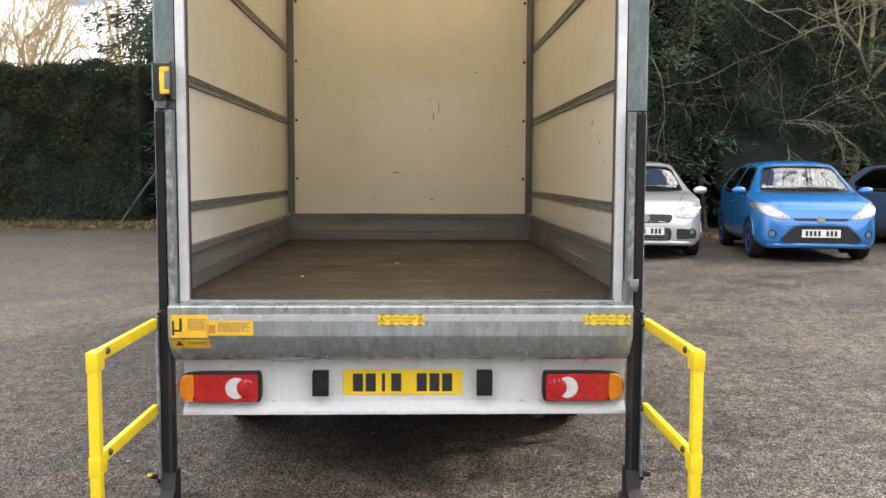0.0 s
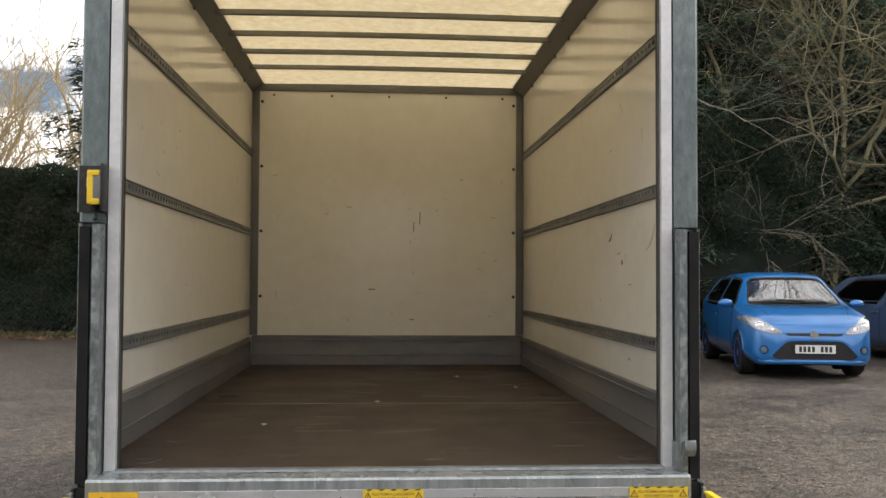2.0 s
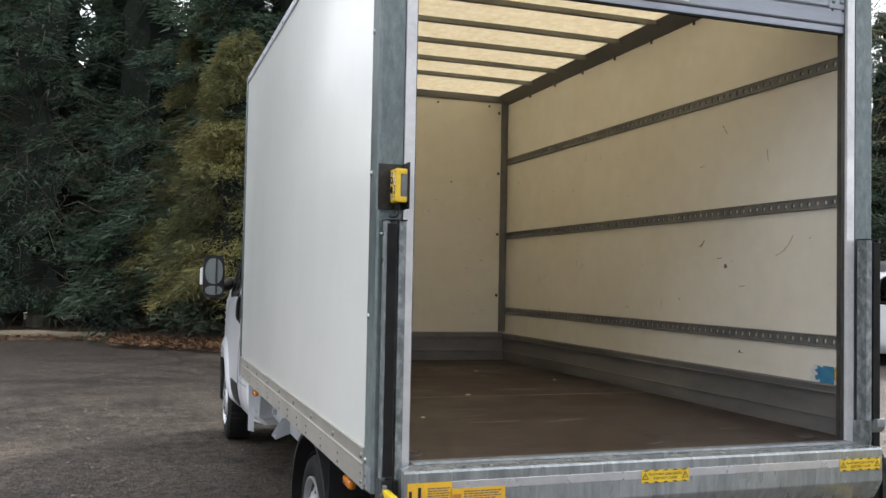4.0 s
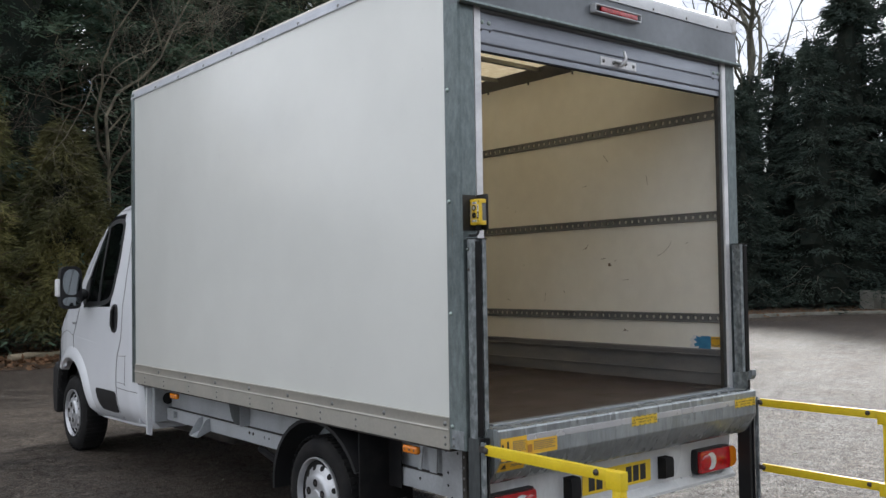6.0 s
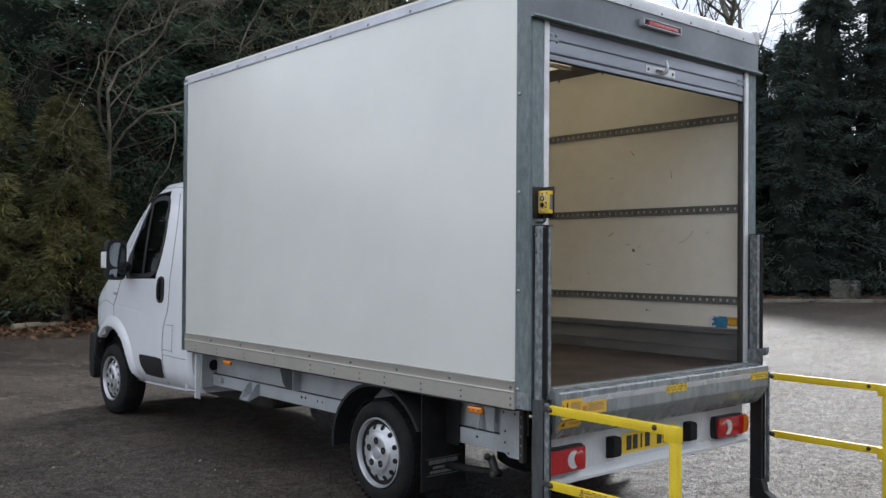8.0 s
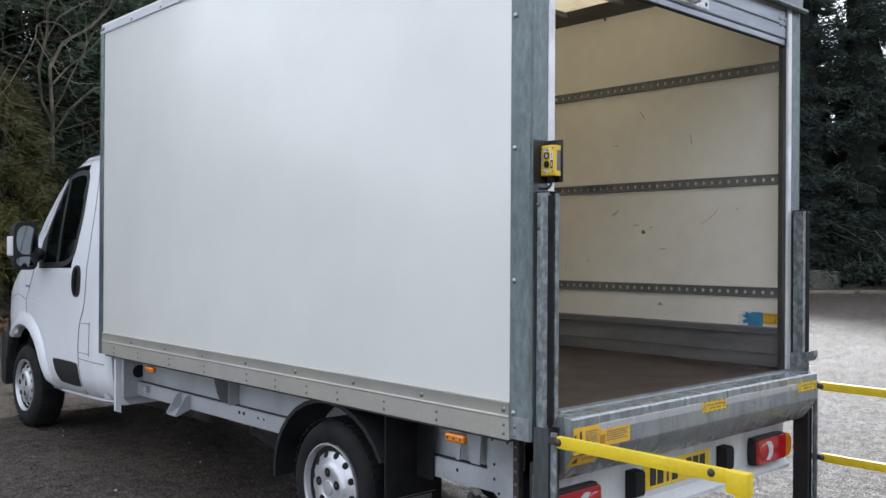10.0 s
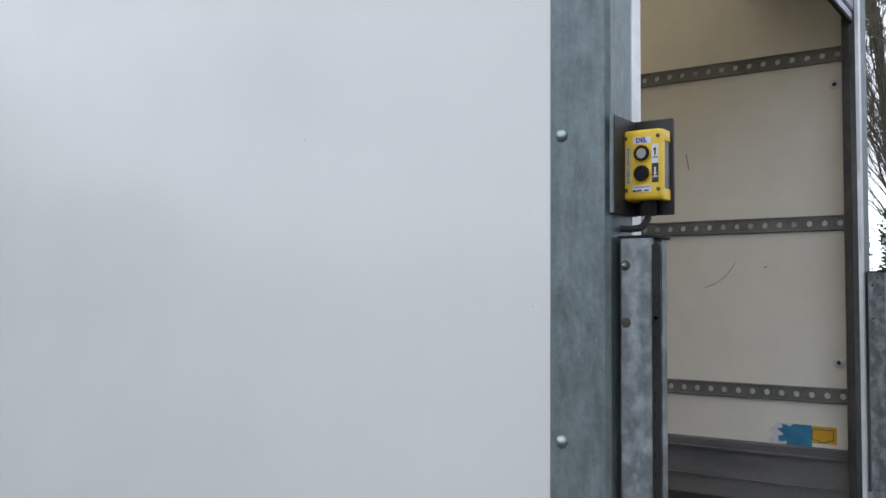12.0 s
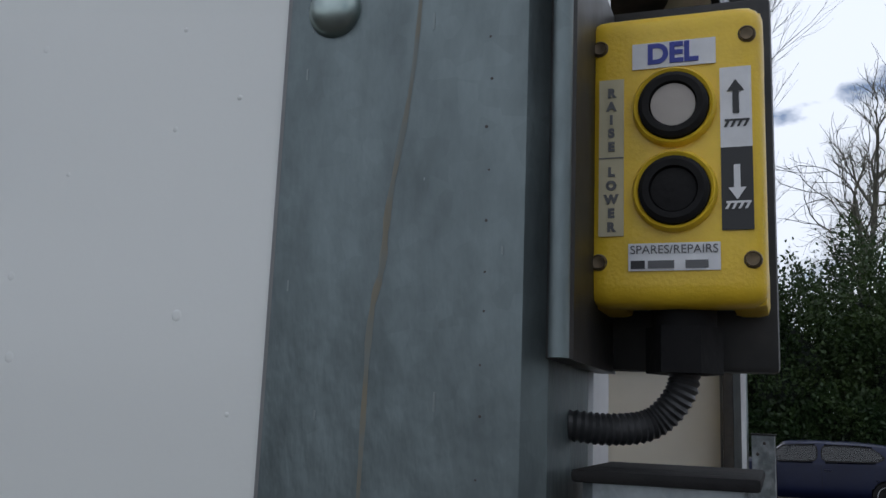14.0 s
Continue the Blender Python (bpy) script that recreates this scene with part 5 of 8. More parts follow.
for s in (-1, 1):
    steel_wheel(van, s * 0.975, 1.275, s, 0.319)
    steel_wheel(van, s * 0.965, 5.455, s)
    # mudguard and flap
    bm = bmesh.new()
    ring = []
    for k in range(14):
        a = math.radians(-6 + k * 12.3)
        ring.append((1.275 + 0.455 * math.cos(a), 0.335 + 0.40 * math.sin(a)))
    outline = ring + [(1.275 + (p[0] - 1.275) * 0.955, 0.335 + (p[1] - 0.335) * 0.95) for p in reversed(ring)]
    prism(outline, "x", min(s * 0.70, s * 1.0), max(s * 0.70, s * 1.0), bm)
    part("mudguard", bm, BLACK, van, "black plastic mudguard")
    flap = part("mud_flap", box((min(s * 0.66, s * 0.992), 0.847, 0.17), (max(s * 0.66, s * 0.992), 0.857, 0.72), 0.003), RUBBER, van, "black rubber mud flap")
    for z in (0.345, 0.250):
        part("print_frame", flat_plate((s * 0.83, 0.8467, z), REAR, 0.26, 0.003, 0.001), TRIM, flap, "", False)
    bars((s * 0.83, 0.8465, 0.325), REAR, 0.22, 1, 0.024, TRIM, flap, 14 + s, ragged=0.0)
    bars((s * 0.85, 0.8465, 0.293), REAR, 0.12, 1, 0.014, TRIM, flap, 16 + s, ragged=0.0)
    bars((s * 0.83, 0.8465, 0.268), REAR, 0.20, 1, 0.016, TRIM, flap, 18 + s, ragged=0.0)
    part("splash_panel", box((min(s * 0.808, s * 0.814), 0.735, 0.425), (max(s * 0.808, s * 0.814), 0.846, 0.735), 0.001, None, 1), RUBBER, van, "black splash panel behind the wheel")
    # chassis side: upper web, lower rail that stands proud of it, brackets
    rail = part("chassis_rail", box((min(s * 0.70, s * 0.800), 0.36, 0.440), (max(s * 0.70, s * 0.800), 4.0, 0.530), 0.006), CHASSIS, van, "white painted chassis rail")
    part("web", box((min(s * 0.70, s * 0.764), 0.30, 0.530), (max(s * 0.70, s * 0.764), 4.0, 0.722)), CHASSIS, rail, "white upper chassis web")
    part("dark_seam", box((min(s * 0.7645, s * 0.793), 0.38, 0.5302), (max(s * 0.7645, s * 0.793), 3.95, 0.5335)), DIRTY, rail, "dirty seam along the rail", False)
    # curved bracket above the rail
    # Plate coloured darker than the rail to give the bracket's shaded hollow.
    part("outrigger", prism([(2.47, 0.722), (2.70, 0.722), (2.685, 0.66), (2.645, 0.575), (2.60, 0.536), (2.50, 0.536), (2.47, 0.60)], "x", min(s * 0.80, s * 0.806), max(s * 0.80, s * 0.806)), GRIMY_SHADED, rail, "curved dark bracket plate")
    part("outrigger_flange", box((min(s * 0.765, s * 0.835), 2.462, 0.536), (max(s * 0.765, s * 0.835), 2.469, 0.722), 0.001, None, 1), CHASSIS, rail)
    # open wedge bracket on the rail
    for y in (2.985, 3.105):
        part("wedge_bracket", prism([(s * 0.801, 0.530), (s * 0.835, 0.520), (s * 0.900, 0.415), (s * 0.892, 0.405), (s * 0.801, 0.440)], "y", y, y + 0.007), CHASSIS, rail, "plate of an open wedge bracket")
    part("wedge_foot", prism([(s * 0.801, 0.446), (s * 0.895, 0.411), (s * 0.892, 0.404), (s * 0.801, 0.439)], "y", 2.9925, 3.1045), CHASSIS, rail)
    part("rail_stop", box((min(s * 0.801, s * 0.83), 3.55, 0.478), (max(s * 0.801, s * 0.83), 3.60, 0.520), 0.006), CHASSIS, rail, "small step on the rail")
    # tail: end plate with holes, tapered gussets, dark drilled strip
    part("end_plate", prism([(0.268, 0.425), (0.345, 0.425), (0.412, 0.47), (0.412, 0.722), (0.268, 0.722)], "x", min(s * 0.801, s * 0.809), max(s * 0.801, s * 0.809)), CHASSIS, rail, "white end plate with bolt holes")
    # Holes are small black heads, the shade inside put into the colour.
    studs("hole", [(s * 0.8085, y, z) for y, z in ((0.345, 0.445), (0.372, 0.50), (0.372, 0.56), (0.385, 0.66), (0.300, 0.66))], (s, 0, 0), 0.008, 0.001, RUBBER, rail)
    studs("hole", [(s * 0.8002, y, 0.495) for y in (0.60, 2.14, 2.20)], (s, 0, 0), 0.008, 0.001, RUBBER, rail)
    strip = part("drilled_strip", box((min(s * 0.78, s * 0.812), 0.236, 0.41), (max(s * 0.78, s * 0.812), 0.266, 0.722), 0.003), DIRTY, rail, "dark drilled steel strip")
    studs("bolt", [(s * 0.812, 0.251, 0.45 + k * 0.05) for k in range(6)], (s, 0, 0), 0.007, 0.004, RIVET, strip)
    part("gusset", prism([(0.545, 0.70), (0.625, 0.70), (0.590, 0.545), (0.570, 0.545)], "x", min(s * 0.812, s * 0.818), max(s * 0.812, s * 0.818)), CHASSIS, rail, "tapered gusset plate")
    part("gusset", prism([(0.440, 0.70), (0.535, 0.70), (0.500, 0.545), (0.448, 0.545)], "x", min(s * 0.812, s * 0.818), max(s * 0.812, s * 0.818)), CHASSIS, rail, "tapered gusset plate")
    part("tail_bracket", box((min(s * 0.70, s * 0.79), 0.045, 0.36), (max(s * 0.70, s * 0.79), 0.20, 0.60), 0.01), DIRTY, rail, "dark tail bracket")
    studs("bolt", [(s * 0.800, y, 0.50) for y in (2.35, 2.40, 3.78)], (s, 0, 0), 0.011, 0.006, DARK_BOLT, rail)
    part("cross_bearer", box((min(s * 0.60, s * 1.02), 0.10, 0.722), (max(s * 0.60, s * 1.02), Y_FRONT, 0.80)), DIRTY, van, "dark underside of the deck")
    # leaf spring and shackle
    bm = tube(curve_points([(s * 0.80, 0.42, 0.325), (s * 0.80, 0.75, 0.30), (s * 0.80, 1.3, 0.29), (s * 0.80, 1.8, 0.33), (s * 0.80, 2.25, 0.42)], 6), 0.022, 6)
    part("leaf_spring", bm, RUBBER, van, "dirty leaf spring")
    bm = cyl((s * 0.83, 0.46, 0.415), (s * 0.83, 0.415, 0.325), 0.024, None, 10)
    dome((s * 0.853, 0.415, 0.325), (s, 0, 0), 0.022, 0.018, bm)
    dome((s * 0.853, 0.46, 0.415), (s, 0, 0), 0.022, 0.018, bm)
    part("shackle", bm, BRACKET, van)
    for y in (0.385, 3.09):
        mk = part("side_marker", box((min(s * 1.0, s * 1.028), y - 0.055, 0.676), (max(s * 1.0, s * 1.028), y + 0.055, 0.712), 0.012, None, 3), AMBER_LENS, van, "small amber side marker lamp")
        studs("lamp_screw", [(s * 1.028, y + d, 0.694) for d in (-0.036, 0.0, 0.036)], (s, 0, 0), 0.006, 0.002, DARK_BOLT, mk)
part("axle", cyl((-0.76, 1.275, 0.335), (0.76, 1.275, 0.335), 0.05, None, 16), DIRTY, van, "dark rear axle")
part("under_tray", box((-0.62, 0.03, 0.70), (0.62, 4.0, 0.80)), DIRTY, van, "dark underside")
# Assumed underbody bulk, added to keep sunlight from shining through below the van.
part("spare_wheel", lathe((0.0, 0.78, 0.205), (0, 0, 1), [(0.001, 0.05), (0.20, 0.05), (0.21, 0.0), (0.29, 0.0), (0.335, 0.03), (0.335, 0.16), (0.29, 0.19), (0.001, 0.19)], 28), RUBBER, van, "spare wheel slung under the tail")
part("fuel_tank", box((0.05, 2.05, 0.20), (0.66, 3.30, 0.60), 0.05, None, 3), DIRTY, van, "dark plastic fuel tank")
part("gearbox", box((-0.40, 3.5, 0.22), (0.40, 4.9, 0.62), 0.06, None, 3), DIRTY, van, "dark engine and gearbox underside")
part("silencer", cyl((-0.30, 2.0, 0.32), (-0.30, 2.9, 0.32), 0.11, None, 18), DIRTY, van, "dark exhaust silencer")
part("exhaust", tube(curve_points([(0.45, 1.9, 0.30), (0.45, 1.0, 0.34), (0.5, 0.4, 0.33), (0.62, 0.15, 0.31)], 6), 0.035, 10), DIRTY, van, "dark exhaust pipe")


# ---- lofted vehicle bodies ----
def loft(keys, n, classify, rows=9):
    """A car-like shell. keys: (y, z_bottom, z_belt, z_top, half_width, half_width_top), back to front. classify(y, z, row, x) names the part each face belongs to."""
    k = np.array(keys, float)
    ys = np.interp(np.linspace(0, len(k) - 1, n), np.arange(len(k)), k[:, 0])
    ys = np.linspace(k[0, 0], k[-1, 0], n) * 0.7 + ys * 0.3
    col = [np.interp(ys, k[:, 0], k[:, i]) for i in range(1, 6)]
    for c in col:
        c[1:-1] = 0.25 * c[:-2] + 0.5 * c[1:-1] + 0.25 * c[2:]
    sections = []
    for y, zb, zl, zt, w, wt in zip(ys, *col):
        pts = [(0, zb), (0.86 * w, zb)]
        for i in range(1, rows + 1):
            f = i / rows
            bulge = 1 - 0.07 * (1 - min(f * 3.5, 1)) ** 2 - 0.02 * f * f
            pts.append((w * bulge, zb + 0.02 + f * (zl - zb - 0.02)))
        wl, zr = pts[-1][0], zl + (zt - zl) * 0.84
        for i in (1, 2, 3):
            f = i / 3
            pts.append((wl + (wt - wl) * (f ** 1.15), zl + (zr - zl) * f))
        pts += [(wt * 0.90, zr + (zt - zr) * 0.55), (wt * 0.62, zr + (zt - zr) * 0.88), (0, zt)]
        sections.append([(y, x, z) for x, z in pts])
    groups = {}
    m = len(sections[0])
    def put(group, quad):
        vs, fs, idx = groups.setdefault(group, ([], [], {}))
        face = []
        for p in quad:
            key = tuple(round(c, 5) for c in p)
            if key not in idx:
                idx[key] = len(vs)
                vs.append(p)
            if idx[key] not in face:
                face.append(idx[key])
        if len(face) > 2:
            fs.append(face)
    for a, b in zip(sections, sections[1:]):
        for i in range(m - 1):
            quad = [(q[1], q[0], q[2]) for q in (a[i], a[i + 1], b[i + 1], b[i])]
            cy, cz, cx = sum(p[1] for p in quad) / 4, sum(p[2] for p in quad) / 4, sum(p[0] for p in quad) / 4
            g = classify(cy, cz, i, cx)
            if g:
                put(g + "+", quad)
                put(g + "-", [(-p[0], p[1], p[2]) for p in reversed(quad)])
    for sec, flip in ((sections[0], True), (sections[-1], False)):
        ring = [(q[1], q[0], q[2]) for q in sec] + [(-q[1], q[0], q[2]) for q in reversed(sec[1:-1])]
        put("body+", ring if flip else ring[::-1])
    return groups


def shell(groups, names, parent):
    """names: group -> (object name, material, label); halves joined unless the name ends in '|'."""
    made = []
    for g, (name, mat, label) in names.items():
        sets = [groups[g + s] for s in "+-" if g + s in groups]
        if name.endswith("|"):
            for vs, fs, _ in sets:
                made.append(mesh_part(name[:-1], vs, fs, mat, parent, label, True))
            continue
        vs, fs = [], []
        for v, f, _ in sets:
            fs += [[i + len(vs) for i in face] for face in f]
            vs += v
        bm = bmesh.new()
        vv = [bm.verts.new(p) for p in vs]
        for face in fs:
            try:
                bm.faces.new([vv[i] for i in face])
            except ValueError:
                pass
        bmesh.ops.remove_doubles(bm, verts=bm.verts, dist=0.0004)
        made.append(part(name, bm, mat, parent, label))
    return made


def full_skin(keys, n, rows=9):
    """The whole shell as a tree for ray casts."""
    groups = loft(keys, n, lambda y, z, i, x: "body", rows)
    vs, fs = [], []
    for v, f, _ in groups.values():
        fs += [[i + len(vs) for i in face] for face in f]
        vs += v
    return mathutils.bvhtree.BVHTree.FromPolygons([Vector(v) for v in vs], fs)


def grown(outline, d):
    """The outline moved outwards by d."""
    n = len(outline)
    area = sum(outline[i][0] * outline[(i + 1) % n][1] - outline[(i + 1) % n][0] * outline[i][1] for i in range(n))
    out = []
    for i in range(n):
        e = (Vector(outline[(i + 1) % n]) - Vector(outline[i - 1])).normalized() * (1 if area > 0 else -1)
        out.append((outline[i][0] + e.y * d, outline[i][1] - e.x * d))
    return out


def inside(p, outline):
    hit, n = False, len(outline)
    for i in range(n):
        (x0, y0), (x1, y1) = outline[i], outline[(i + 1) % n]
        if (y0 > p[1]) != (y1 > p[1]) and p[0] < (x1 - x0) * (p[1] - y0) / (y1 - y0) + x0:
            hit = not hit
    return hit


def seat_on(skin, p2, axis, sign, lift):
    a = "xyz".index(axis)
    o = [0.0, 0.0, 0.0]
    rest = [i for i in range(3) if i != a]
    o[rest[0]], o[rest[1]], o[a] = p2[0], p2[1], 8.0 * sign
    d = Vector([-sign if i == a else 0 for i in range(3)])
    co, no, _, _ = skin.ray_cast(Vector(o), d)
    if co is None:
        o[a] = 0.8 * sign
        co, no, _, _ = skin.find_nearest(Vector(o))
    if no[a] * sign < 0:
        no = -no
    return co + no * lift


def panel_on(skin, outline, axis, sign, lift=0.004, thick=0.014, step=0.07):
    """A thin panel of the given outline that follows the shell."""
    bm = bmesh.new()
    a = "xyz".index(axis)
    def v3(p):
        q = [p[0], p[1]]
        q.insert(a, 0.0)
        return q
    bm.faces.new([bm.verts.new(v3(p)) for p in outline])
    bmesh.ops.triangulate(bm, faces=bm.faces[:])
    for _ in range(4):
        long = [e for e in bm.edges if e.calc_length() > step]
        if not long:
            break
        bmesh.ops.subdivide_edges(bm, edges=long, cuts=1)
        bmesh.ops.triangulate(bm, faces=bm.faces[:])
    rest = [i for i in range(3) if i != a]
    for v in bm.verts:
        v.co = seat_on(skin, (v.co[rest[0]], v.co[rest[1]]), axis, sign, lift)
    rim = [e for e in bm.edges if e.is_boundary]
    ex = bmesh.ops.extrude_edge_only(bm, edges=rim)["geom"]
    for v in ex:
        if isinstance(v, bmesh.types.BMVert):
            v.co[a] -= sign * thick
    return bm


def ring_on(skin, outer, inner, axis, sign, lift=0.005, thick=0.02):
    """A flat band between two outlines of as many points, lying on the shell."""
    bm = bmesh.new()
    a = "xyz".index(axis)
    o = [bm.verts.new(seat_on(skin, p, axis, sign, lift)) for p in outer]
    i = [bm.verts.new(seat_on(skin, p, axis, sign, lift)) for p in inner]
    back = []
    for v in o:
        q = v.co.copy()
        q[a] -= sign * thick
        back.append(bm.verts.new(q))
    n = len(o)
    for k in range(n):
        m = (k + 1) % n
        bm.faces.new((o[k], o[m], i[m], i[k]))
        bm.faces.new((back[k], back[m], o[m], o[k]))
    return bm


def line_on(skin, points, axis, sign, r=0.003, lift=0.0, k=5):
    """A fine seam that follows the shell."""
    return tube([seat_on(skin, (p[0], p[1]), axis, sign, lift) for p in curve_points([(q[0], q[1], 0) for q in points], k)], r, 4)


def mirrored(outline):
    return [(-p[0], p[1]) for p in outline]


def alloy_wheel(parent, x, y, r, s, rim_mat=WHEEL):
    d = (s, 0, 0)
    wheel = part("wheel", lathe((x, y, r), d, [(r * 0.62, -0.16), (r * 0.66, -0.01), (r * 0.69, 0.0), (r * 0.69, 0.006), (r * 0.64, 0.004), (r * 0.61, -0.03), (r * 0.60, -0.08), (0.001, -0.085)], 28), rim_mat, parent, "alloy wheel")
    part("tyre", lathe((x, y, r), d, [(r * 0.66, -0.19), (r * 0.93, -0.195), (r, -0.17), (r, -0.03), (r * 0.95, -0.002), (r * 0.80, 0.008), (r * 0.69, 0.0)], 32), RUBBER, wheel, "black tyre")
    bm = bmesh.new()
    for k in range(5):
        a = 2 * math.pi * k / 5 + 0.2
        box((-0.018, 0.0, -0.03), (0.018, r * 0.64, -0.002), 0.004, bm, 1, Matrix.Translation((x, y, r)) @ Vector(d).to_track_quat("Z", "Y").to_matrix().to_4x4() @ pose(0, 0, 0, 0, 0, math.degrees(a)))
    cyl((x - s * 0.06, y, r), (x + s * 0.002, y, r), r * 0.17, None, 14, bm)
    part("spoke", bm, rim_mat, wheel)
    return wheel


def arch_outline(y, z, r, w, a0=-8, a1=188):
    ring = [(y + r * math.cos(math.radians(a)), z + r * math.sin(math.radians(a))) for a in np.linspace(a0, a1, 22)]
    return ring + [(y + (p[0] - y) * (1 - w / r), z + (p[1] - z) * (1 - w / r)) for p in reversed(ring)]


def hatchback(name, label, paint, at, turn, L=3.95, H=1.48, HW=0.86, wheel_r=0.31, plate=PLATE_W, rim=WHEEL, group="parked cars", grille_bar=False, tall=0.0):
    """A parked hatchback with glass, lamps, grille, plate, mirrors and wheels; its front looks along local +y."""
    car = thing(name, label, "car", at, turn, group)
    f, b = L / 2, -L / 2
    fa, ra = f - 0.80, b + 0.66
    t = tall
    keys = [(b, 0.42, 0.70 + t, 0.80 + t, HW * 0.74, 0.50), (b + 0.07, 0.30, 0.80 + t, 0.95 + t, HW * 0.86, 0.55), (b + 0.22, 0.24, 0.98 + t, 1.08 + t, HW * 0.94, 0.60), (b + 0.36, 0.22, 1.00 + t, H - 0.16, HW * 0.97, 0.60),
            (b + 0.62, 0.21, 0.99 + t, H - 0.05, HW * 0.99, 0.60), (b + 1.2, 0.20, 0.96 + t, H - 0.005, HW, 0.60), (-0.05, 0.20, 0.94 + t, H, HW, 0.60), (f - 1.66, 0.20, 0.93 + t, H - 0.035, HW, 0.595), (f - 1.58, 0.20, 0.93 + t, H - 0.075, HW, 0.60),
            (f - 1.28, 0.20, 0.925 + t, H - 0.275, HW, 0.655), (f - 0.96, 0.20, 0.92 + t, 1.000 + t, HW * 0.995, 0.72), (f - 0.55, 0.20, 0.86 + t, 0.945 + t, HW * 0.985, 0.70), (f - 0.30, 0.19, 0.79 + t, 0.865 + t, HW * 0.955, 0.66),
            (f - 0.14, 0.19, 0.71 + t, 0.775 + t, HW * 0.90, 0.60), (f - 0.06, 0.20, 0.63 + t, 0.690 + t, HW * 0.82, 0.52), (f - 0.015, 0.21, 0.56 + t, 0.61 + t, HW * 0.72, 0.44), (f, 0.24, 0.50 + t, 0.55 + t, HW * 0.60, 0.36)]
    wr = wheel_r + 0.035
    skin = full_skin(keys, 90)
    sc = (H - t - 0.98) / 0.50
    screen = soft([(-0.66, 0.995 + t), (-0.35, 0.985 + t), (0.35, 0.985 + t), (0.66, 0.995 + t), (0.515, 0.995 + t + 0.365 * sc), (0.25, 0.995 + t + 0.385 * sc), (-0.25, 0.995 + t + 0.385 * sc), (-0.515, 0.995 + t + 0.365 * sc)], 0.10, 1)
    fwin = soft([(f - 1.12, 0.955 + t), (-0.13, 0.975 + t), (-0.15, H - 0.10), (f - 1.60, H - 0.125), (f - 1.38, 1.13 + t)], 0.12, 2)
    rwin = soft([(-0.21, 0.98 + t), (ra + 0.20, 1.01 + t), (ra + 0.02, 1.10 + t), (ra + 0.26, H - 0.12), (-0.23, H - 0.10)], 0.12, 2)
    tail = rounded([(-0.52, 1.06 + t), (0.52, 1.06 + t), (0.46, H - 0.16), (-0.46, H - 0.16)], 2)
    holes = [grown(o, -0.015) for o in (fwin, rwin)]

    def cls(y, z, i, x):
        if 1 <= i <= 10 and (math.hypot(y - fa, z - wheel_r) < wr or math.hypot(y - ra, z - wheel_r) < wr) and x > HW * 0.5:
            return None
        if i >= 9 and any(inside((y, z), o) for o in holes) and x > 0.40:
            return None
        if y > 0 and f - 1.80 < y < f - 0.85 and inside((x, z), grown(screen, -0.015)):
            return None
        return "body"
    shell(loft(keys, 90, cls), {"body": ("body", paint, "")}, car)
    part("windscreen", panel_on(skin, screen, "y", 1, 0.003, 0.004), CAR_GLASS, car, "windscreen that mirrors the sky")
    part("screen_seal", ring_on(skin, grown(screen, 0.008), grown(screen, -0.012), "y", 1, 0.006, 0.01), RUBBER, car, "black windscreen edge")
    part("rear_window", panel_on(skin, tail, "y", -1, 0.004, 0.006), SIDE_GLASS, car)
    if grille_bar:
        lamp = rounded([(HW * 0.47, 0.615 + t), (HW * 0.50, 0.72 + t), (HW * 0.70, 0.775 + t), (HW * 0.92, 0.80 + t), (HW * 0.95, 0.70 + t), (HW * 0.80, 0.60 + t)], 3)
    else:
        lamp = rounded([(HW * 0.43, 0.605 + t), (HW * 0.62, 0.715 + t), (HW * 0.84, 0.825 + t), (HW * 0.975, 0.845 + t), (HW * 0.95, 0.735 + t), (HW * 0.78, 0.640 + t)], 3)
    for s in (-1, 1):
        for o in (fwin, rwin):
            part("side_window", panel_on(skin, o, "x", s, 0.002, 0.004), SIDE_GLASS, car, "tinted side window")
            part("window_seal", ring_on(skin, grown(o, 0.012), grown(o, -0.014), "x", s, 0.004, 0.01), RUBBER, car, "black window edge")
        side = lamp if s > 0 else mirrored(lamp)
        hl = part("headlight", panel_on(skin, side, "y", 1, 0.006, 0.03, 0.04), CLEAR_LENS, car, "clear swept headlight")
        part("lamp_seal", ring_on(skin, grown(side, 0.010), grown(side, -0.004), "y", 1, 0.005, 0.02), TRIM, hl)
        for k, (u, r) in enumerate(((0.80, 0.052), (0.64, 0.036))):
            c = seat_on(skin, (s * HW * u, (0.725 if k == 0 else 0.675) + t), "y", 1, 0.004)
            part("reflector", lathe(c, (s * 0.25, 0.9, 0.25), [(r, -0.02), (r, 0.004), (r * 0.85, 0.007), (r * 0.6, 0.001), (r * 0.3, 0.004), (0.001, 0.006)], 16), MIRROR, hl, "round headlight reflector")
        for y in (fa, ra):
            part("wheel_arch", prism(arch_outline(y, wheel_r, wr + 0.022, 0.032, 10, 170), "x", s * (HW - 0.10), s * (HW - 0.012)), paint, car)
            part("wheel_housing", cyl((s * 0.50, y, wheel_r + 0.07), (s * (HW - 0.09), y, wheel_r + 0.07), wheel_r - 0.01, None, 24), RUBBER, car, "black wheel housing")
            alloy_wheel(car, s * (HW - 0.02), y, wheel_r, s, rim)
        c = seat_on(skin, (s * HW * 0.76, 0.40 + t * 0.4), "y", 1, 0.0)
        fog = part("fog_light", lathe(c, (s * 0.5, 1, 0), [(0.062, -0.02), (0.060, 0.005), (0.050, 0.004), (0.044, -0.004), (0.001, -0.004)], 18), BLACK, car, "round fog light recess")
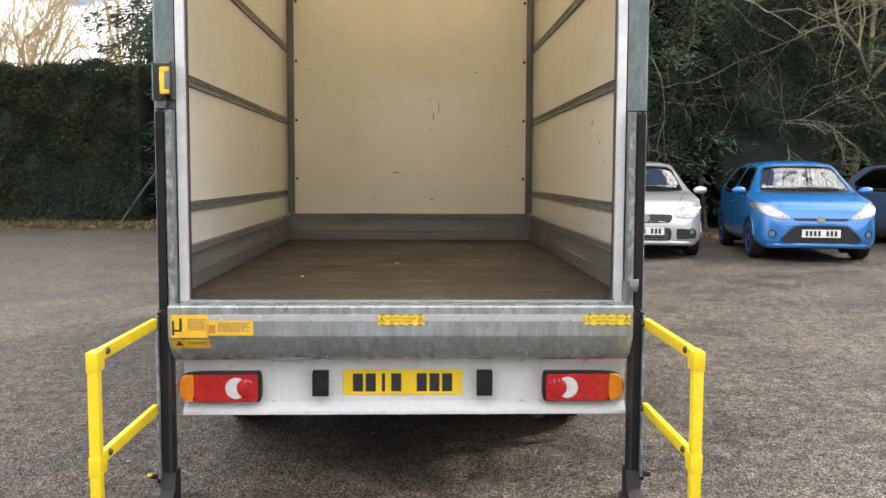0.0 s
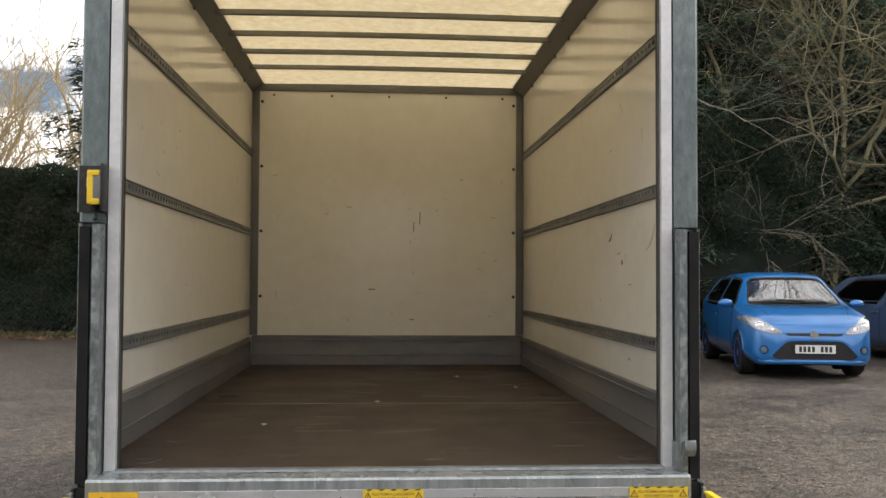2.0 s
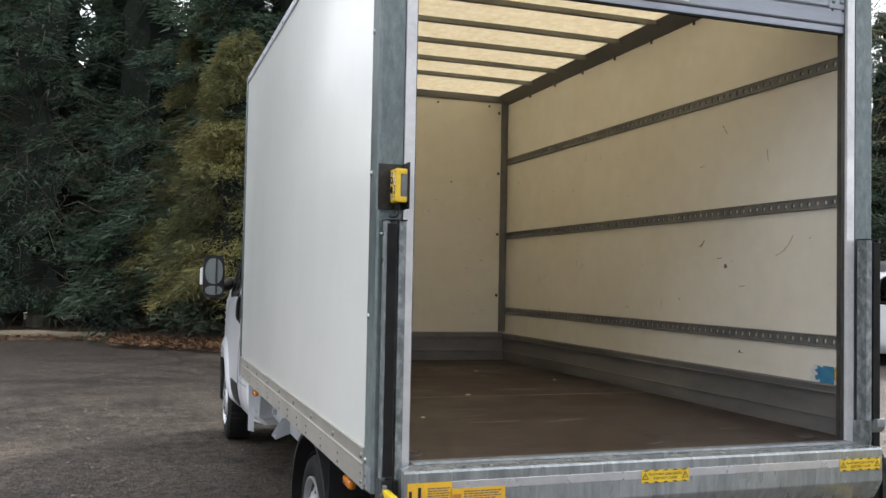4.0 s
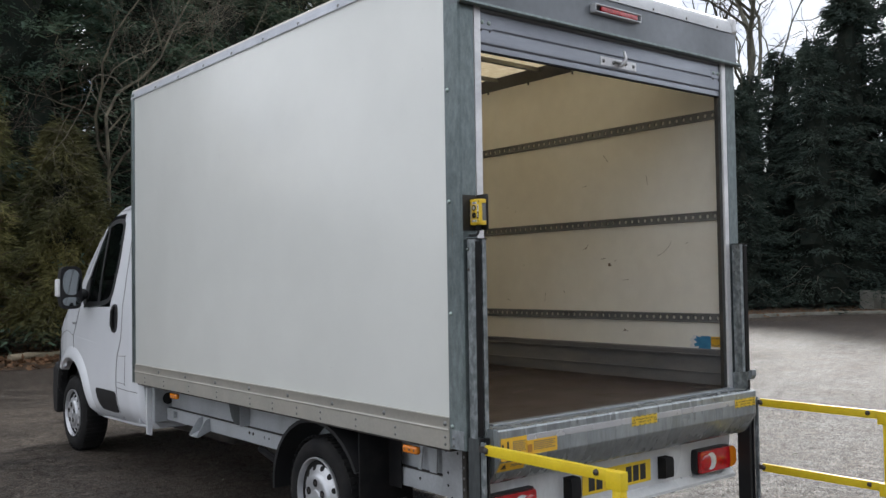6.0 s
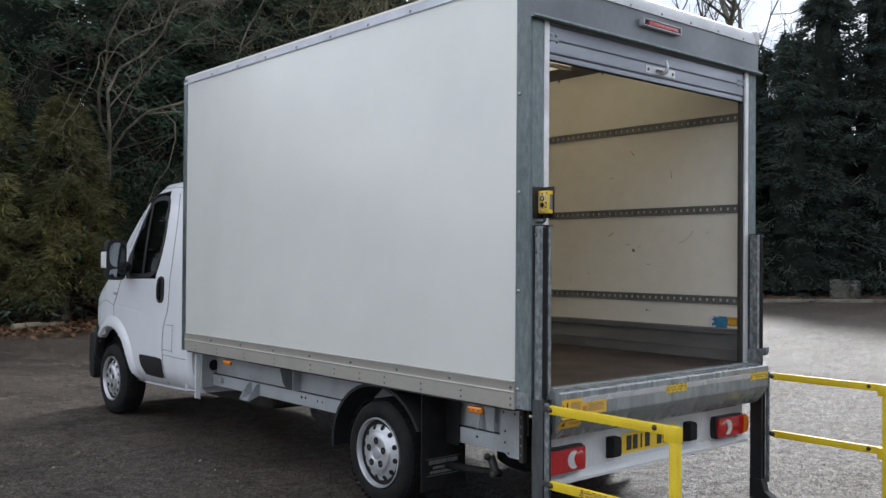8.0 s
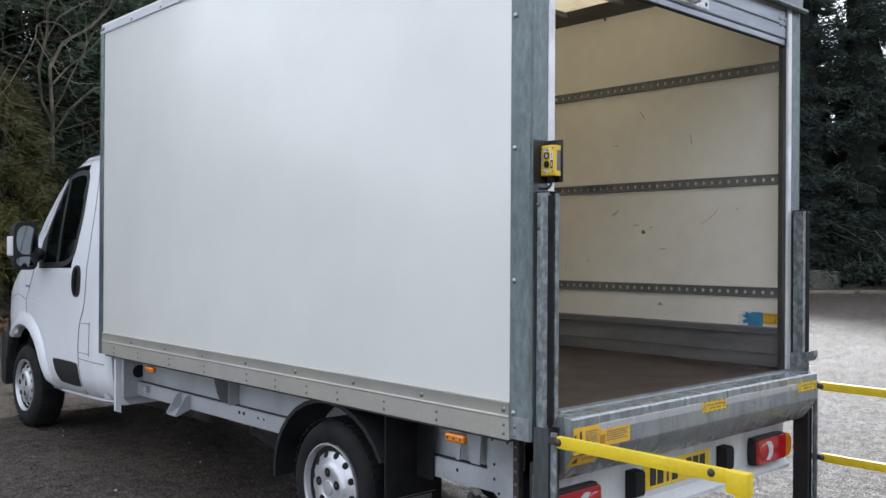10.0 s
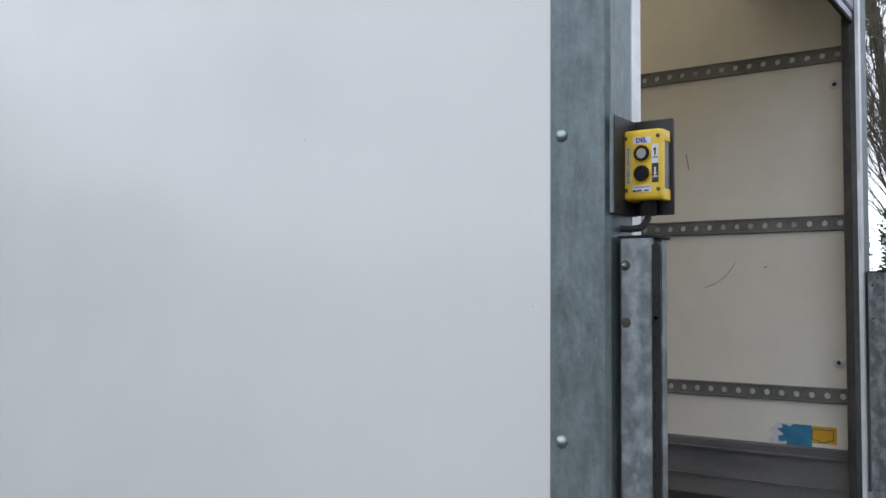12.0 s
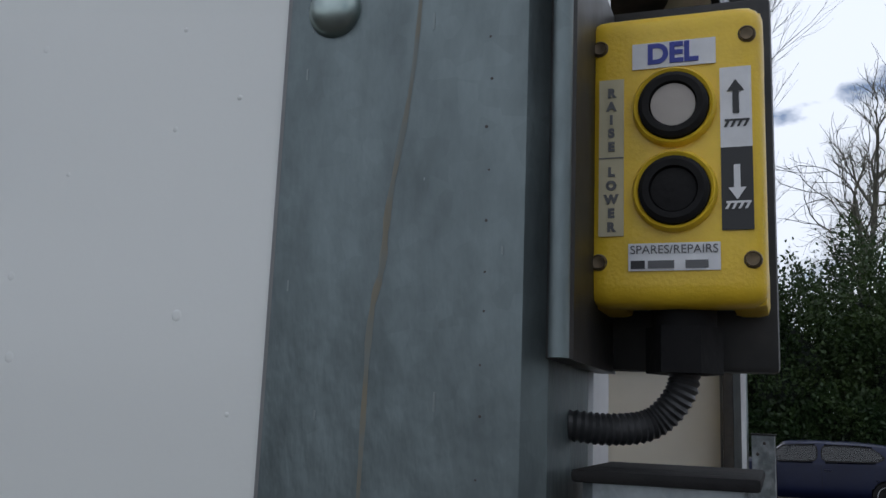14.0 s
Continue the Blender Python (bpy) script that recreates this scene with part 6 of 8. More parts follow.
        part("fog_lens", lathe(c, (s * 0.5, 1, 0), [(0.036, -0.004), (0.032, 0.004), (0.01, 0.007)], 14), TRIM, fog)
        bm = bmesh.new()
        bmesh.ops.create_uvsphere(bm, u_segments=16, v_segments=10, radius=1)
        for v in bm.verts:
            k = v.co
            v.co = Vector((s * (HW + 0.075) + k.x * 0.105, f - 1.16 + k.y * (0.075 if k.y > 0 else 0.03), 1.005 + t + k.z * 0.062))
        mir = part("door_mirror", bm, paint, car, "painted door mirror")
        part("mirror_glass", box((min(s * (HW + 0.0), s * (HW + 0.135)), f - 1.192, 0.97 + t), (max(s * (HW + 0.0), s * (HW + 0.135)), f - 1.187, 1.04 + t), 0.002), MIRROR, mir)
        part("mirror_stalk", tube([(s * (HW - 0.06), f - 1.16, 0.95 + t), (s * (HW + 0.02), f - 1.16, 0.975 + t)], 0.02, 8), BLACK, mir)
        part("door_handle", box((min(s * (HW - 0.02), s * (HW + 0.015)), -0.42, 0.79 + t), (max(s * (HW - 0.02), s * (HW + 0.015)), -0.26, 0.825 + t), 0.01), paint, car)
        for pts in ([(-0.20, 0.93 + t), (-0.22, 0.60), (-0.20, 0.30)], [(f - 1.10, 0.90 + t), (f - 1.19, 0.60), (f - 1.20, 0.30)]):
            part("door_seam", line_on(skin, pts, "x", s, 0.004), RUBBER, car)
        part("bonnet_seam", tube([seat_on(skin, (s * (0.50 + 0.035 * k), f - 0.20 - 0.12 * k), "z", 1, 0.0) for k in range(7)], 0.0035, 4), RUBBER, car)
        part("tail_light", box((min(s * HW * 0.70, s * HW * 0.90), b + 0.02, 0.78 + t), (max(s * HW * 0.70, s * HW * 0.90), b + 0.24, 0.98 + t), 0.04, None, 3), CLEAR_LENS if grille_bar else RED_LENS, car, "rear light cluster")
        part("seat", box((s * 0.35 - 0.22, -0.55, 0.45), (s * 0.35 + 0.22, -0.30, 1.05 + t), 0.08, None, 3), INTERIOR, car, "dark seat")
        part("headrest", box((s * 0.35 - 0.12, -0.55, 1.06 + t), (s * 0.35 + 0.12, -0.45, 1.20 + t), 0.04, None, 3), INTERIOR, car)
    part("dashboard", box((-HW * 0.82, f - 1.35, 0.60), (HW * 0.82, f - 1.0, 0.93 + t), 0.06), INTERIOR, car, "dark dashboard")
    part("cabin_floor", box((-HW * 0.8, b + 0.5, 0.28), (HW * 0.8, f - 1.0, 0.50)), INTERIOR, car)
    part("steering_wheel", lathe((0.35, f - 1.45, 0.94 + t), (0, -1, 0.4), [(0.18, -0.01), (0.185, 0.0), (0.18, 0.012), (0.165, 0.01), (0.165, -0.008)], 20), INTERIOR, car)
    g2 = t * 0.5
    if grille_bar:
        upper = soft([(-HW * 0.40, 0.53 + t), (HW * 0.40, 0.53 + t), (HW * 0.45, 0.66 + t), (-HW * 0.45, 0.66 + t)], 0.10, 2)
        lower = soft([(-HW * 0.42, 0.27 + g2), (HW * 0.42, 0.27 + g2), (HW * 0.42, 0.47 + g2), (-HW * 0.42, 0.47 + g2)], 0.10, 2)
        for s in (-1, 1):
            o = soft([(s * HW * 0.50, 0.29 + g2), (s * HW * 0.84, 0.31 + g2), (s * HW * 0.84, 0.43 + g2), (s * HW * 0.50, 0.46 + g2)], 0.10, 2)
            part("side_grille", panel_on(skin, o, "y", 1, 0.005, 0.02), BLACK, car, "black bumper opening")
    else:
        upper = soft([(-HW * 0.46, 0.625 + t), (HW * 0.46, 0.625 + t), (HW * 0.40, 0.588 + t), (-HW * 0.40, 0.588 + t)], 0.10, 2)
        lower = soft([(-HW * 0.66, 0.315 + g2), (-HW * 0.54, 0.265 + g2), (HW * 0.54, 0.265 + g2), (HW * 0.66, 0.315 + g2), (HW * 0.43, 0.525 + g2), (-HW * 0.43, 0.525 + g2)], 0.10, 2)
    low = part("grille", panel_on(skin, lower, "y", 1, 0.004, 0.02), BLACK, car, "black lower grille")
    part("grille_lip", ring_on(skin, grown(lower, 0.022), grown(lower, -0.002), "y", 1, 0.014, 0.03), paint, low)
    up = part("upper_grille", panel_on(skin, upper, "y", 1, 0.004, 0.02), BLACK, car, "black upper grille")
    for k in range(5 if grille_bar else 0):
        z = 0.30 + g2 + 0.035 * k
        part("grille_slat", tube([seat_on(skin, (x, z), "y", 1, 0.006) for x in np.linspace(-HW * 0.36, HW * 0.36, 7)], 0.005, 4), TRIM, low)
    part("badge", lathe(seat_on(skin, (0, 0.607 + t), "y", 1, 0.0), (0, 1, 0.3), [(0.058, -0.01), (0.055, 0.012), (0.048, 0.014), (0.044, 0.011), (0.001, 0.013)], 20), TRIM, car, "plain round badge")
    part("splitter", tube([seat_on(skin, (x, 0.235), "y", 1, -0.01) for x in np.linspace(-HW * 0.82, HW * 0.82, 13)], 0.035, 8), paint, car, "bumper lip")
    for y, sgn, z in ((f + 0.012, 1, 0.415 + g2), (b - 0.006, -1, 0.66)):
        pl = part("number_plate", flat_plate((0, y, z), ((-sgn, 0, 0), (0, 0, 1)), 0.52, 0.111, 0.02), plate if sgn > 0 else PLATE_Y, car, "number plate with plain bars", False)
        for k in range(8):
            if k != 4:
                part("plate_bar", flat_plate((-sgn * (-0.196 + k * 0.056), y + sgn * 0.0202, z), ((-sgn, 0, 0), (0, 0, 1)), 0.036, 0.076, 0.001), INK, pl, "", False)
    part("wiper", tube([seat_on(skin, (x, 1.0 + t + 0.03 * (0.3 - x)), "y", 1, 0.012) for x in np.linspace(-0.45, 0.15, 6)], 0.009, 5), BLACK, car)
    part("wiper", tube([seat_on(skin, (x, 1.0 + t + 0.03 * (0.7 - x)), "y", 1, 0.012) for x in np.linspace(0.05, 0.58, 6)], 0.009, 5), BLACK, car)
    part("aerial", tube([(0, f - 1.98, H - 0.02), (0, f - 2.15, H + 0.16)], 0.005, 5), BLACK, car, "roof aerial")
    return car


def panel_van(name, label, paint, at, turn, L=5.3, H=2.5, HW=0.98):
    """A tall panel van, front along local +y."""
    v = thing(name, label, "van", at, turn, "parked vans")
    f, b = L / 2, -L / 2
    keys = [(b, 0.40, 1.25, H - 0.10, HW * 0.97, HW * 0.84), (b + 0.05, 0.36, 1.25, H - 0.03, HW, HW * 0.86), (b + 1.5, 0.32, 1.25, H, HW, HW * 0.86), (f - 2.0, 0.32, 1.22, H - 0.02, HW, HW * 0.84), (f - 1.65, 0.32, 1.20, H - 0.18, HW, HW * 0.80),
            (f - 0.85, 0.32, 1.15, 1.35, HW * 0.98, HW * 0.8), (f - 0.35, 0.32, 0.98, 1.10, HW * 0.93, HW * 0.7), (f - 0.08, 0.32, 0.75, 0.92, HW * 0.84, HW * 0.6), (f, 0.36, 0.55, 0.70, HW * 0.7, HW * 0.5)]

    def cls(y, z, i, x):
        if 1 <= i <= 10 and min(math.hypot(y - f + 0.95, z - 0.34), math.hypot(y - b - 1.0, z - 0.34)) < 0.37 and x > HW * 0.5:
            return None
        if i in (10, 11, 12) and f - 2.05 < y < f - 1.15:
            return "side"
        return "front" if i >= 13 and f - 1.72 < y < f - 0.92 else "body"
    shell(loft(keys, 80, cls), {"body": ("body", paint, ""), "side": ("side_window|", CAR_GLASS, ""), "front": ("windscreen", CAR_GLASS, "")}, v)
    for s in (-1, 1):
        for y in (f - 0.95, b + 1.0):
            part("wheel_housing", cyl((s * 0.5, y, 0.34), (s * (HW - 0.1), y, 0.34), 0.38, None, 22), RUBBER, v)
            alloy_wheel(v, s * (HW - 0.03), y, 0.34, s)
        tl = part("tail_light", box((min(s * HW * 0.80, s * HW * 0.985), b - 0.025, 0.95), (max(s * HW * 0.80, s * HW * 0.985), b + 0.1, 1.55), 0.03, None, 2), RED_LENS, v, "tall red tail light")
        for z in (1.15, 1.42):
            part("round_lens", lathe((s * HW * 0.89, b - 0.026, z), (0, -1, 0), [(0.06, -0.004), (0.055, 0.006), (0.02, 0.01)], 14), CLEAR_LENS, tl)
        part("headlight", box((-0.13, -0.14, -0.09), (0.13, 0.14, 0.09), 0.05, None, 3, Matrix.Translation((s * HW * 0.78, f - 0.22, 0.86)) @ pose(0, 0, 0, -15, s * 12, s * 30)), CLEAR_LENS, v, "clear headlight")
        part("door_mirror", box((min(s * HW, s * (HW + 0.22)), f - 1.25, 1.2), (max(s * HW, s * (HW + 0.22)), f - 1.12, 1.55), 0.04), BLACK, v)
    part("rear_bumper", box((-HW * 0.98, b - 0.09, 0.34), (HW * 0.98, b + 0.06, 0.62), 0.04), BLACK, v, "black rear bumper")
    part("front_bumper", box((-HW * 0.80, f - 0.25, 0.30), (HW * 0.80, f + 0.03, 0.58), 0.06), BLACK, v, "black front bumper")
    part("door_seam", box((-0.004, b - 0.002, 0.6), (0.004, b + 0.02, H - 0.15)), RUBBER, v)
    part("door_lock", lathe((-0.12, b - 0.002, 1.25), (0, -1, 0), [(0.045, -0.01), (0.04, 0.006), (0.01, 0.008)], 12), BLACK, v)
    return v


# ---- the van's cab ----
AY, AZ, AR = 5.41, 0.335, 0.475
CAB = [(3.8, 0.37, 1.29, 2.1, 0.955, 0.775), (3.84, 0.36, 1.29, 2.14, 0.985, 0.795), (4.0, 0.35, 1.29, 2.185, 1.0, 0.81), (4.4, 0.345, 1.29, 2.205, 1.005, 0.82), (4.75, 0.34, 1.285, 2.19, 1.005, 0.82),
       (4.92, 0.34, 1.28, 2.125, 1.005, 0.82), (5.15, 0.34, 1.275, 1.93, 1.003, 0.835), (5.38, 0.36, 1.265, 1.69, 0.998, 0.855), (5.58, 0.37, 1.24, 1.47, 0.99, 0.82),
       (5.74, 0.38, 1.15, 1.32, 0.975, 0.81), (5.9, 0.4, 1.06, 1.23, 0.95, 0.78), (6.03, 0.4, 0.97, 1.15, 0.9, 0.72), (6.12, 0.4, 0.85, 1.04, 0.82, 0.64), (6.18, 0.41, 0.7, 0.86, 0.72, 0.52), (6.21, 0.43, 0.58, 0.7, 0.58, 0.4)]
CAB_SKIN = full_skin(CAB, 110, 12)
DOOR_GLASS = rounded([(4.50, 2.02), (4.87, 1.99), (4.98, 1.83), (5.12, 1.50), (5.13, 1.30), (5.0, 1.295), (4.66, 1.30), (4.50, 1.325), (4.43, 1.38), (4.405, 1.62), (4.45, 1.88)], 3)
HOLE = grown(DOOR_GLASS, -0.022)


def cab_cls(y, z, i, x):
    if 1 <= i <= 12 and math.hypot(y - AY, z - AZ) < AR and x > 0.5:
        return None
    if i >= 9 and x > 0.6 and inside((y, z), HOLE):
        return None
    if i >= 17 and 4.95 < y < 5.58 and x < 0.70:
        return "front"
    return "body"


shell(loft(CAB, 110, cab_cls, rows=12), {"body": ("cab", CAB_WHITE, "white cab"), "front": ("windscreen", GLASS, "windscreen")}, van)
for s in (-1, 1):
    def cx(a, b):
        return (min(s * a, s * b), max(s * a, s * b))
    # door glass, black surround and divider
    part("cab_window", panel_on(CAB_SKIN, DOOR_GLASS, "x", s, 0.001, 0.004), GLASS, van, "dark cab side window")
    part("window_seal", ring_on(CAB_SKIN, grown(DOOR_GLASS, 0.010), grown(DOOR_GLASS, -0.030), "x", s, 0.004, 0.012), BLACK, van, "black window surround")
    part("window_post", panel_on(CAB_SKIN, [(4.70, 1.30), (4.745, 1.30), (4.86, 1.99), (4.825, 1.99)], "x", s, 0.005, 0.02), BLACK, van, "black window divider")
    part("mirror_base", panel_on(CAB_SKIN, rounded([(4.98, 1.30), (5.14, 1.295), (5.13, 1.50), (5.06, 1.56)], 2), "x", s, 0.008, 0.02), BLACK, van, "black mirror mounting")
    # flared wheel arch, liner, bumper end
    rings = [(AR - 0.006, -0.055), (AR + 0.000, 0.004), (AR + 0.018, 0.024), (AR + 0.045, 0.026), (AR + 0.085, 0.012), (AR + 0.13, -0.004)]
    for name, a0, a1, mat, label in (("wheel_arch", 50, 186, CAB_WHITE, "flared white wheel arch"), ("front_bumper_end", -6, 49.4, BLACK, "black plastic bumper end")):
        angs = np.linspace(math.radians(a0), math.radians(a1), 32)
        vs, fs = [], []
        for r, lift in rings if mat is CAB_WHITE else [(q, w + 0.004) for q, w in rings[:-1]] + [(AR + 0.20, 0.012), (AR + 0.30, 0.0)]:
            for q in angs:
                p = seat_on(CAB_SKIN, (AY + r * math.cos(q), max(AZ + r * math.sin(q), 0.33)), "x", s, 0)
                vs.append((p.x + s * lift, p.y, p.z))
        for a in range(len(vs) // 32 - 1):
            for k in range(31):
                fs.append((a * 32 + k, a * 32 + k + 1, (a + 1) * 32 + k + 1, (a + 1) * 32 + k))
        mesh_part(name, vs, fs, mat, van, label, True)
    part("bumper_side", prism([(5.888, 0.30), (5.97, 0.275), (6.03, 0.31), (6.05, 0.50), (6.03, 0.70), (5.96, 0.765), (5.90, 0.74), (5.889, 0.55)], "x", min(s * 0.76, s * 0.972), max(s * 0.76, s * 0.972), None, 0.02), BLACK, van, "black plastic bumper side")
    part("waist_ridge", line_on(CAB_SKIN, [(3.95, 0.985), (4.25, 0.99), (4.7, 1.005), (5.1, 1.03), (5.4, 1.05)], "x", s, 0.050, -0.043), CAB_WHITE, van, "soft pressed ridge along the door")
    part("arch_liner", prism([(AY + (AR + 0.012) * math.cos(q), max(AZ + (AR + 0.012) * math.sin(q), 0.30)) for q in [math.pi * k / 24 for k in range(25)]], "x", min(s * 0.45, s * 0.84), max(s * 0.45, s * 0.84)), RUBBER, van, "black arch liner")
    part("door_trim", panel_on(CAB_SKIN, soft([(4.272, 0.448), (4.64, 0.452), (4.71, 0.53), (4.735, 0.622), (4.272, 0.622)], 0.08, 1), "x", s, 0.006, 0.012), BLACK, van, "black lower door trim panel")
    handle = part("door_handle", panel_on(CAB_SKIN, rounded([(4.275, 1.085), (4.40, 1.085), (4.425, 1.20), (4.40, 1.312), (4.275, 1.312), (4.262, 1.20)], 2), "x", s, 0.004, 0.012), BLACK, van, "black door handle recess")
    part("handle_grip", tube(curve_points([tuple(seat_on(CAB_SKIN, (4.345, z), "x", s, q)) for z, q in ((1.11, 0.004), (1.15, 0.018), (1.25, 0.018), (1.29, 0.004))], 4), 0.014, 8), RUBBER, handle)
    part("door_gap", line_on(CAB_SKIN, [(4.335, 2.08), (4.235, 1.75), (4.172, 1.36), (4.175, 1.10), (4.20, 1.0), (4.25, 0.90), (4.268, 0.75), (4.272, 0.41), (4.60, 0.385), (4.86, 0.37)], "x", s, 0.0045, 0.0), TRIM, van, "dark door gap")
    part("door_gap", line_on(CAB_SKIN, [(4.335, 2.08), (4.60, 2.09), (4.88, 2.06), (5.03, 1.88), (5.20, 1.56)], "x", s, 0.0035, 0.0), TRIM, van)
    part("fender_seam", line_on(CAB_SKIN, [(5.20, 1.28), (5.30, 1.12), (5.36, 1.02), (5.34, 0.90)], "x", s, 0.004, 0.0), TRIM, van)
    part("fender_seam", line_on(CAB_SKIN, [(5.36, 1.02), (5.60, 1.06), (5.86, 1.0)], "x", s, 0.004, 0.0), TRIM, van)
    part("filler_flap_gap", line_on(CAB_SKIN, [(4.23, 0.905), (4.09, 0.91), (4.085, 0.90), (4.085, 0.70), (4.09, 0.695), (4.255, 0.70)], "x", s, 0.0035, 0.0, 2), TRIM, van)
    part("waist_crease", line_on(CAB_SKIN, [(3.86, 0.645), (4.05, 0.65), (4.25, 0.655)], "x", s, 0.004, 0.0), TRIM, van)
    part("sill", line_on(CAB_SKIN, [(3.84, 0.385), (4.2, 0.37), (4.6, 0.36), (4.90, 0.355)], "x", s, 0.020, -0.008), CAB_WHITE, van, "white sill edge")
    # mirror
    part("mirror_arm", tube(curve_points([(s * 0.985, 5.06, 1.40), (s * 1.05, 5.03, 1.36), (s * 1.12, 4.99, 1.36)], 5), 0.045, 10), BLACK, van, "black mirror arm")
    bm = bmesh.new()
    bmesh.ops.create_cube(bm, size=1)
    bmesh.ops.subdivide_edges(bm, edges=bm.edges[:], cuts=5, use_grid_fill=True)
    for v in bm.verts:
        k = v.co * 2
        q = (abs(k.x) ** 5 + abs(k.z) ** 5) ** 0.2 or 1
        m = max(abs(k.x), abs(k.z))
        deep = 1.0 if k.y < 0 else 1.0 - 0.25 * (max(k.y, 0)) ** 2
        v.co = Vector((s * 1.150 + k.x * m / q * 0.088 * deep, 4.955 + (k.y * 0.065), 1.448 + k.z * m / q * 0.178 * deep))
    mir = part("door_mirror", bm, BLACK, van, "black two-part door mirror")
    def glass_outline(z0, z1):
        return rounded([(s * 1.078, z0), (s * 1.220, z0), (s * 1.220, z1), (s * 1.078, z1)], 2)
    part("mirror_glass", prism(glass_outline(1.385, 1.600), "y", 4.886, 4.892), DARK_MIRROR, mir, "mirror glass")
    part("mirror_glass", prism(glass_outline(1.295, 1.370), "y", 4.884, 4.892), DARK_MIRROR, mir, "small wide-angle mirror glass")
    lo, hi = cx(1.205, 1.256)
    part("repeater", box((lo, 4.905, 1.375), (hi, 4.995, 1.52), 0.014, None, 3), LABEL, mir, "pale indicator lens")
    bars((s * 1.0065, 5.28, 1.135), ((0, s, 0), (0, 0, 1)), 0.10, 1, 0.02, GREY_INK, van, 31, "model_bar")
    part("headlight", box((-0.11, -0.18, -0.13), (0.11, 0.18, 0.13), 0.07, None, 3, Matrix.Translation((s * 0.77, 5.88, 0.98)) @ pose(0, 0, 0, -34, s * 15, s * 36)), CLEAR_LENS, van, "large headlight")
    lo, hi = cx(0.945, 0.985)
    part("cab_rear_bracket", prism([(lo, 0.36), (hi, 0.345), (hi, 0.47), (hi - 0.012, 0.50), (hi, 0.53), (hi, 0.70), (lo, 0.70)], "y", 3.665, 3.685), CAB_WHITE, van, "white bracket behind the cab")
    part("cab_rear_corner", box((min(s * 0.62, s * 0.90), 3.74, 0.42), (max(s * 0.62, s * 0.90), 3.82, 0.715), 0.02), CHASSIS, van, "white lower cab corner")
    part("grommet", lathe((s * 0.79, 3.7395, 0.60), (0, -1, 0), [(0.045, -0.002), (0.042, 0.004), (0.001, 0.003)], 20), RUBBER, van, "black oval grommet")
    seat = part("cab_seat", box((s * 0.48 - 0.25, 4.22, 0.85), (s * 0.48 + 0.25, 4.40, 1.62), 0.08, None, 3), INTERIOR, van, "dark cab seat")
    part("headrest", box((s * 0.48 - 0.13, 4.23, 1.63), (s * 0.48 + 0.13, 4.32, 1.84), 0.04, None, 3), INTERIOR, seat)
part("cab_floor", box((-0.93, 3.95, 0.45), (0.93, 4.98, 0.80)), INTERIOR, van)
part("dashboard", box((-0.90, 5.02, 0.80), (0.90, 5.50, 1.22), 0.06), INTERIOR, van, "dark dashboard")
part("steering_wheel", lathe((0.48, 4.92, 1.26), (0, -0.6, 1), [(0.20, -0.012), (0.206, 0.0), (0.20, 0.014), (0.182, 0.01), (0.182, -0.01)], 24), LABEL, van)
part("front_bumper", box((-0.70, 5.90, 0.32), (0.70, 6.22, 0.66), 0.08, None, 3), BLACK, van, "black front bumper")
part("cab_back_panel", box((-0.95, 3.905, 0.40), (0.95, 3.925, 2.10)), CAB_WHITE, van)


# ---- ground ----
def ground_z(x, y):
    def ease(v):
        v = min(max(v, 0.0), 1.0)
        return v * v * (3 - 2 * v)
    return 0.15 * ease((y - 3.5) / 5.5) * ease((x - 1.0) / 3.0) * (1 - 0.6 * ease((x - 14) / 10))


axis = np.concatenate([[-700, -300, -140, -80, -55], np.arange(-40, 48.1, 0.8), [55, 80, 140, 300, 700]])
gv, gf = [], []
for y in axis:
    for x in axis:
        gv.append((x, y, ground_z(x, y)))
na = len(axis)
for j in range(na - 1):
    for i in range(na - 1):
        gf.append((j * na + i, j * na + i + 1, (j + 1) * na + i + 1, (j + 1) * na + i))
ground = mesh_part("ground", gv, gf, ASPHALT, None, "damp gritty asphalt car park with worn patches", True)
tagged(ground, "", "ground", "", "structure")

# raised verge of soil and leaf mould round the car park
EDGE = [(-30, 19.6), (-12, 19.6), (-7, 19.2), (-2.6, 18.3), (-0.6, 15.6), (0.8, 14.0), (3.2, 13.8), (8, 14.3), (13, 14.6), (18, 14.6), (21.5, 13.7), (25, 13.0), (27.2, 11.6), (29.5, 9.6), (34, 9.0), (36, 6.0), (33, 3.6), (27, 3.2), (25.0, 1.5), (24.6, -6), (24.6, -22)]


def along(line, step):
    out = []
    for (x0, y0), (x1, y1) in zip(line, line[1:]):
        n = max(1, int(math.hypot(x1 - x0, y1 - y0) / step))
        out += [(x0 + (x1 - x0) * k / n, y0 + (y1 - y0) * k / n) for k in range(n)]
    return out + [line[-1]]


rim_pts = along(EDGE, 0.6)
vv, ff = [], []
rng = random.Random(4)
cx0, cy0 = 6.0, -4.0
for k, (x, y) in enumerate(rim_pts):
    d = Vector((x - cx0, y - cy0)).normalized()
    for off, z in ((0, -0.02), (0.12, 0.05), (0.8, 0.10), (2.5, 0.16), (6, 0.2), (16, 0.25)):
        jz = rng.uniform(-0.025, 0.025) if off else 0
        jo = rng.uniform(-0.12, 0.12)
        px, py = x + d.x * (off + jo), y + d.y * (off + jo)
        vv.append((px, py, ground_z(px, py) + z + jz))
m6 = 6
for k in range(len(rim_pts) - 1):
    for i in range(m6 - 1):
        ff.append((k * m6 + i, k * m6 + i + 1, (k + 1) * m6 + i + 1, (k + 1) * m6 + i))
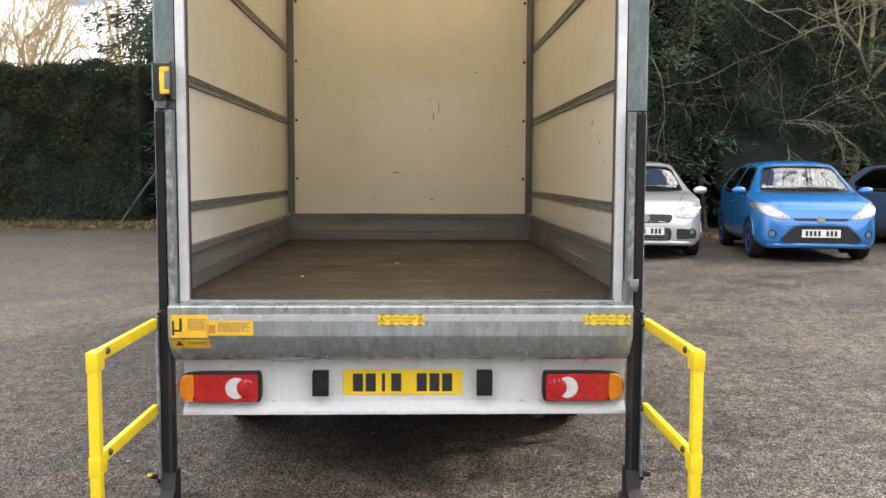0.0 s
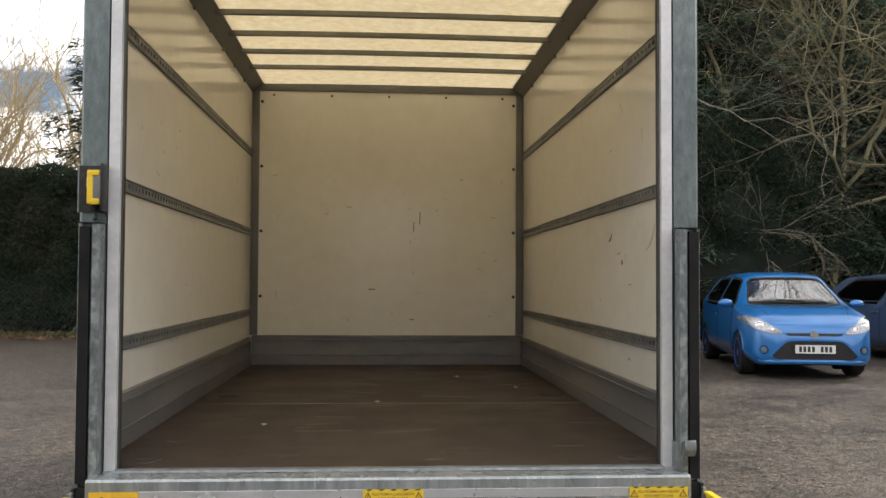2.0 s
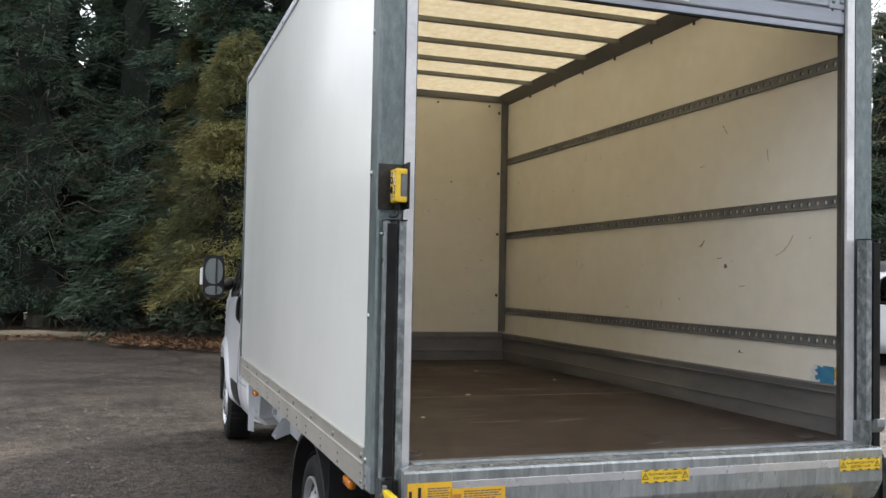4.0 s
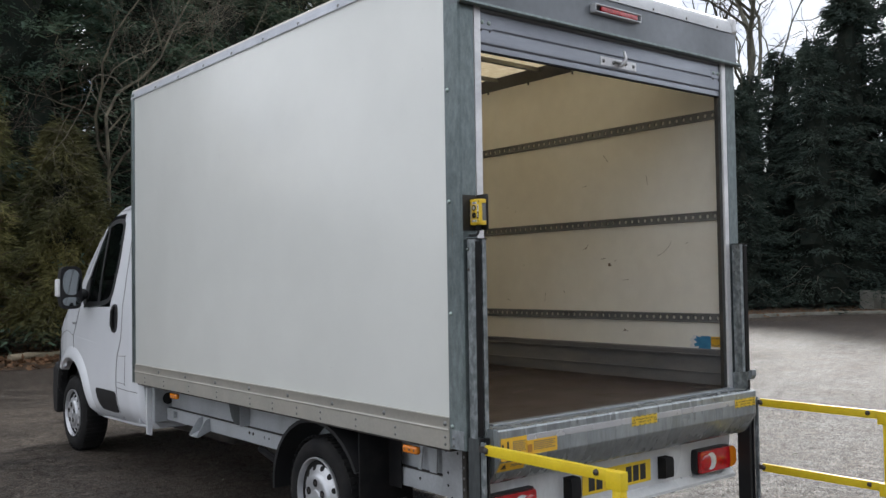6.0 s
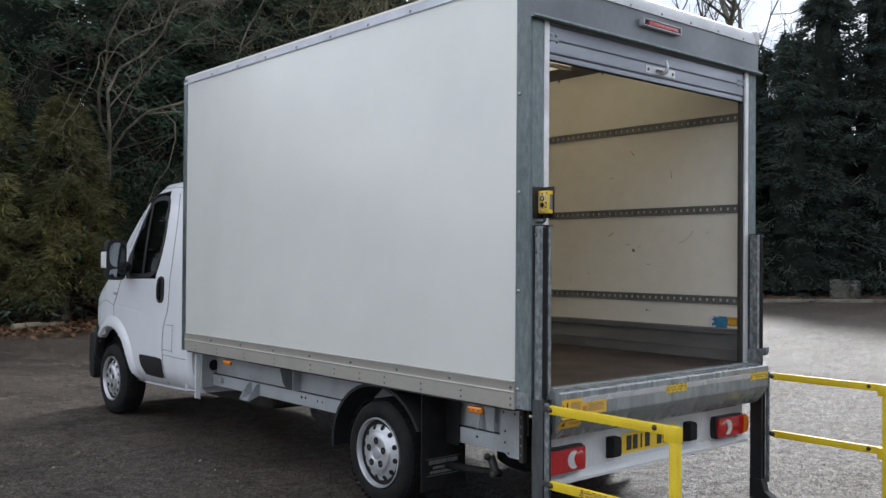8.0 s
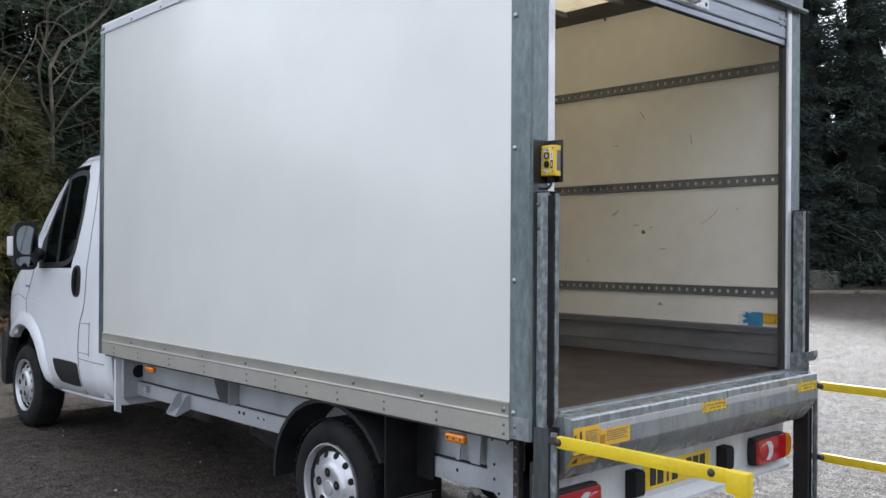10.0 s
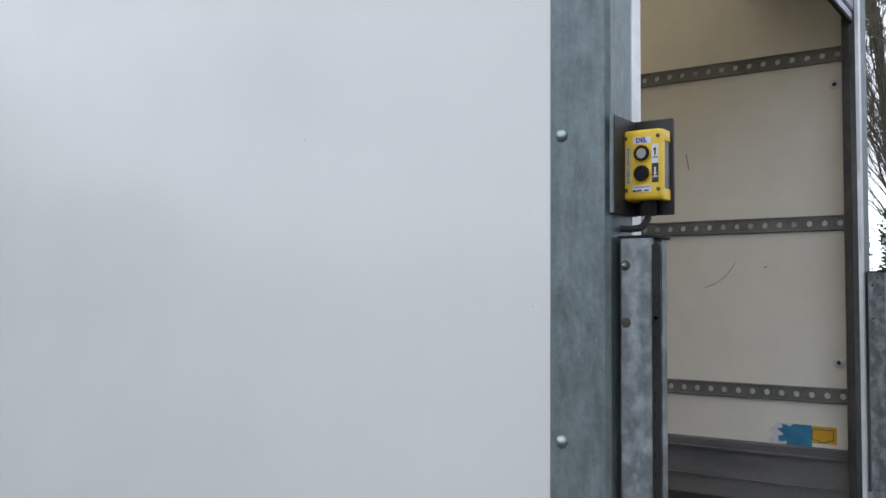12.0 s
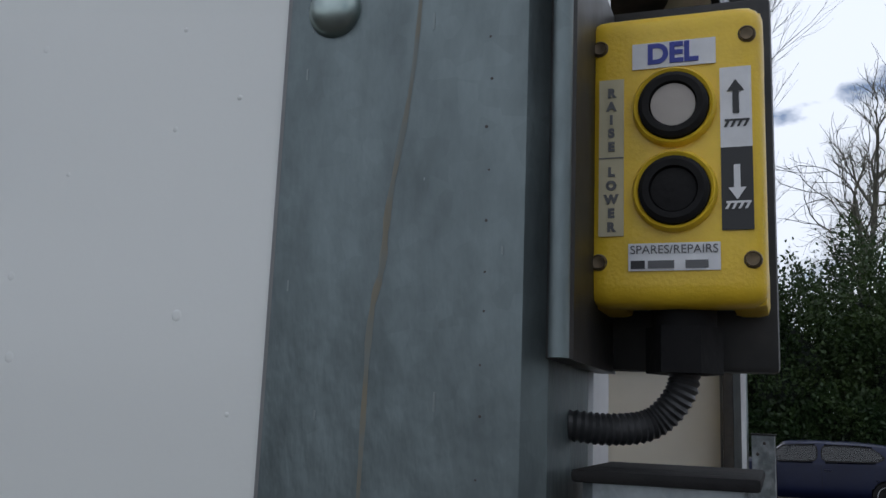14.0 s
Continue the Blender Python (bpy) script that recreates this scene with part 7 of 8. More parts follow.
verge = mesh_part("verge", vv, ff, VERGE, None, "verge of brown soil and dead leaves", True)
tagged(verge, "", "verge", "", "structure")
kerb_line = along([(19.0, 14.3), (21.5, 13.6), (25, 12.9), (27.1, 11.5), (29.4, 9.5)], 0.9)
kerb = thing("kerb", "low grey concrete kerb along the verge", "kerb", kind="structure")
for (x0, y0), (x1, y1) in zip(kerb_line, kerb_line[1:]):
    a = math.atan2(y1 - y0, x1 - x0)
    ln = math.hypot(x1 - x0, y1 - y0)
    part("kerb_stone", box((0.004, -0.06, -0.1), (ln - 0.004, 0.06, 0.11), 0.015, None, 1, Matrix.Translation((x0, y0, ground_z(x0, y0))) @ pose(0, 0, 0, 0, 0, math.degrees(a))), STONE, kerb)

# ---- parked vehicles ----
def parked(x, y):
    return (x, y, ground_z(x, y))


hatchback("hatchback", "bright blue small hatchback parked nose out by the trees", PAINT_BLUE, parked(6.1, 10.82), 170.5, 3.95, 1.48, 0.86, 0.305, rim=material("blue_rim", (0.02, 0.10, 0.45), 0.35, 0.3))
hatchback("hatchback", "silver hatchback with a black grille parked nose out", PAINT_SILVER, parked(3.72, 11.55), 172, 4.2, 1.48, 0.88, 0.315, grille_bar=True)
hatchback("hatchback", "steel-blue hatchback parked beside the bright blue car", PAINT_STEEL, parked(9.35, 11.9), 188, 4.35, 1.48, 0.91, 0.32)
hatchback("crossover_car", "white crossover with black lower bumper parked nose out", PAINT_WHITE, parked(11.15, 9.45), 181, 4.3, 1.62, 0.89, 0.35, tall=0.10)
hatchback("hatchback", "dark navy three-door hatchback parked by green shrubs", PAINT_NAVY, parked(21.0, -0.70), 0, 4.29, 1.42, 0.87, 0.315, grille_bar=True)
panel_van("panel_van", "pale grey panel van parked under the trees", PAINT_SILVER, parked(15.6, 13.1), 178, 4.9, 2.0, 0.93)
panel_van("panel_van", "silver-grey panel van seen from behind, red tail lights", PAINT_SILVER, parked(32.0, 6.85), -92, 5.6, 2.65, 1.0)


# ---- vegetation ----
def cards(name, c, d, side, L, W, mat, parent, label="", fold=0.18):
    """Many small leaf sprays at c along d: folded quads for broad leaves, slim triangles for needles."""
    n = np.cross(d, side)
    n /= np.linalg.norm(n, axis=1, keepdims=True) + 1e-9
    tip = c + d * L[:, None] - n * (L * fold * 1.2)[:, None]
    if mat in (LAUREL, LITTER, GRASS):
        b = c + d * (L * 0.45)[:, None] + side * (W * 0.5)[:, None] - n * (L * fold)[:, None]
        f = c + d * (L * 0.5)[:, None] - side * (W * 0.5)[:, None] + n * (L * fold * 0.4)[:, None]
        corners = [c, b, tip, f]
    else:
        corners = [c + side * (W * 0.55)[:, None], tip, c - side * (W * 0.55)[:, None]]
    q, k = len(corners), len(c)
    v = np.stack(corners, axis=1).reshape(-1, 3)
    me = bpy.data.meshes.new(name)
    me.vertices.add(q * k)
    me.vertices.foreach_set("co", v.astype(np.float32).ravel())
    me.loops.add(q * k)
    me.loops.foreach_set("vertex_index", np.arange(q * k, dtype=np.int32))
    me.polygons.add(k)
    me.polygons.foreach_set("loop_start", np.arange(0, q * k, q, dtype=np.int32))
    me.update(calc_edges=True)
    me.materials.append(mat)
    ob = new(name, me)
    if parent is not None:
        ob.parent = parent
    return tagged(ob, label)


def unit(v):
    return v / (np.linalg.norm(v, axis=1, keepdims=True) + 1e-9)


def conifer(label, at, h, r, seed, mat, branches=210, sprays=200, size=0.18, bare=0.03, slim=1.0):
    """A dense evergreen: trunk, limbs that droop at the tip, and sprays along each limb."""
    g = np.random.default_rng(seed)
    tree = thing("conifer", label, "tree", at, group="evergreen trees")
    part("trunk", tube([(0, 0, -0.2), (0.03, 0.02, h * 0.3), (0, 0.03, h * 0.7), (0, 0, h * 0.98)], [0.05 + h * 0.016, h * 0.013, h * 0.006, 0.01], 8), BARK, tree, "brown trunk")
    u = bare + (1 - bare) * g.random(branches) ** 1.15
    th = np.arange(branches) * 2.39996 + g.normal(0, 0.3, branches)
    ln = r * (1 - u) ** 0.72 * g.uniform(0.72, 1.15, branches) + 0.25
    rise = g.uniform(-0.05, 0.35, branches)
    # Solid dark hull round the trunk, coloured as the shade between the limbs.
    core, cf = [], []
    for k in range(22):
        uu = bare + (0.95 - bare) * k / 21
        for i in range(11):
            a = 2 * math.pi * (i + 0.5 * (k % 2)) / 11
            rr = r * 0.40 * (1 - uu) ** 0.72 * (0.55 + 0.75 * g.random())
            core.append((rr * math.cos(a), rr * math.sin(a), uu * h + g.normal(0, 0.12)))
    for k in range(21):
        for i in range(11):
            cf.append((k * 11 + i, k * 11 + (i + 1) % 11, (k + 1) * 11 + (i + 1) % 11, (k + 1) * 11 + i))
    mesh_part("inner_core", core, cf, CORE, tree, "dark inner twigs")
    bm = bmesh.new()
    for k in range(0, branches, 3):
        o = Vector((math.cos(th[k]), math.sin(th[k]), 0))
        p0 = Vector((0, 0, u[k] * h))
        tube([p0, p0 + o * ln[k] * 0.5 + Vector((0, 0, rise[k] * ln[k] * 0.5)), p0 + o * ln[k] * 0.95 + Vector((0, 0, (rise[k] - 0.3) * ln[k]))], [0.03, 0.018, 0.005], 3, bm)
    tagged(part("limb", bm, BARK, tree, "", False), kind="stuff")
    kk = np.repeat(np.arange(branches), sprays)
    s = 0.20 + 0.82 * g.random(len(kk)) ** 0.7
    o = np.stack([np.cos(th[kk]), np.sin(th[kk]), np.zeros(len(kk))], 1)
    lat = np.stack([-np.sin(th[kk]), np.cos(th[kk]), np.zeros(len(kk))], 1)
    w = g.normal(0, 0.16, len(kk)) * (1.15 - s * 0.6) * np.maximum(ln[kk], 0.8)
    c = o * (s * ln[kk])[:, None] + lat * w[:, None]
    c[:, 2] = u[kk] * h + ln[kk] * (rise[kk] * s - 0.32 * s * s) + g.normal(0, 0.10, len(kk))
    d = unit(o * g.uniform(0.4, 1.0, (len(kk), 1)) + lat * (np.sign(w) * g.uniform(0.1, 0.9, len(kk)))[:, None] + np.array([0, 0, 1]) * g.uniform(-0.75, 0.15, (len(kk), 1)))
    side = unit(np.cross(d, g.normal(0, 1, (len(kk), 3))))
    L = size * g.uniform(0.5, 1.2, len(kk))
    cards("foliage", c, d, side, L, L * slim * g.uniform(0.15, 0.28, len(kk)), mat, tree, "drooping evergreen sprays")
    return tree


def bare_tree(label, at, h, seed, mat, spread=0.55, levels=5, r0=0.16, lean=(0, 0), upright=0.35, forks=(3, 4), name="bare_tree", stem=0.36, first=0, kid=1.0, waver=0.24, low=0.30, slim=1.0):
    rng = random.Random(seed)
    tree = thing(name, label, "tree", at, group="leafless trees")
    trunk, limbs = ([], []), ([], [])

    def grow(p, d, ln, r, lev):
        n = 5 if lev < 3 else 3
        pts, q, dd = [p], p.copy(), d.copy()
        bend = min(0.10, waver) if lev == 0 else waver
        for k in range(n):
            dd = (dd + Vector((rng.gauss(0, bend), rng.gauss(0, bend), rng.gauss(0, bend) + upright * 0.10))).normalized()
            q = q + dd * ln / n * rng.uniform(0.75, 1.25)
            pts.append(q.copy())
        twig(pts, [r * (1 - 0.42 * k / n) for k in range(n + 1)], 7 if lev == 0 else (5 if lev == 1 else 3), *(trunk if lev == 0 else limbs))
        if lev >= levels:
            return
        for k in range(first if lev == 0 and first else rng.choice(forks)):
            t = rng.uniform((low if first else 0.5) if lev == 0 else 0.30, 1.0)
            i = min(int(t * n), n - 1)
            base = pts[i].lerp(pts[i + 1], t * n - i)
            along_d = (pts[i + 1] - pts[i]).normalized()
            out = along_d.cross(Vector((rng.gauss(0, 1), rng.gauss(0, 1), rng.gauss(0, 1)))).normalized()
            a = rng.uniform(0.45, 1.25) * spread * 1.6
            nd = (along_d * math.cos(a) + out * math.sin(a) + Vector((0, 0, upright * rng.uniform(-0.1, 0.7)))).normalized()
            grow(base, nd, ln * rng.uniform(0.42, 0.82) * (kid if lev == 0 else 1), r * rng.uniform(0.36, 0.60) * (slim if lev == 0 else 1), lev + 1)
        grow(pts[-1], dd, ln * rng.uniform(0.55, 0.8), r * 0.56, lev + 1)
    grow(Vector((0, 0, -0.1)), Vector((lean[0], lean[1], 1)).normalized(), h * stem, r0, 0)
    mesh_part("trunk", *trunk, mat, tree, "", True)
    mesh_part("crown", *limbs, mat, tree, "bare branches and twigs", True)
    return tree


def leafy(label, at, rx, ry, h, seed, mat, n=6000, size=0.16, category="shrub", name="shrub", core=True, boxy=False):
    """A shrub or hedge: an uneven mass of small leaves round a hull coloured as inner shade."""
    g = np.random.default_rng(seed)
    ob = thing(name, label, category, at)
    if boxy:
        face = g.random(n)
        x, z = g.uniform(-rx, rx, n), h * g.random(n) ** 0.9
        y = -ry + 0.0 * x
        topm = face > 0.80
        z = np.where(topm, h, z)
        y = np.where(topm, g.uniform(-ry, ry, n), y)
        lump = 0.13 * np.sin(x * 2.1 + z * 1.7) + 0.10 * np.sin(x * 4.7 - z * 3.1 + 1) + 0.08 * np.sin(z * 6 + x) + g.normal(0, 0.07, n)
        c = np.stack([x, np.where(topm, y, y + lump), np.where(topm, z + lump * 0.7, z)], 1)
        out = np.where(topm[:, None], np.array([[0, -0.2, 1.0]]), np.array([[0, -1.0, 0.05]]))
    else:
        th, ct = g.uniform(0, 2 * math.pi, n), g.uniform(-0.15, 1, n)
        st = np.sqrt(np.clip(1 - ct ** 2, 0, 1))
        out = np.stack([st * np.cos(th), st * np.sin(th), ct], 1)
        k1, k2 = g.uniform(0, 6, 2)
        rad = 0.80 + 0.14 * np.sin(3 * th + k1 + 4 * ct) + 0.12 * np.sin(7 * th + 6 * ct + k2) + g.normal(0, 0.07, n)
        rad *= np.where(g.random(n) < 0.3, g.uniform(0.6, 1, n), 1)
        c = out * rad[:, None] * np.array([[rx, ry, h * 0.55]]) + np.array([[0, 0, h * 0.45]])
        c[:, 2] = np.maximum(c[:, 2], 0.02)
    d = unit(out * 0.7 + g.normal(0, 0.55, (n, 3)) + np.array([[0, 0, -0.15]]))
    side = unit(np.cross(d, g.normal(0, 1, (n, 3))))
    L = size * g.uniform(0.6, 1.3, n)
    cards("foliage", c, d, side, L, L * (g.uniform(0.22, 0.4, n) if mat is not LAUREL else g.uniform(0.4, 0.6, n)), mat, ob, "small evergreen leaves")
    # Dark solid inside the leaves, painted as the shade there.
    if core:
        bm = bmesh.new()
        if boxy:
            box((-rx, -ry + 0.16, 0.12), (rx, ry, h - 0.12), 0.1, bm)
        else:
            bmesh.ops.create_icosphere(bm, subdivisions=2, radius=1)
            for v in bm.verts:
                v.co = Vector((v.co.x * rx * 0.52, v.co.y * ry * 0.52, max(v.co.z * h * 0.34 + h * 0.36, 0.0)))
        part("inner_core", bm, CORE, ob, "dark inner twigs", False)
    return ob


leafy("tall clipped dark green conifer hedge", (-15.2, 21.0, 0.12), 8.0, 0.9, 4.05, 40, HEDGE, 120000, 0.10, "hedge", "hedge", True, True)

def twig(pts, rs, seg, verts, faces):
    """Adds a tapered tube to lists of points and faces."""
    o = len(verts)
    for i, p in enumerate(pts):
        d = (pts[min(i + 1, len(pts) - 1)] - pts[max(i - 1, 0)]).normalized()
        a = d.cross(Vector((0.31, 0.87, 0.23))).normalized()
        b = d.cross(a)
        for k in range(seg):
            t = 2 * math.pi * k / seg
            verts.append(p + rs[i] * (math.cos(t) * a + math.sin(t) * b))
    for i in range(len(pts) - 1):
        for k in range(seg):
            faces.append((o + i * seg + k, o + i * seg + (k + 1) % seg, o + (i + 1) * seg + (k + 1) % seg, o + (i + 1) * seg + k))


def dead_twigs_on(tree, h, r, seed, n=150):
    """Bare brown twigs in the lower half of a conifer."""
    rt = random.Random(seed)
    vs, fs = [], []
    for k in range(n):
        a, z = rt.uniform(0, 6.28), rt.uniform(0.04, 0.48) * h
        d, pts = Vector((math.cos(a), math.sin(a), rt.uniform(-0.4, 0.3))), [Vector((0.2 * math.cos(a), 0.2 * math.sin(a), z))]
        for m in range(5):
            d = (d + Vector((rt.gauss(0, 0.25), rt.gauss(0, 0.25), rt.gauss(-0.02, 0.22)))).normalized()
            pts.append(pts[-1] + d * r * rt.uniform(0.15, 0.24))
        twig(pts, [0.011, 0.010, 0.008, 0.007, 0.005, 0.003], 3, vs, fs)
    tagged(mesh_part("dead_twig", vs, fs, DEAD_TWIG, tree, "bare brown dead twigs"), kind="stuff")


kinds = [conifer("tall dark green conifer in a dense row", (-6.0, 22.3, 0.1), 13.0, 2.6, 1, CONIFER),
         conifer("tall dark green conifer in a dense row", (-3.9, 21.0, 0.1), 14.5, 2.7, 2, CONIFER),
         conifer("tall dark green conifer in a dense row", (-1.6, 20.2, 0.1), 13.6, 2.6, 3, CONIFER)]
for tree, h, r, sd in ((kinds[0], 13.0, 2.5, 31), (kinds[1], 14.5, 2.7, 32), (kinds[2], 13.6, 2.6, 33)):
    dead_twigs_on(tree, h * 0.8, r, sd, 220)
far_kind = conifer("tall dark green conifer in a dense row", (41.0, 12.0, 0.1), 13.0, 2.6, 4, CONIFER_DARK, 190, 84, 0.25)
rng = random.Random(12)
# The row near y -20 is unseen, added to dim rear faces and fill mirrors.
spots = [(0.4, 19.0, 1.0), (2.2, 18.2, 0.98), (4.3, 17.6, 0.95), (6.2, 17.3, 0.92), (8.2, 17.2, 0.9), (10.2, 17.3, 0.88), (12.3, 17.6, 0.86), (14.4, 18.0, 0.80), (16.6, 18.2, 0.74), (18.9, 18.2, 0.70), (21.3, 17.6, 0.66), (23.8, 17.0, 0.66), (26.4, 17.4, 0.70),
         (28.6, 15.8, 0.80), (30.2, 13.9, 0.95), (31.8, 12.3, 1.0), (33.9, 11.4, 1.0), (36.2, 10.9, 0.95), (38.2, 9.4, 0.9), (3.2, 20.8, 1.0), (7.4, 20.4, 1.0), (11.4, 20.4, 0.95), (33.0, 15.0, 1.05), (-4.9, 23.5, 1.0), (0.5, 22.6, 1.0), (27.9, 14.3, 0.72), (25.2, 15.6, 0.62), (22.6, 15.9, 0.60), (29.6, 18.0, 0.70), (20.0, 16.4, 0.62), (32.6, 16.8, 0.9), (35.0, 13.4, 1.0), (30.8, -6.2, 0.62), (31.6, -9.2, 0.75), (29.8, -12, 0.7), (-14, -19, 1.0), (-8.5, -20, 1.0), (-3, -20, 0.95), (3, -20, 1.0), (8.5, -20, 0.95), (-7.2, 24.0, 0.95), (5.3, 22.0, 1.05), (9.4, 22.0, 1.0), (13.6, 21.5, 0.95), (-2.6, 24.5, 1.05)]
for k, (x, y, sc) in enumerate(spots):
    copy_thing(far_kind if k > 9 else kinds[k % 3], pose(x + rng.uniform(-0.25, 0.25), y + rng.uniform(-0.25, 0.25), 0.1, 0, 0, rng.uniform(0, 360)) @ Matrix.Diagonal((sc * 1.28, sc * 1.28, sc * rng.uniform(0.92, 1.06), 1)))
copy_thing(far_kind, pose(37.6, 8.4, 0.1, 0, 0, 40) @ Matrix.Diagonal((0.95, 0.80, 1.15, 1)))
for x, y, h, r, sd in ((0.2, 16.4, 6.4, 1.75, 7), (-0.2, 18.4, 7.4, 1.9, 8), (2.0, 15.6, 4.4, 1.4, 9)):
    gold = conifer("golden-green conifer with drooping sprays", (x, y, 0.1), h, r, sd, CONIFER_GOLD, 230, 310, 0.15, 0.17, 0.62)
    dead_twigs_on(gold, h, r, sd)
for x, y, rx, ry, h, sd in ((4.4, 14.9, 1.7, 0.9, 3.4, 51), (7.4, 15.0, 2.5, 1.2, 4.9, 52), (10.9, 15.5, 1.8, 1.0, 3.2, 53)):
    leafy("dark evergreen shrub behind the parked cars", (x, y, 0.15), rx, ry, h, sd, SHRUB_DARK, 36000, 0.075)
bare_tree("leafless grey-barked tree with spreading branches", (3.2, 15.9, 0.1), 12.0, 61, BARK_PALE, 0.62, 5, 0.058, (0.12, -0.05), upright=0.2, stem=0.42)
bare_tree("leafless mossy tree with spreading branches", (9.2, 15.3, 0.15), 12.0, 62, BARK_MOSS, 0.78, 5, 0.085, (0.04, -0.02), upright=0.20, stem=0.42, first=8, low=0.62)
bare_tree("leafless pale-stemmed tree against the conifers", (7.4, 15.8, 0.15), 13.0, 69, BARK_MOSS, 0.55, 4, 0.085, (0.05, 0.0), upright=0.25, stem=0.5, first=6, low=0.55)
bare_tree("leafless thin tree in front of conifers", (6.2, 15.4, 0.15), 10.0, 63, BARK_PALE, 0.60, 5, 0.06, upright=0.2, stem=0.42)
bare_tree("leafless thin tree in front of conifers", (11.5, 15.6, 0.15), 11.5, 64, BARK_PALE, 0.62, 5, 0.08, upright=0.2)
bare_tree("leafless thin tree against the sky", (19.5, 19.5, 0.1), 13.5, 65, BARK, 0.5, 4, 0.17)
bare_tree("leafless thin tree against the sky", (24.6, 20.0, 0.1), 13.0, 66, BARK, 0.5, 4, 0.16)
bare_tree("leafless thin tree against the sky", (29.5, 20.5, 0.1), 13.5, 67, BARK, 0.5, 4, 0.18)
bare_tree("tall leafless tree leaning against the white sky", (31.4, 20.4, 0.1), 21.0, 70, BARK, 0.42, 4, 0.26, (0.10, 0.0), upright=0.3, stem=0.50, first=5)
for x, y, h, sd in ((-15.5, 33, 18, 71), (-18.5, 31, 16, 72), (-12.2, 35, 19, 73), (-10.0, 31, 16, 74), (-21, 35, 20, 75), (-13.8, 30, 15, 76), (-17, 36, 19, 77)):
    bare_tree("leafless golden-twigged willow beyond the hedge", (x, y, 0), h, sd, BARK_GOLD, 0.34, 4, 0.13, upright=0.45, forks=(3, 4), stem=0.30, first=8)
for x, y, h, sd in ((34.0, 1.9, 24, 81), (33.4, 4.4, 23, 86), (36.5, 4.6, 23, 82)):
    bare_tree("tall leafless poplar with dense upright twigs", (x, y, 0.1), h, sd, BARK_PALE, 0.26, 4, 0.26, upright=0.65, forks=(3, 4), stem=0.85, first=60, kid=0.24, waver=0.13, low=0.12, slim=0.34)
bare_tree("slender leafless tree against the sky", (38, -3.0, 0.1), 16.0, 83, BARK, 0.42, 4, 0.15, upright=0.4, stem=0.75, first=20, kid=0.36)
bare_tree("slender leafless tree against the sky", (37, -6.4, 0.1), 14.0, 84, BARK, 0.45, 4, 0.14, upright=0.4, stem=0.7, first=18, kid=0.40)
leafy("ivy mass climbing a poplar trunk", (34, 1.9, 0.0), 0.9, 0.9, 8.5, 85, LAUREL, 4000, 0.2, "ivy", "ivy", False)
for x, y, rx, ry, h, sd in ((27.0, 2.6, 1.6, 1.9, 5.2, 91), (26.8, -0.4, 1.7, 2.1, 6.4, 92), (27.0, -3.6, 1.7, 2.2, 6.6, 93), (27.2, -7.2, 1.8, 2.3, 6.0, 94), (25.6, -1.6, 0.9, 2.2, 2.6, 95), (25.7, 1.2, 0.9, 1.6, 2.4, 96), (25.6, -5.0, 0.9, 2.0, 2.5, 97), (29.8, 1.6, 2.0, 2.4, 7.6, 98), (29.6, -2.8, 2.0, 2.4, 8.2, 99)):
    leafy("glossy evergreen shrub at the car park edge", (x, y, 0.1), rx, ry, h, sd, LAUREL, 12500, 0.14)

# fence post, brace and mesh at the end of the hedge
fence = thing("wire_fence", "dark green chain-link fence with a braced end post", "fence")
fx, fy = -6.45, 19.75
part("post", box((fx - 0.035, fy - 0.035, 0.0), (fx + 0.035, fy + 0.035, 1.85), 0.008), FENCE, fence, "dark green steel post")
part("brace", tube([(fx, fy, 1.72), (fx - 1.15, fy, 0.1)], 0.028, 6), FENCE, fence, "diagonal brace")
bm = bmesh.new()
for k in range(40):
    x = fx - 4.0 + k * 0.13
    for sg in (-1, 1):
        a, b2 = (x, fy + 0.02 * sg, 0.08), (x + sg * 1.6, fy + 0.02 * sg, 1.68)
        if b2[0] < fx + 0.01 and b2[0] > fx - 4.2 and a[0] < fx:
            tube([a, b2], 0.0022, 3, bm)
part("mesh", bm, FENCE, fence, "chain-link mesh", False)

# fallen timbers and concrete blocks on the verge
def log(x, y, z, ln, r, turn):
    lg = part("log", tube([(-ln / 2, 0, 0), (-ln / 6, 0.03, 0.01), (ln / 6, -0.02, 0), (ln / 2, 0.02, 0.01)], [r, r * 1.05, r * 0.95, r * 0.85], 10), WOOD)
    lg.matrix_world = pose(x, y, z + r * 0.8, 0, 0, turn)
    return tagged(lg, "weathered grey fallen log on the verge", "log", "fallen logs")


log(-3.4, 18.75, 0.03, 2.3, 0.09, -16)
log(1.2, 14.6, 0.12, 1.0, 0.07, 12)
log(23.0, 13.5, 0.06, 3.4, 0.04, -10)
for x, y, w, d, h, tone in ((28.15, 12.35, 0.52, 0.5, 0.72, STONE), (28.72, 12.2, 0.5, 0.5, 0.68, STONE)):
    tagged(part("concrete_block", box((x - w / 2, y - d / 2, 0.05), (x + w / 2, y + d / 2, 0.1 + h), 0.02), tone), "square grey concrete block on the verge", "block", "concrete blocks")

# rusty waste skip by the shrubs
skip = thing("waste_skip", "rusty brown steel waste skip by the shrubs", "skip", (23.9, -5.1, 0.0), 0)
bm = bmesh.new()
outer, inner = [], []
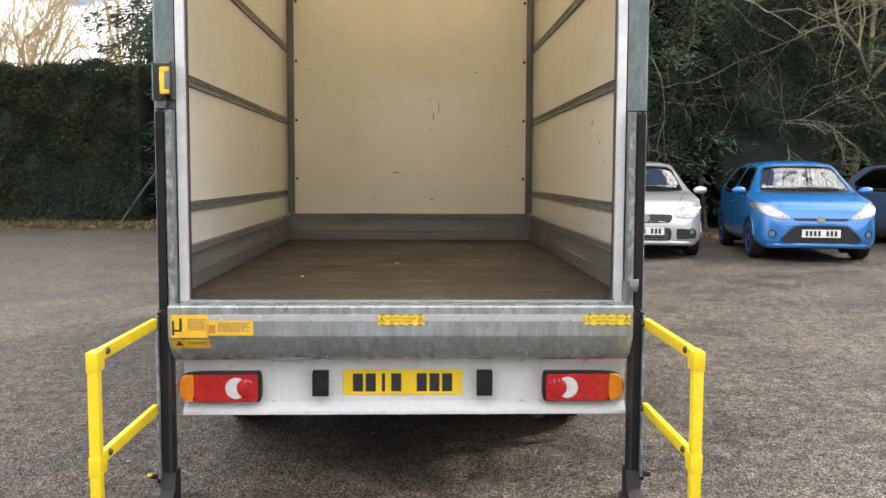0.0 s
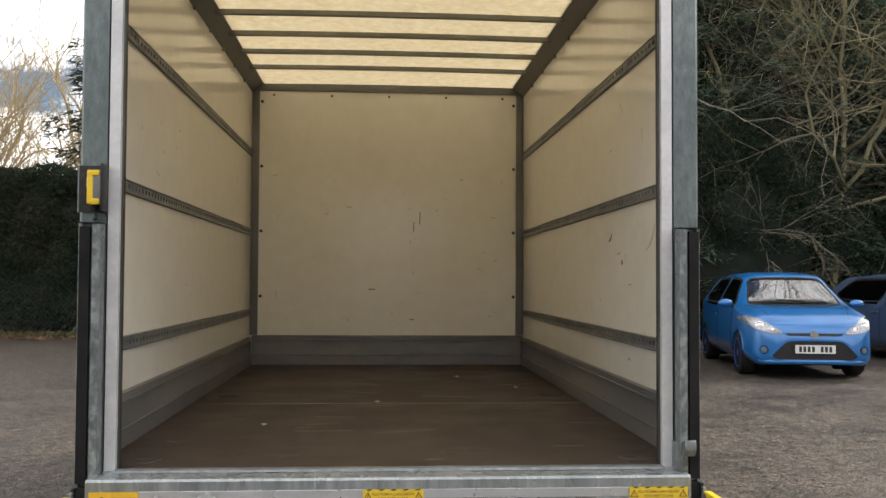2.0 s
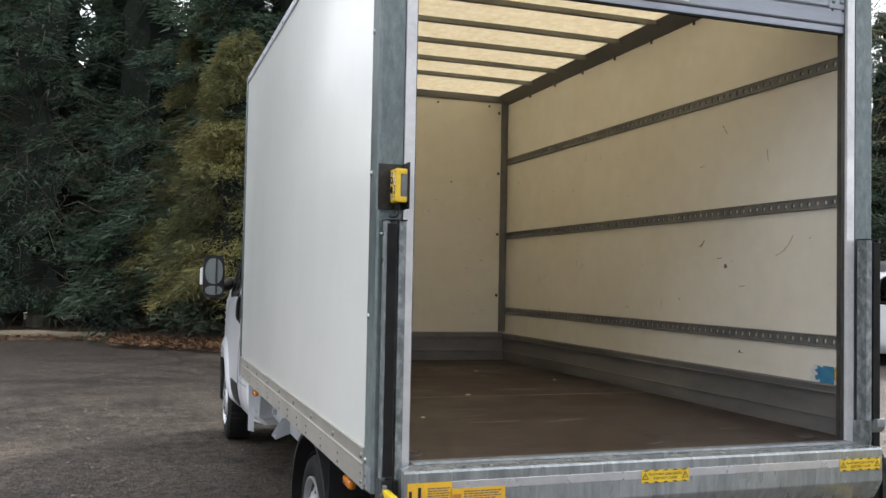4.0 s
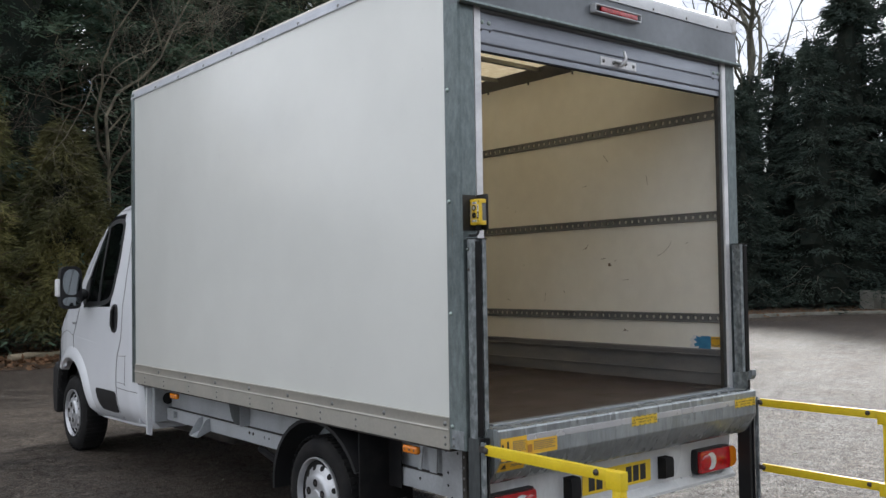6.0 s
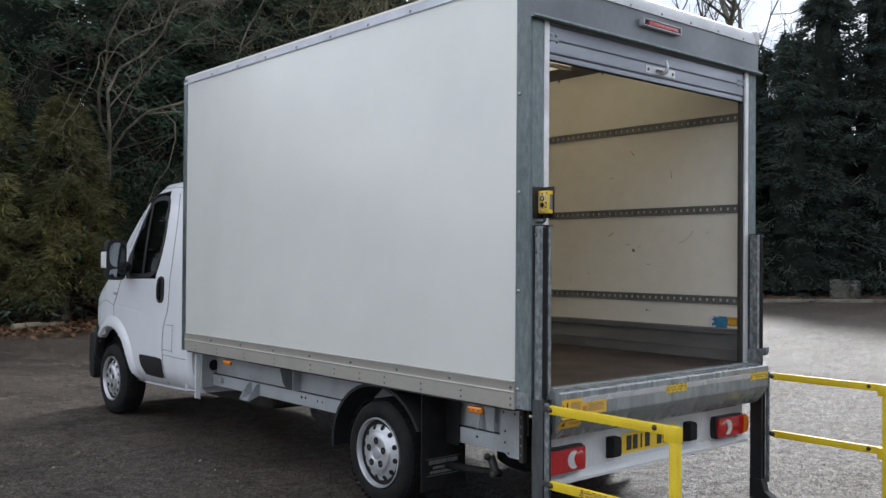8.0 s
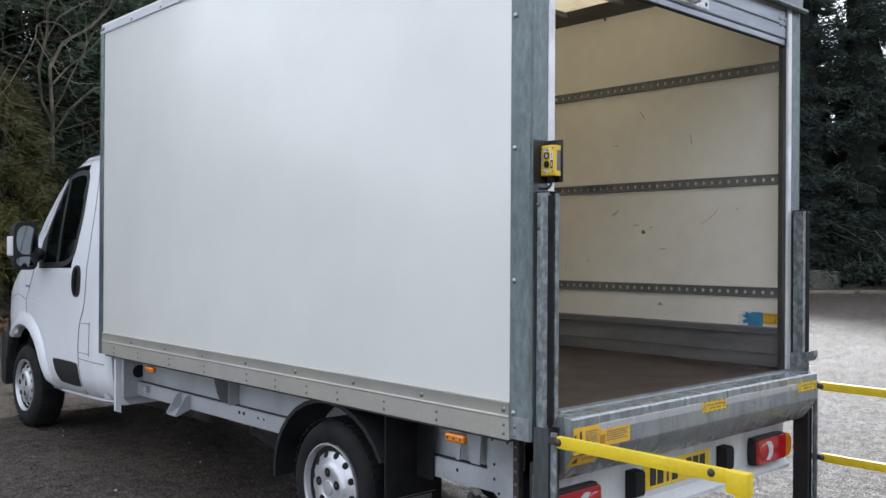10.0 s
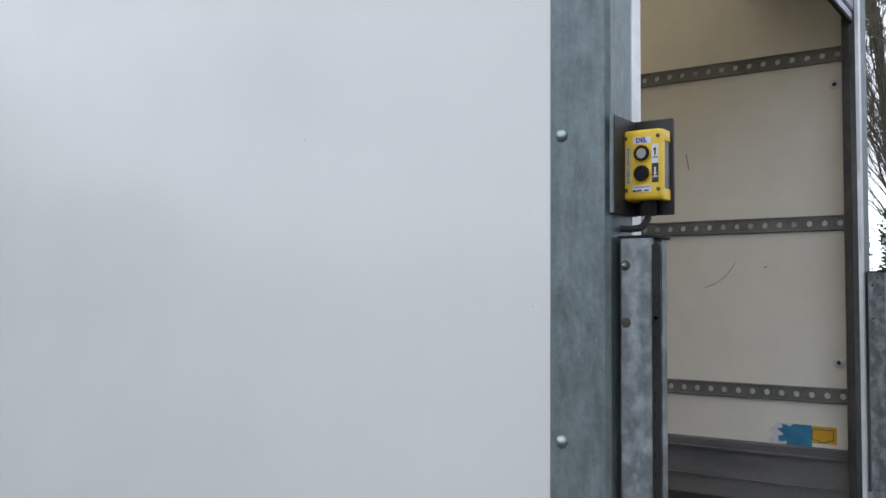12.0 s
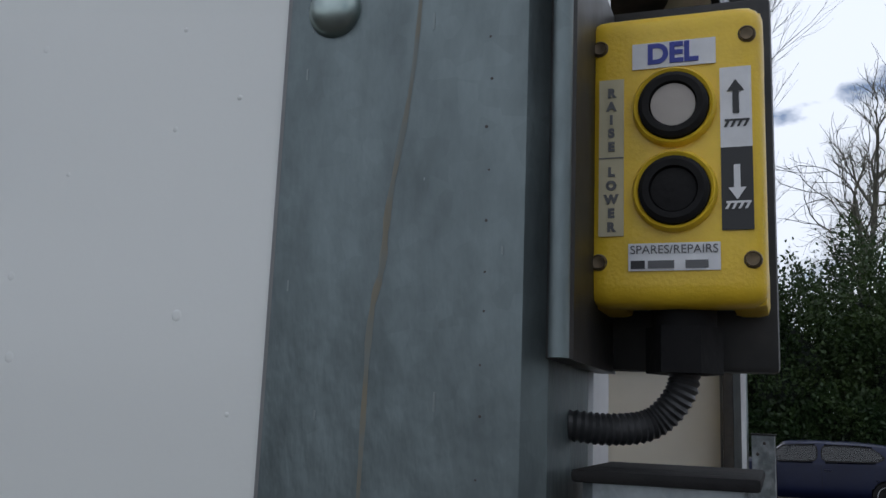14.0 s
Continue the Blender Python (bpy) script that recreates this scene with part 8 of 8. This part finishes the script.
for zz, ly, wx in ((0.10, 1.0, 0.68), (1.15, 1.62, 0.80)):
    outer.append([bm.verts.new((sx * wx, sy * ly, zz)) for sx, sy in ((-1, -1), (1, -1), (1, 1), (-1, 1))])
    inner.append([bm.verts.new((sx * (wx - 0.03), sy * (ly - 0.03), zz + 0.02)) for sx, sy in ((-1, -1), (1, -1), (1, 1), (-1, 1))])
for k in range(4):
    m = (k + 1) % 4
    bm.faces.new((outer[0][k], outer[0][m], outer[1][m], outer[1][k]))
    bm.faces.new((inner[0][m], inner[0][k], inner[1][k], inner[1][m]))
    bm.faces.new((outer[1][k], outer[1][m], inner[1][m], inner[1][k]))
bm.faces.new(outer[0])
bm.faces.new(inner[0])
part("hull", bm, RUST, skip, "rusty brown hull", False)
for sy in (-0.9, 0.0, 0.9):
    part("rib", box((-0.86, sy - 0.04, 0.12), (-0.74, sy + 0.04, 1.12), 0.01), RUST, skip)
for sx in (-0.80, 0.80):
    part("rim", box((sx - 0.04, -1.64, 1.13), (sx + 0.04, 1.64, 1.20), 0.015), RUST, skip)
for sx in (-0.5, 0.5):
    part("foot", box((sx - 0.05, -0.95, 0.0), (sx + 0.05, 0.95, 0.11)), RUST, skip)

# dead leaves, grass tufts and loose stones
g = np.random.default_rng(77)
n = 16000
pick = g.integers(0, len(rim_pts) - 1, n)
base = np.array(rim_pts)[pick] + g.normal(0, 0.2, (n, 2))
dirv = unit(np.concatenate([base - np.array([[cx0, cy0]]), np.zeros((n, 1))], 1))
off = g.gamma(1.3, 0.8, n) - 0.25
pos = np.concatenate([base, np.zeros((n, 1))], 1) + dirv * off[:, None]
pos[:, 2] = [ground_z(a, b2) for a, b2 in pos[:, :2]]
pos[:, 2] += np.where(off > 0, 0.05 + 0.03 * np.clip(off, 0, 3), 0.004) + 0.02
d = unit(np.concatenate([g.normal(0, 1, (n, 2)), g.normal(0, 0.25, (n, 1))], 1))
side = unit(np.cross(d, np.array([[0, 0, 1.0]]) + g.normal(0, 0.3, (n, 3))))
L = g.uniform(0.05, 0.13, n)
tagged(cards("leaf_litter", pos, d, side, L, L * 0.7, LITTER, None), "brown dead leaves scattered along the verge", "leaves", "", "stuff")
n = 7000
pos = np.stack([g.uniform(-2.2, 4.2, n), g.uniform(13.3, 17.2, n), np.zeros(n)], 1)
pos = pos[pos[:, 1] > 13.75 + 0.55 * np.abs(pos[:, 0] - 1.6) + g.normal(0, 0.25, n)]
n = len(pos)
pos[:, 2] = [ground_z(a, b2) + 0.13 for a, b2 in pos[:, :2]]
d = unit(np.concatenate([g.normal(0, 1, (n, 2)), g.normal(0, 0.25, (n, 1))], 1))
side = unit(np.cross(d, np.array([[0, 0, 1.0]]) + g.normal(0, 0.3, (n, 3))))
L = g.uniform(0.06, 0.14, n)
tagged(cards("leaf_litter", pos, d, side, L, L * 0.7, LITTER, None), "drift of brown dead leaves under the golden conifers", "leaves", "", "stuff")
n = 5000
line = np.array([p for p in rim_pts if p[0] < -4.5])
base = line[g.integers(0, len(line), n)] + g.normal(0, 0.25, (n, 2)) + np.array([[0, 0.25]])
pos = np.concatenate([base, np.full((n, 1), 0.05)], 1)
d = unit(np.concatenate([g.normal(0, 0.35, (n, 2)), np.ones((n, 1))], 1))
side = unit(np.cross(d, g.normal(0, 1, (n, 3))))
L = g.uniform(0.06, 0.20, n)
tagged(cards("grass_tufts", pos, d, side, L, np.full(n, 0.012), GRASS, None), "dry grass tufts at the foot of the hedge", "grass", "", "stuff")
rng = random.Random(88)
unit_stone = [(1, 0, 0), (0.3, 0.9, 0.1), (-0.8, 0.5, 0), (-0.6, -0.8, 0), (0.5, -0.85, 0), (0.1, 0.1, 0.7)]
sv, sf = [], []
for k in range(2600):
    x, y = rng.uniform(-9, 12), rng.uniform(-3.5, 13)
    if -1.2 < x < 1.2 and y > -1.4 and y < 6.6 and rng.random() < 0.7:
        continue
    r, a = rng.uniform(0.004, 0.016), rng.uniform(0, 6.28)
    o = len(sv)
    for px, py, pz in unit_stone:
        sv.append((x + r * (px * math.cos(a) - py * math.sin(a)), y + r * (px * math.sin(a) + py * math.cos(a)), ground_z(x, y) + pz * r))
    sf += [(o + i, o + (i + 1) % 5, o + 5) for i in range(5)]
tagged(mesh_part("loose_stones", sv, sf, STONE), "small loose stones on the asphalt", "stones", "", "stuff")

# cracks in the asphalt on the right of the van
rng = random.Random(19)
cracks = thing("asphalt_crack", "dark ragged cracks in the damp asphalt", "crack", kind="structure")
for ctrl, w in (([(1.5, 1.72), (2.1, 1.82), (2.5, 1.85), (3.15, 1.97), (4.6, 2.3), (6.2, 2.9), (7.4, 3.45)], 0.011), ([(7.4, 3.45), (9.0, 3.3), (11.2, 3.55)], 0.016), ([(2.2, 1.83), (2.6, 2.4), (3.1, 3.4)], 0.006)):
    pts = along(ctrl, 0.06)
    vs, fs = [], []
    for x, y in pts:
        dx, dy, ww = rng.gauss(0, 0.012), rng.gauss(0, 0.014), w * rng.uniform(0.1, 1.5)
        vs += [(x + dx, y + dy - ww, ground_z(x, y) + 0.004), (x + dx, y + dy + ww, ground_z(x, y) + 0.004)]
    fs = [(2 * k, 2 * k + 2, 2 * k + 3, 2 * k + 1) for k in range(len(pts) - 1)]
    mesh_part("crack", vs, fs, DIRTY, cracks)
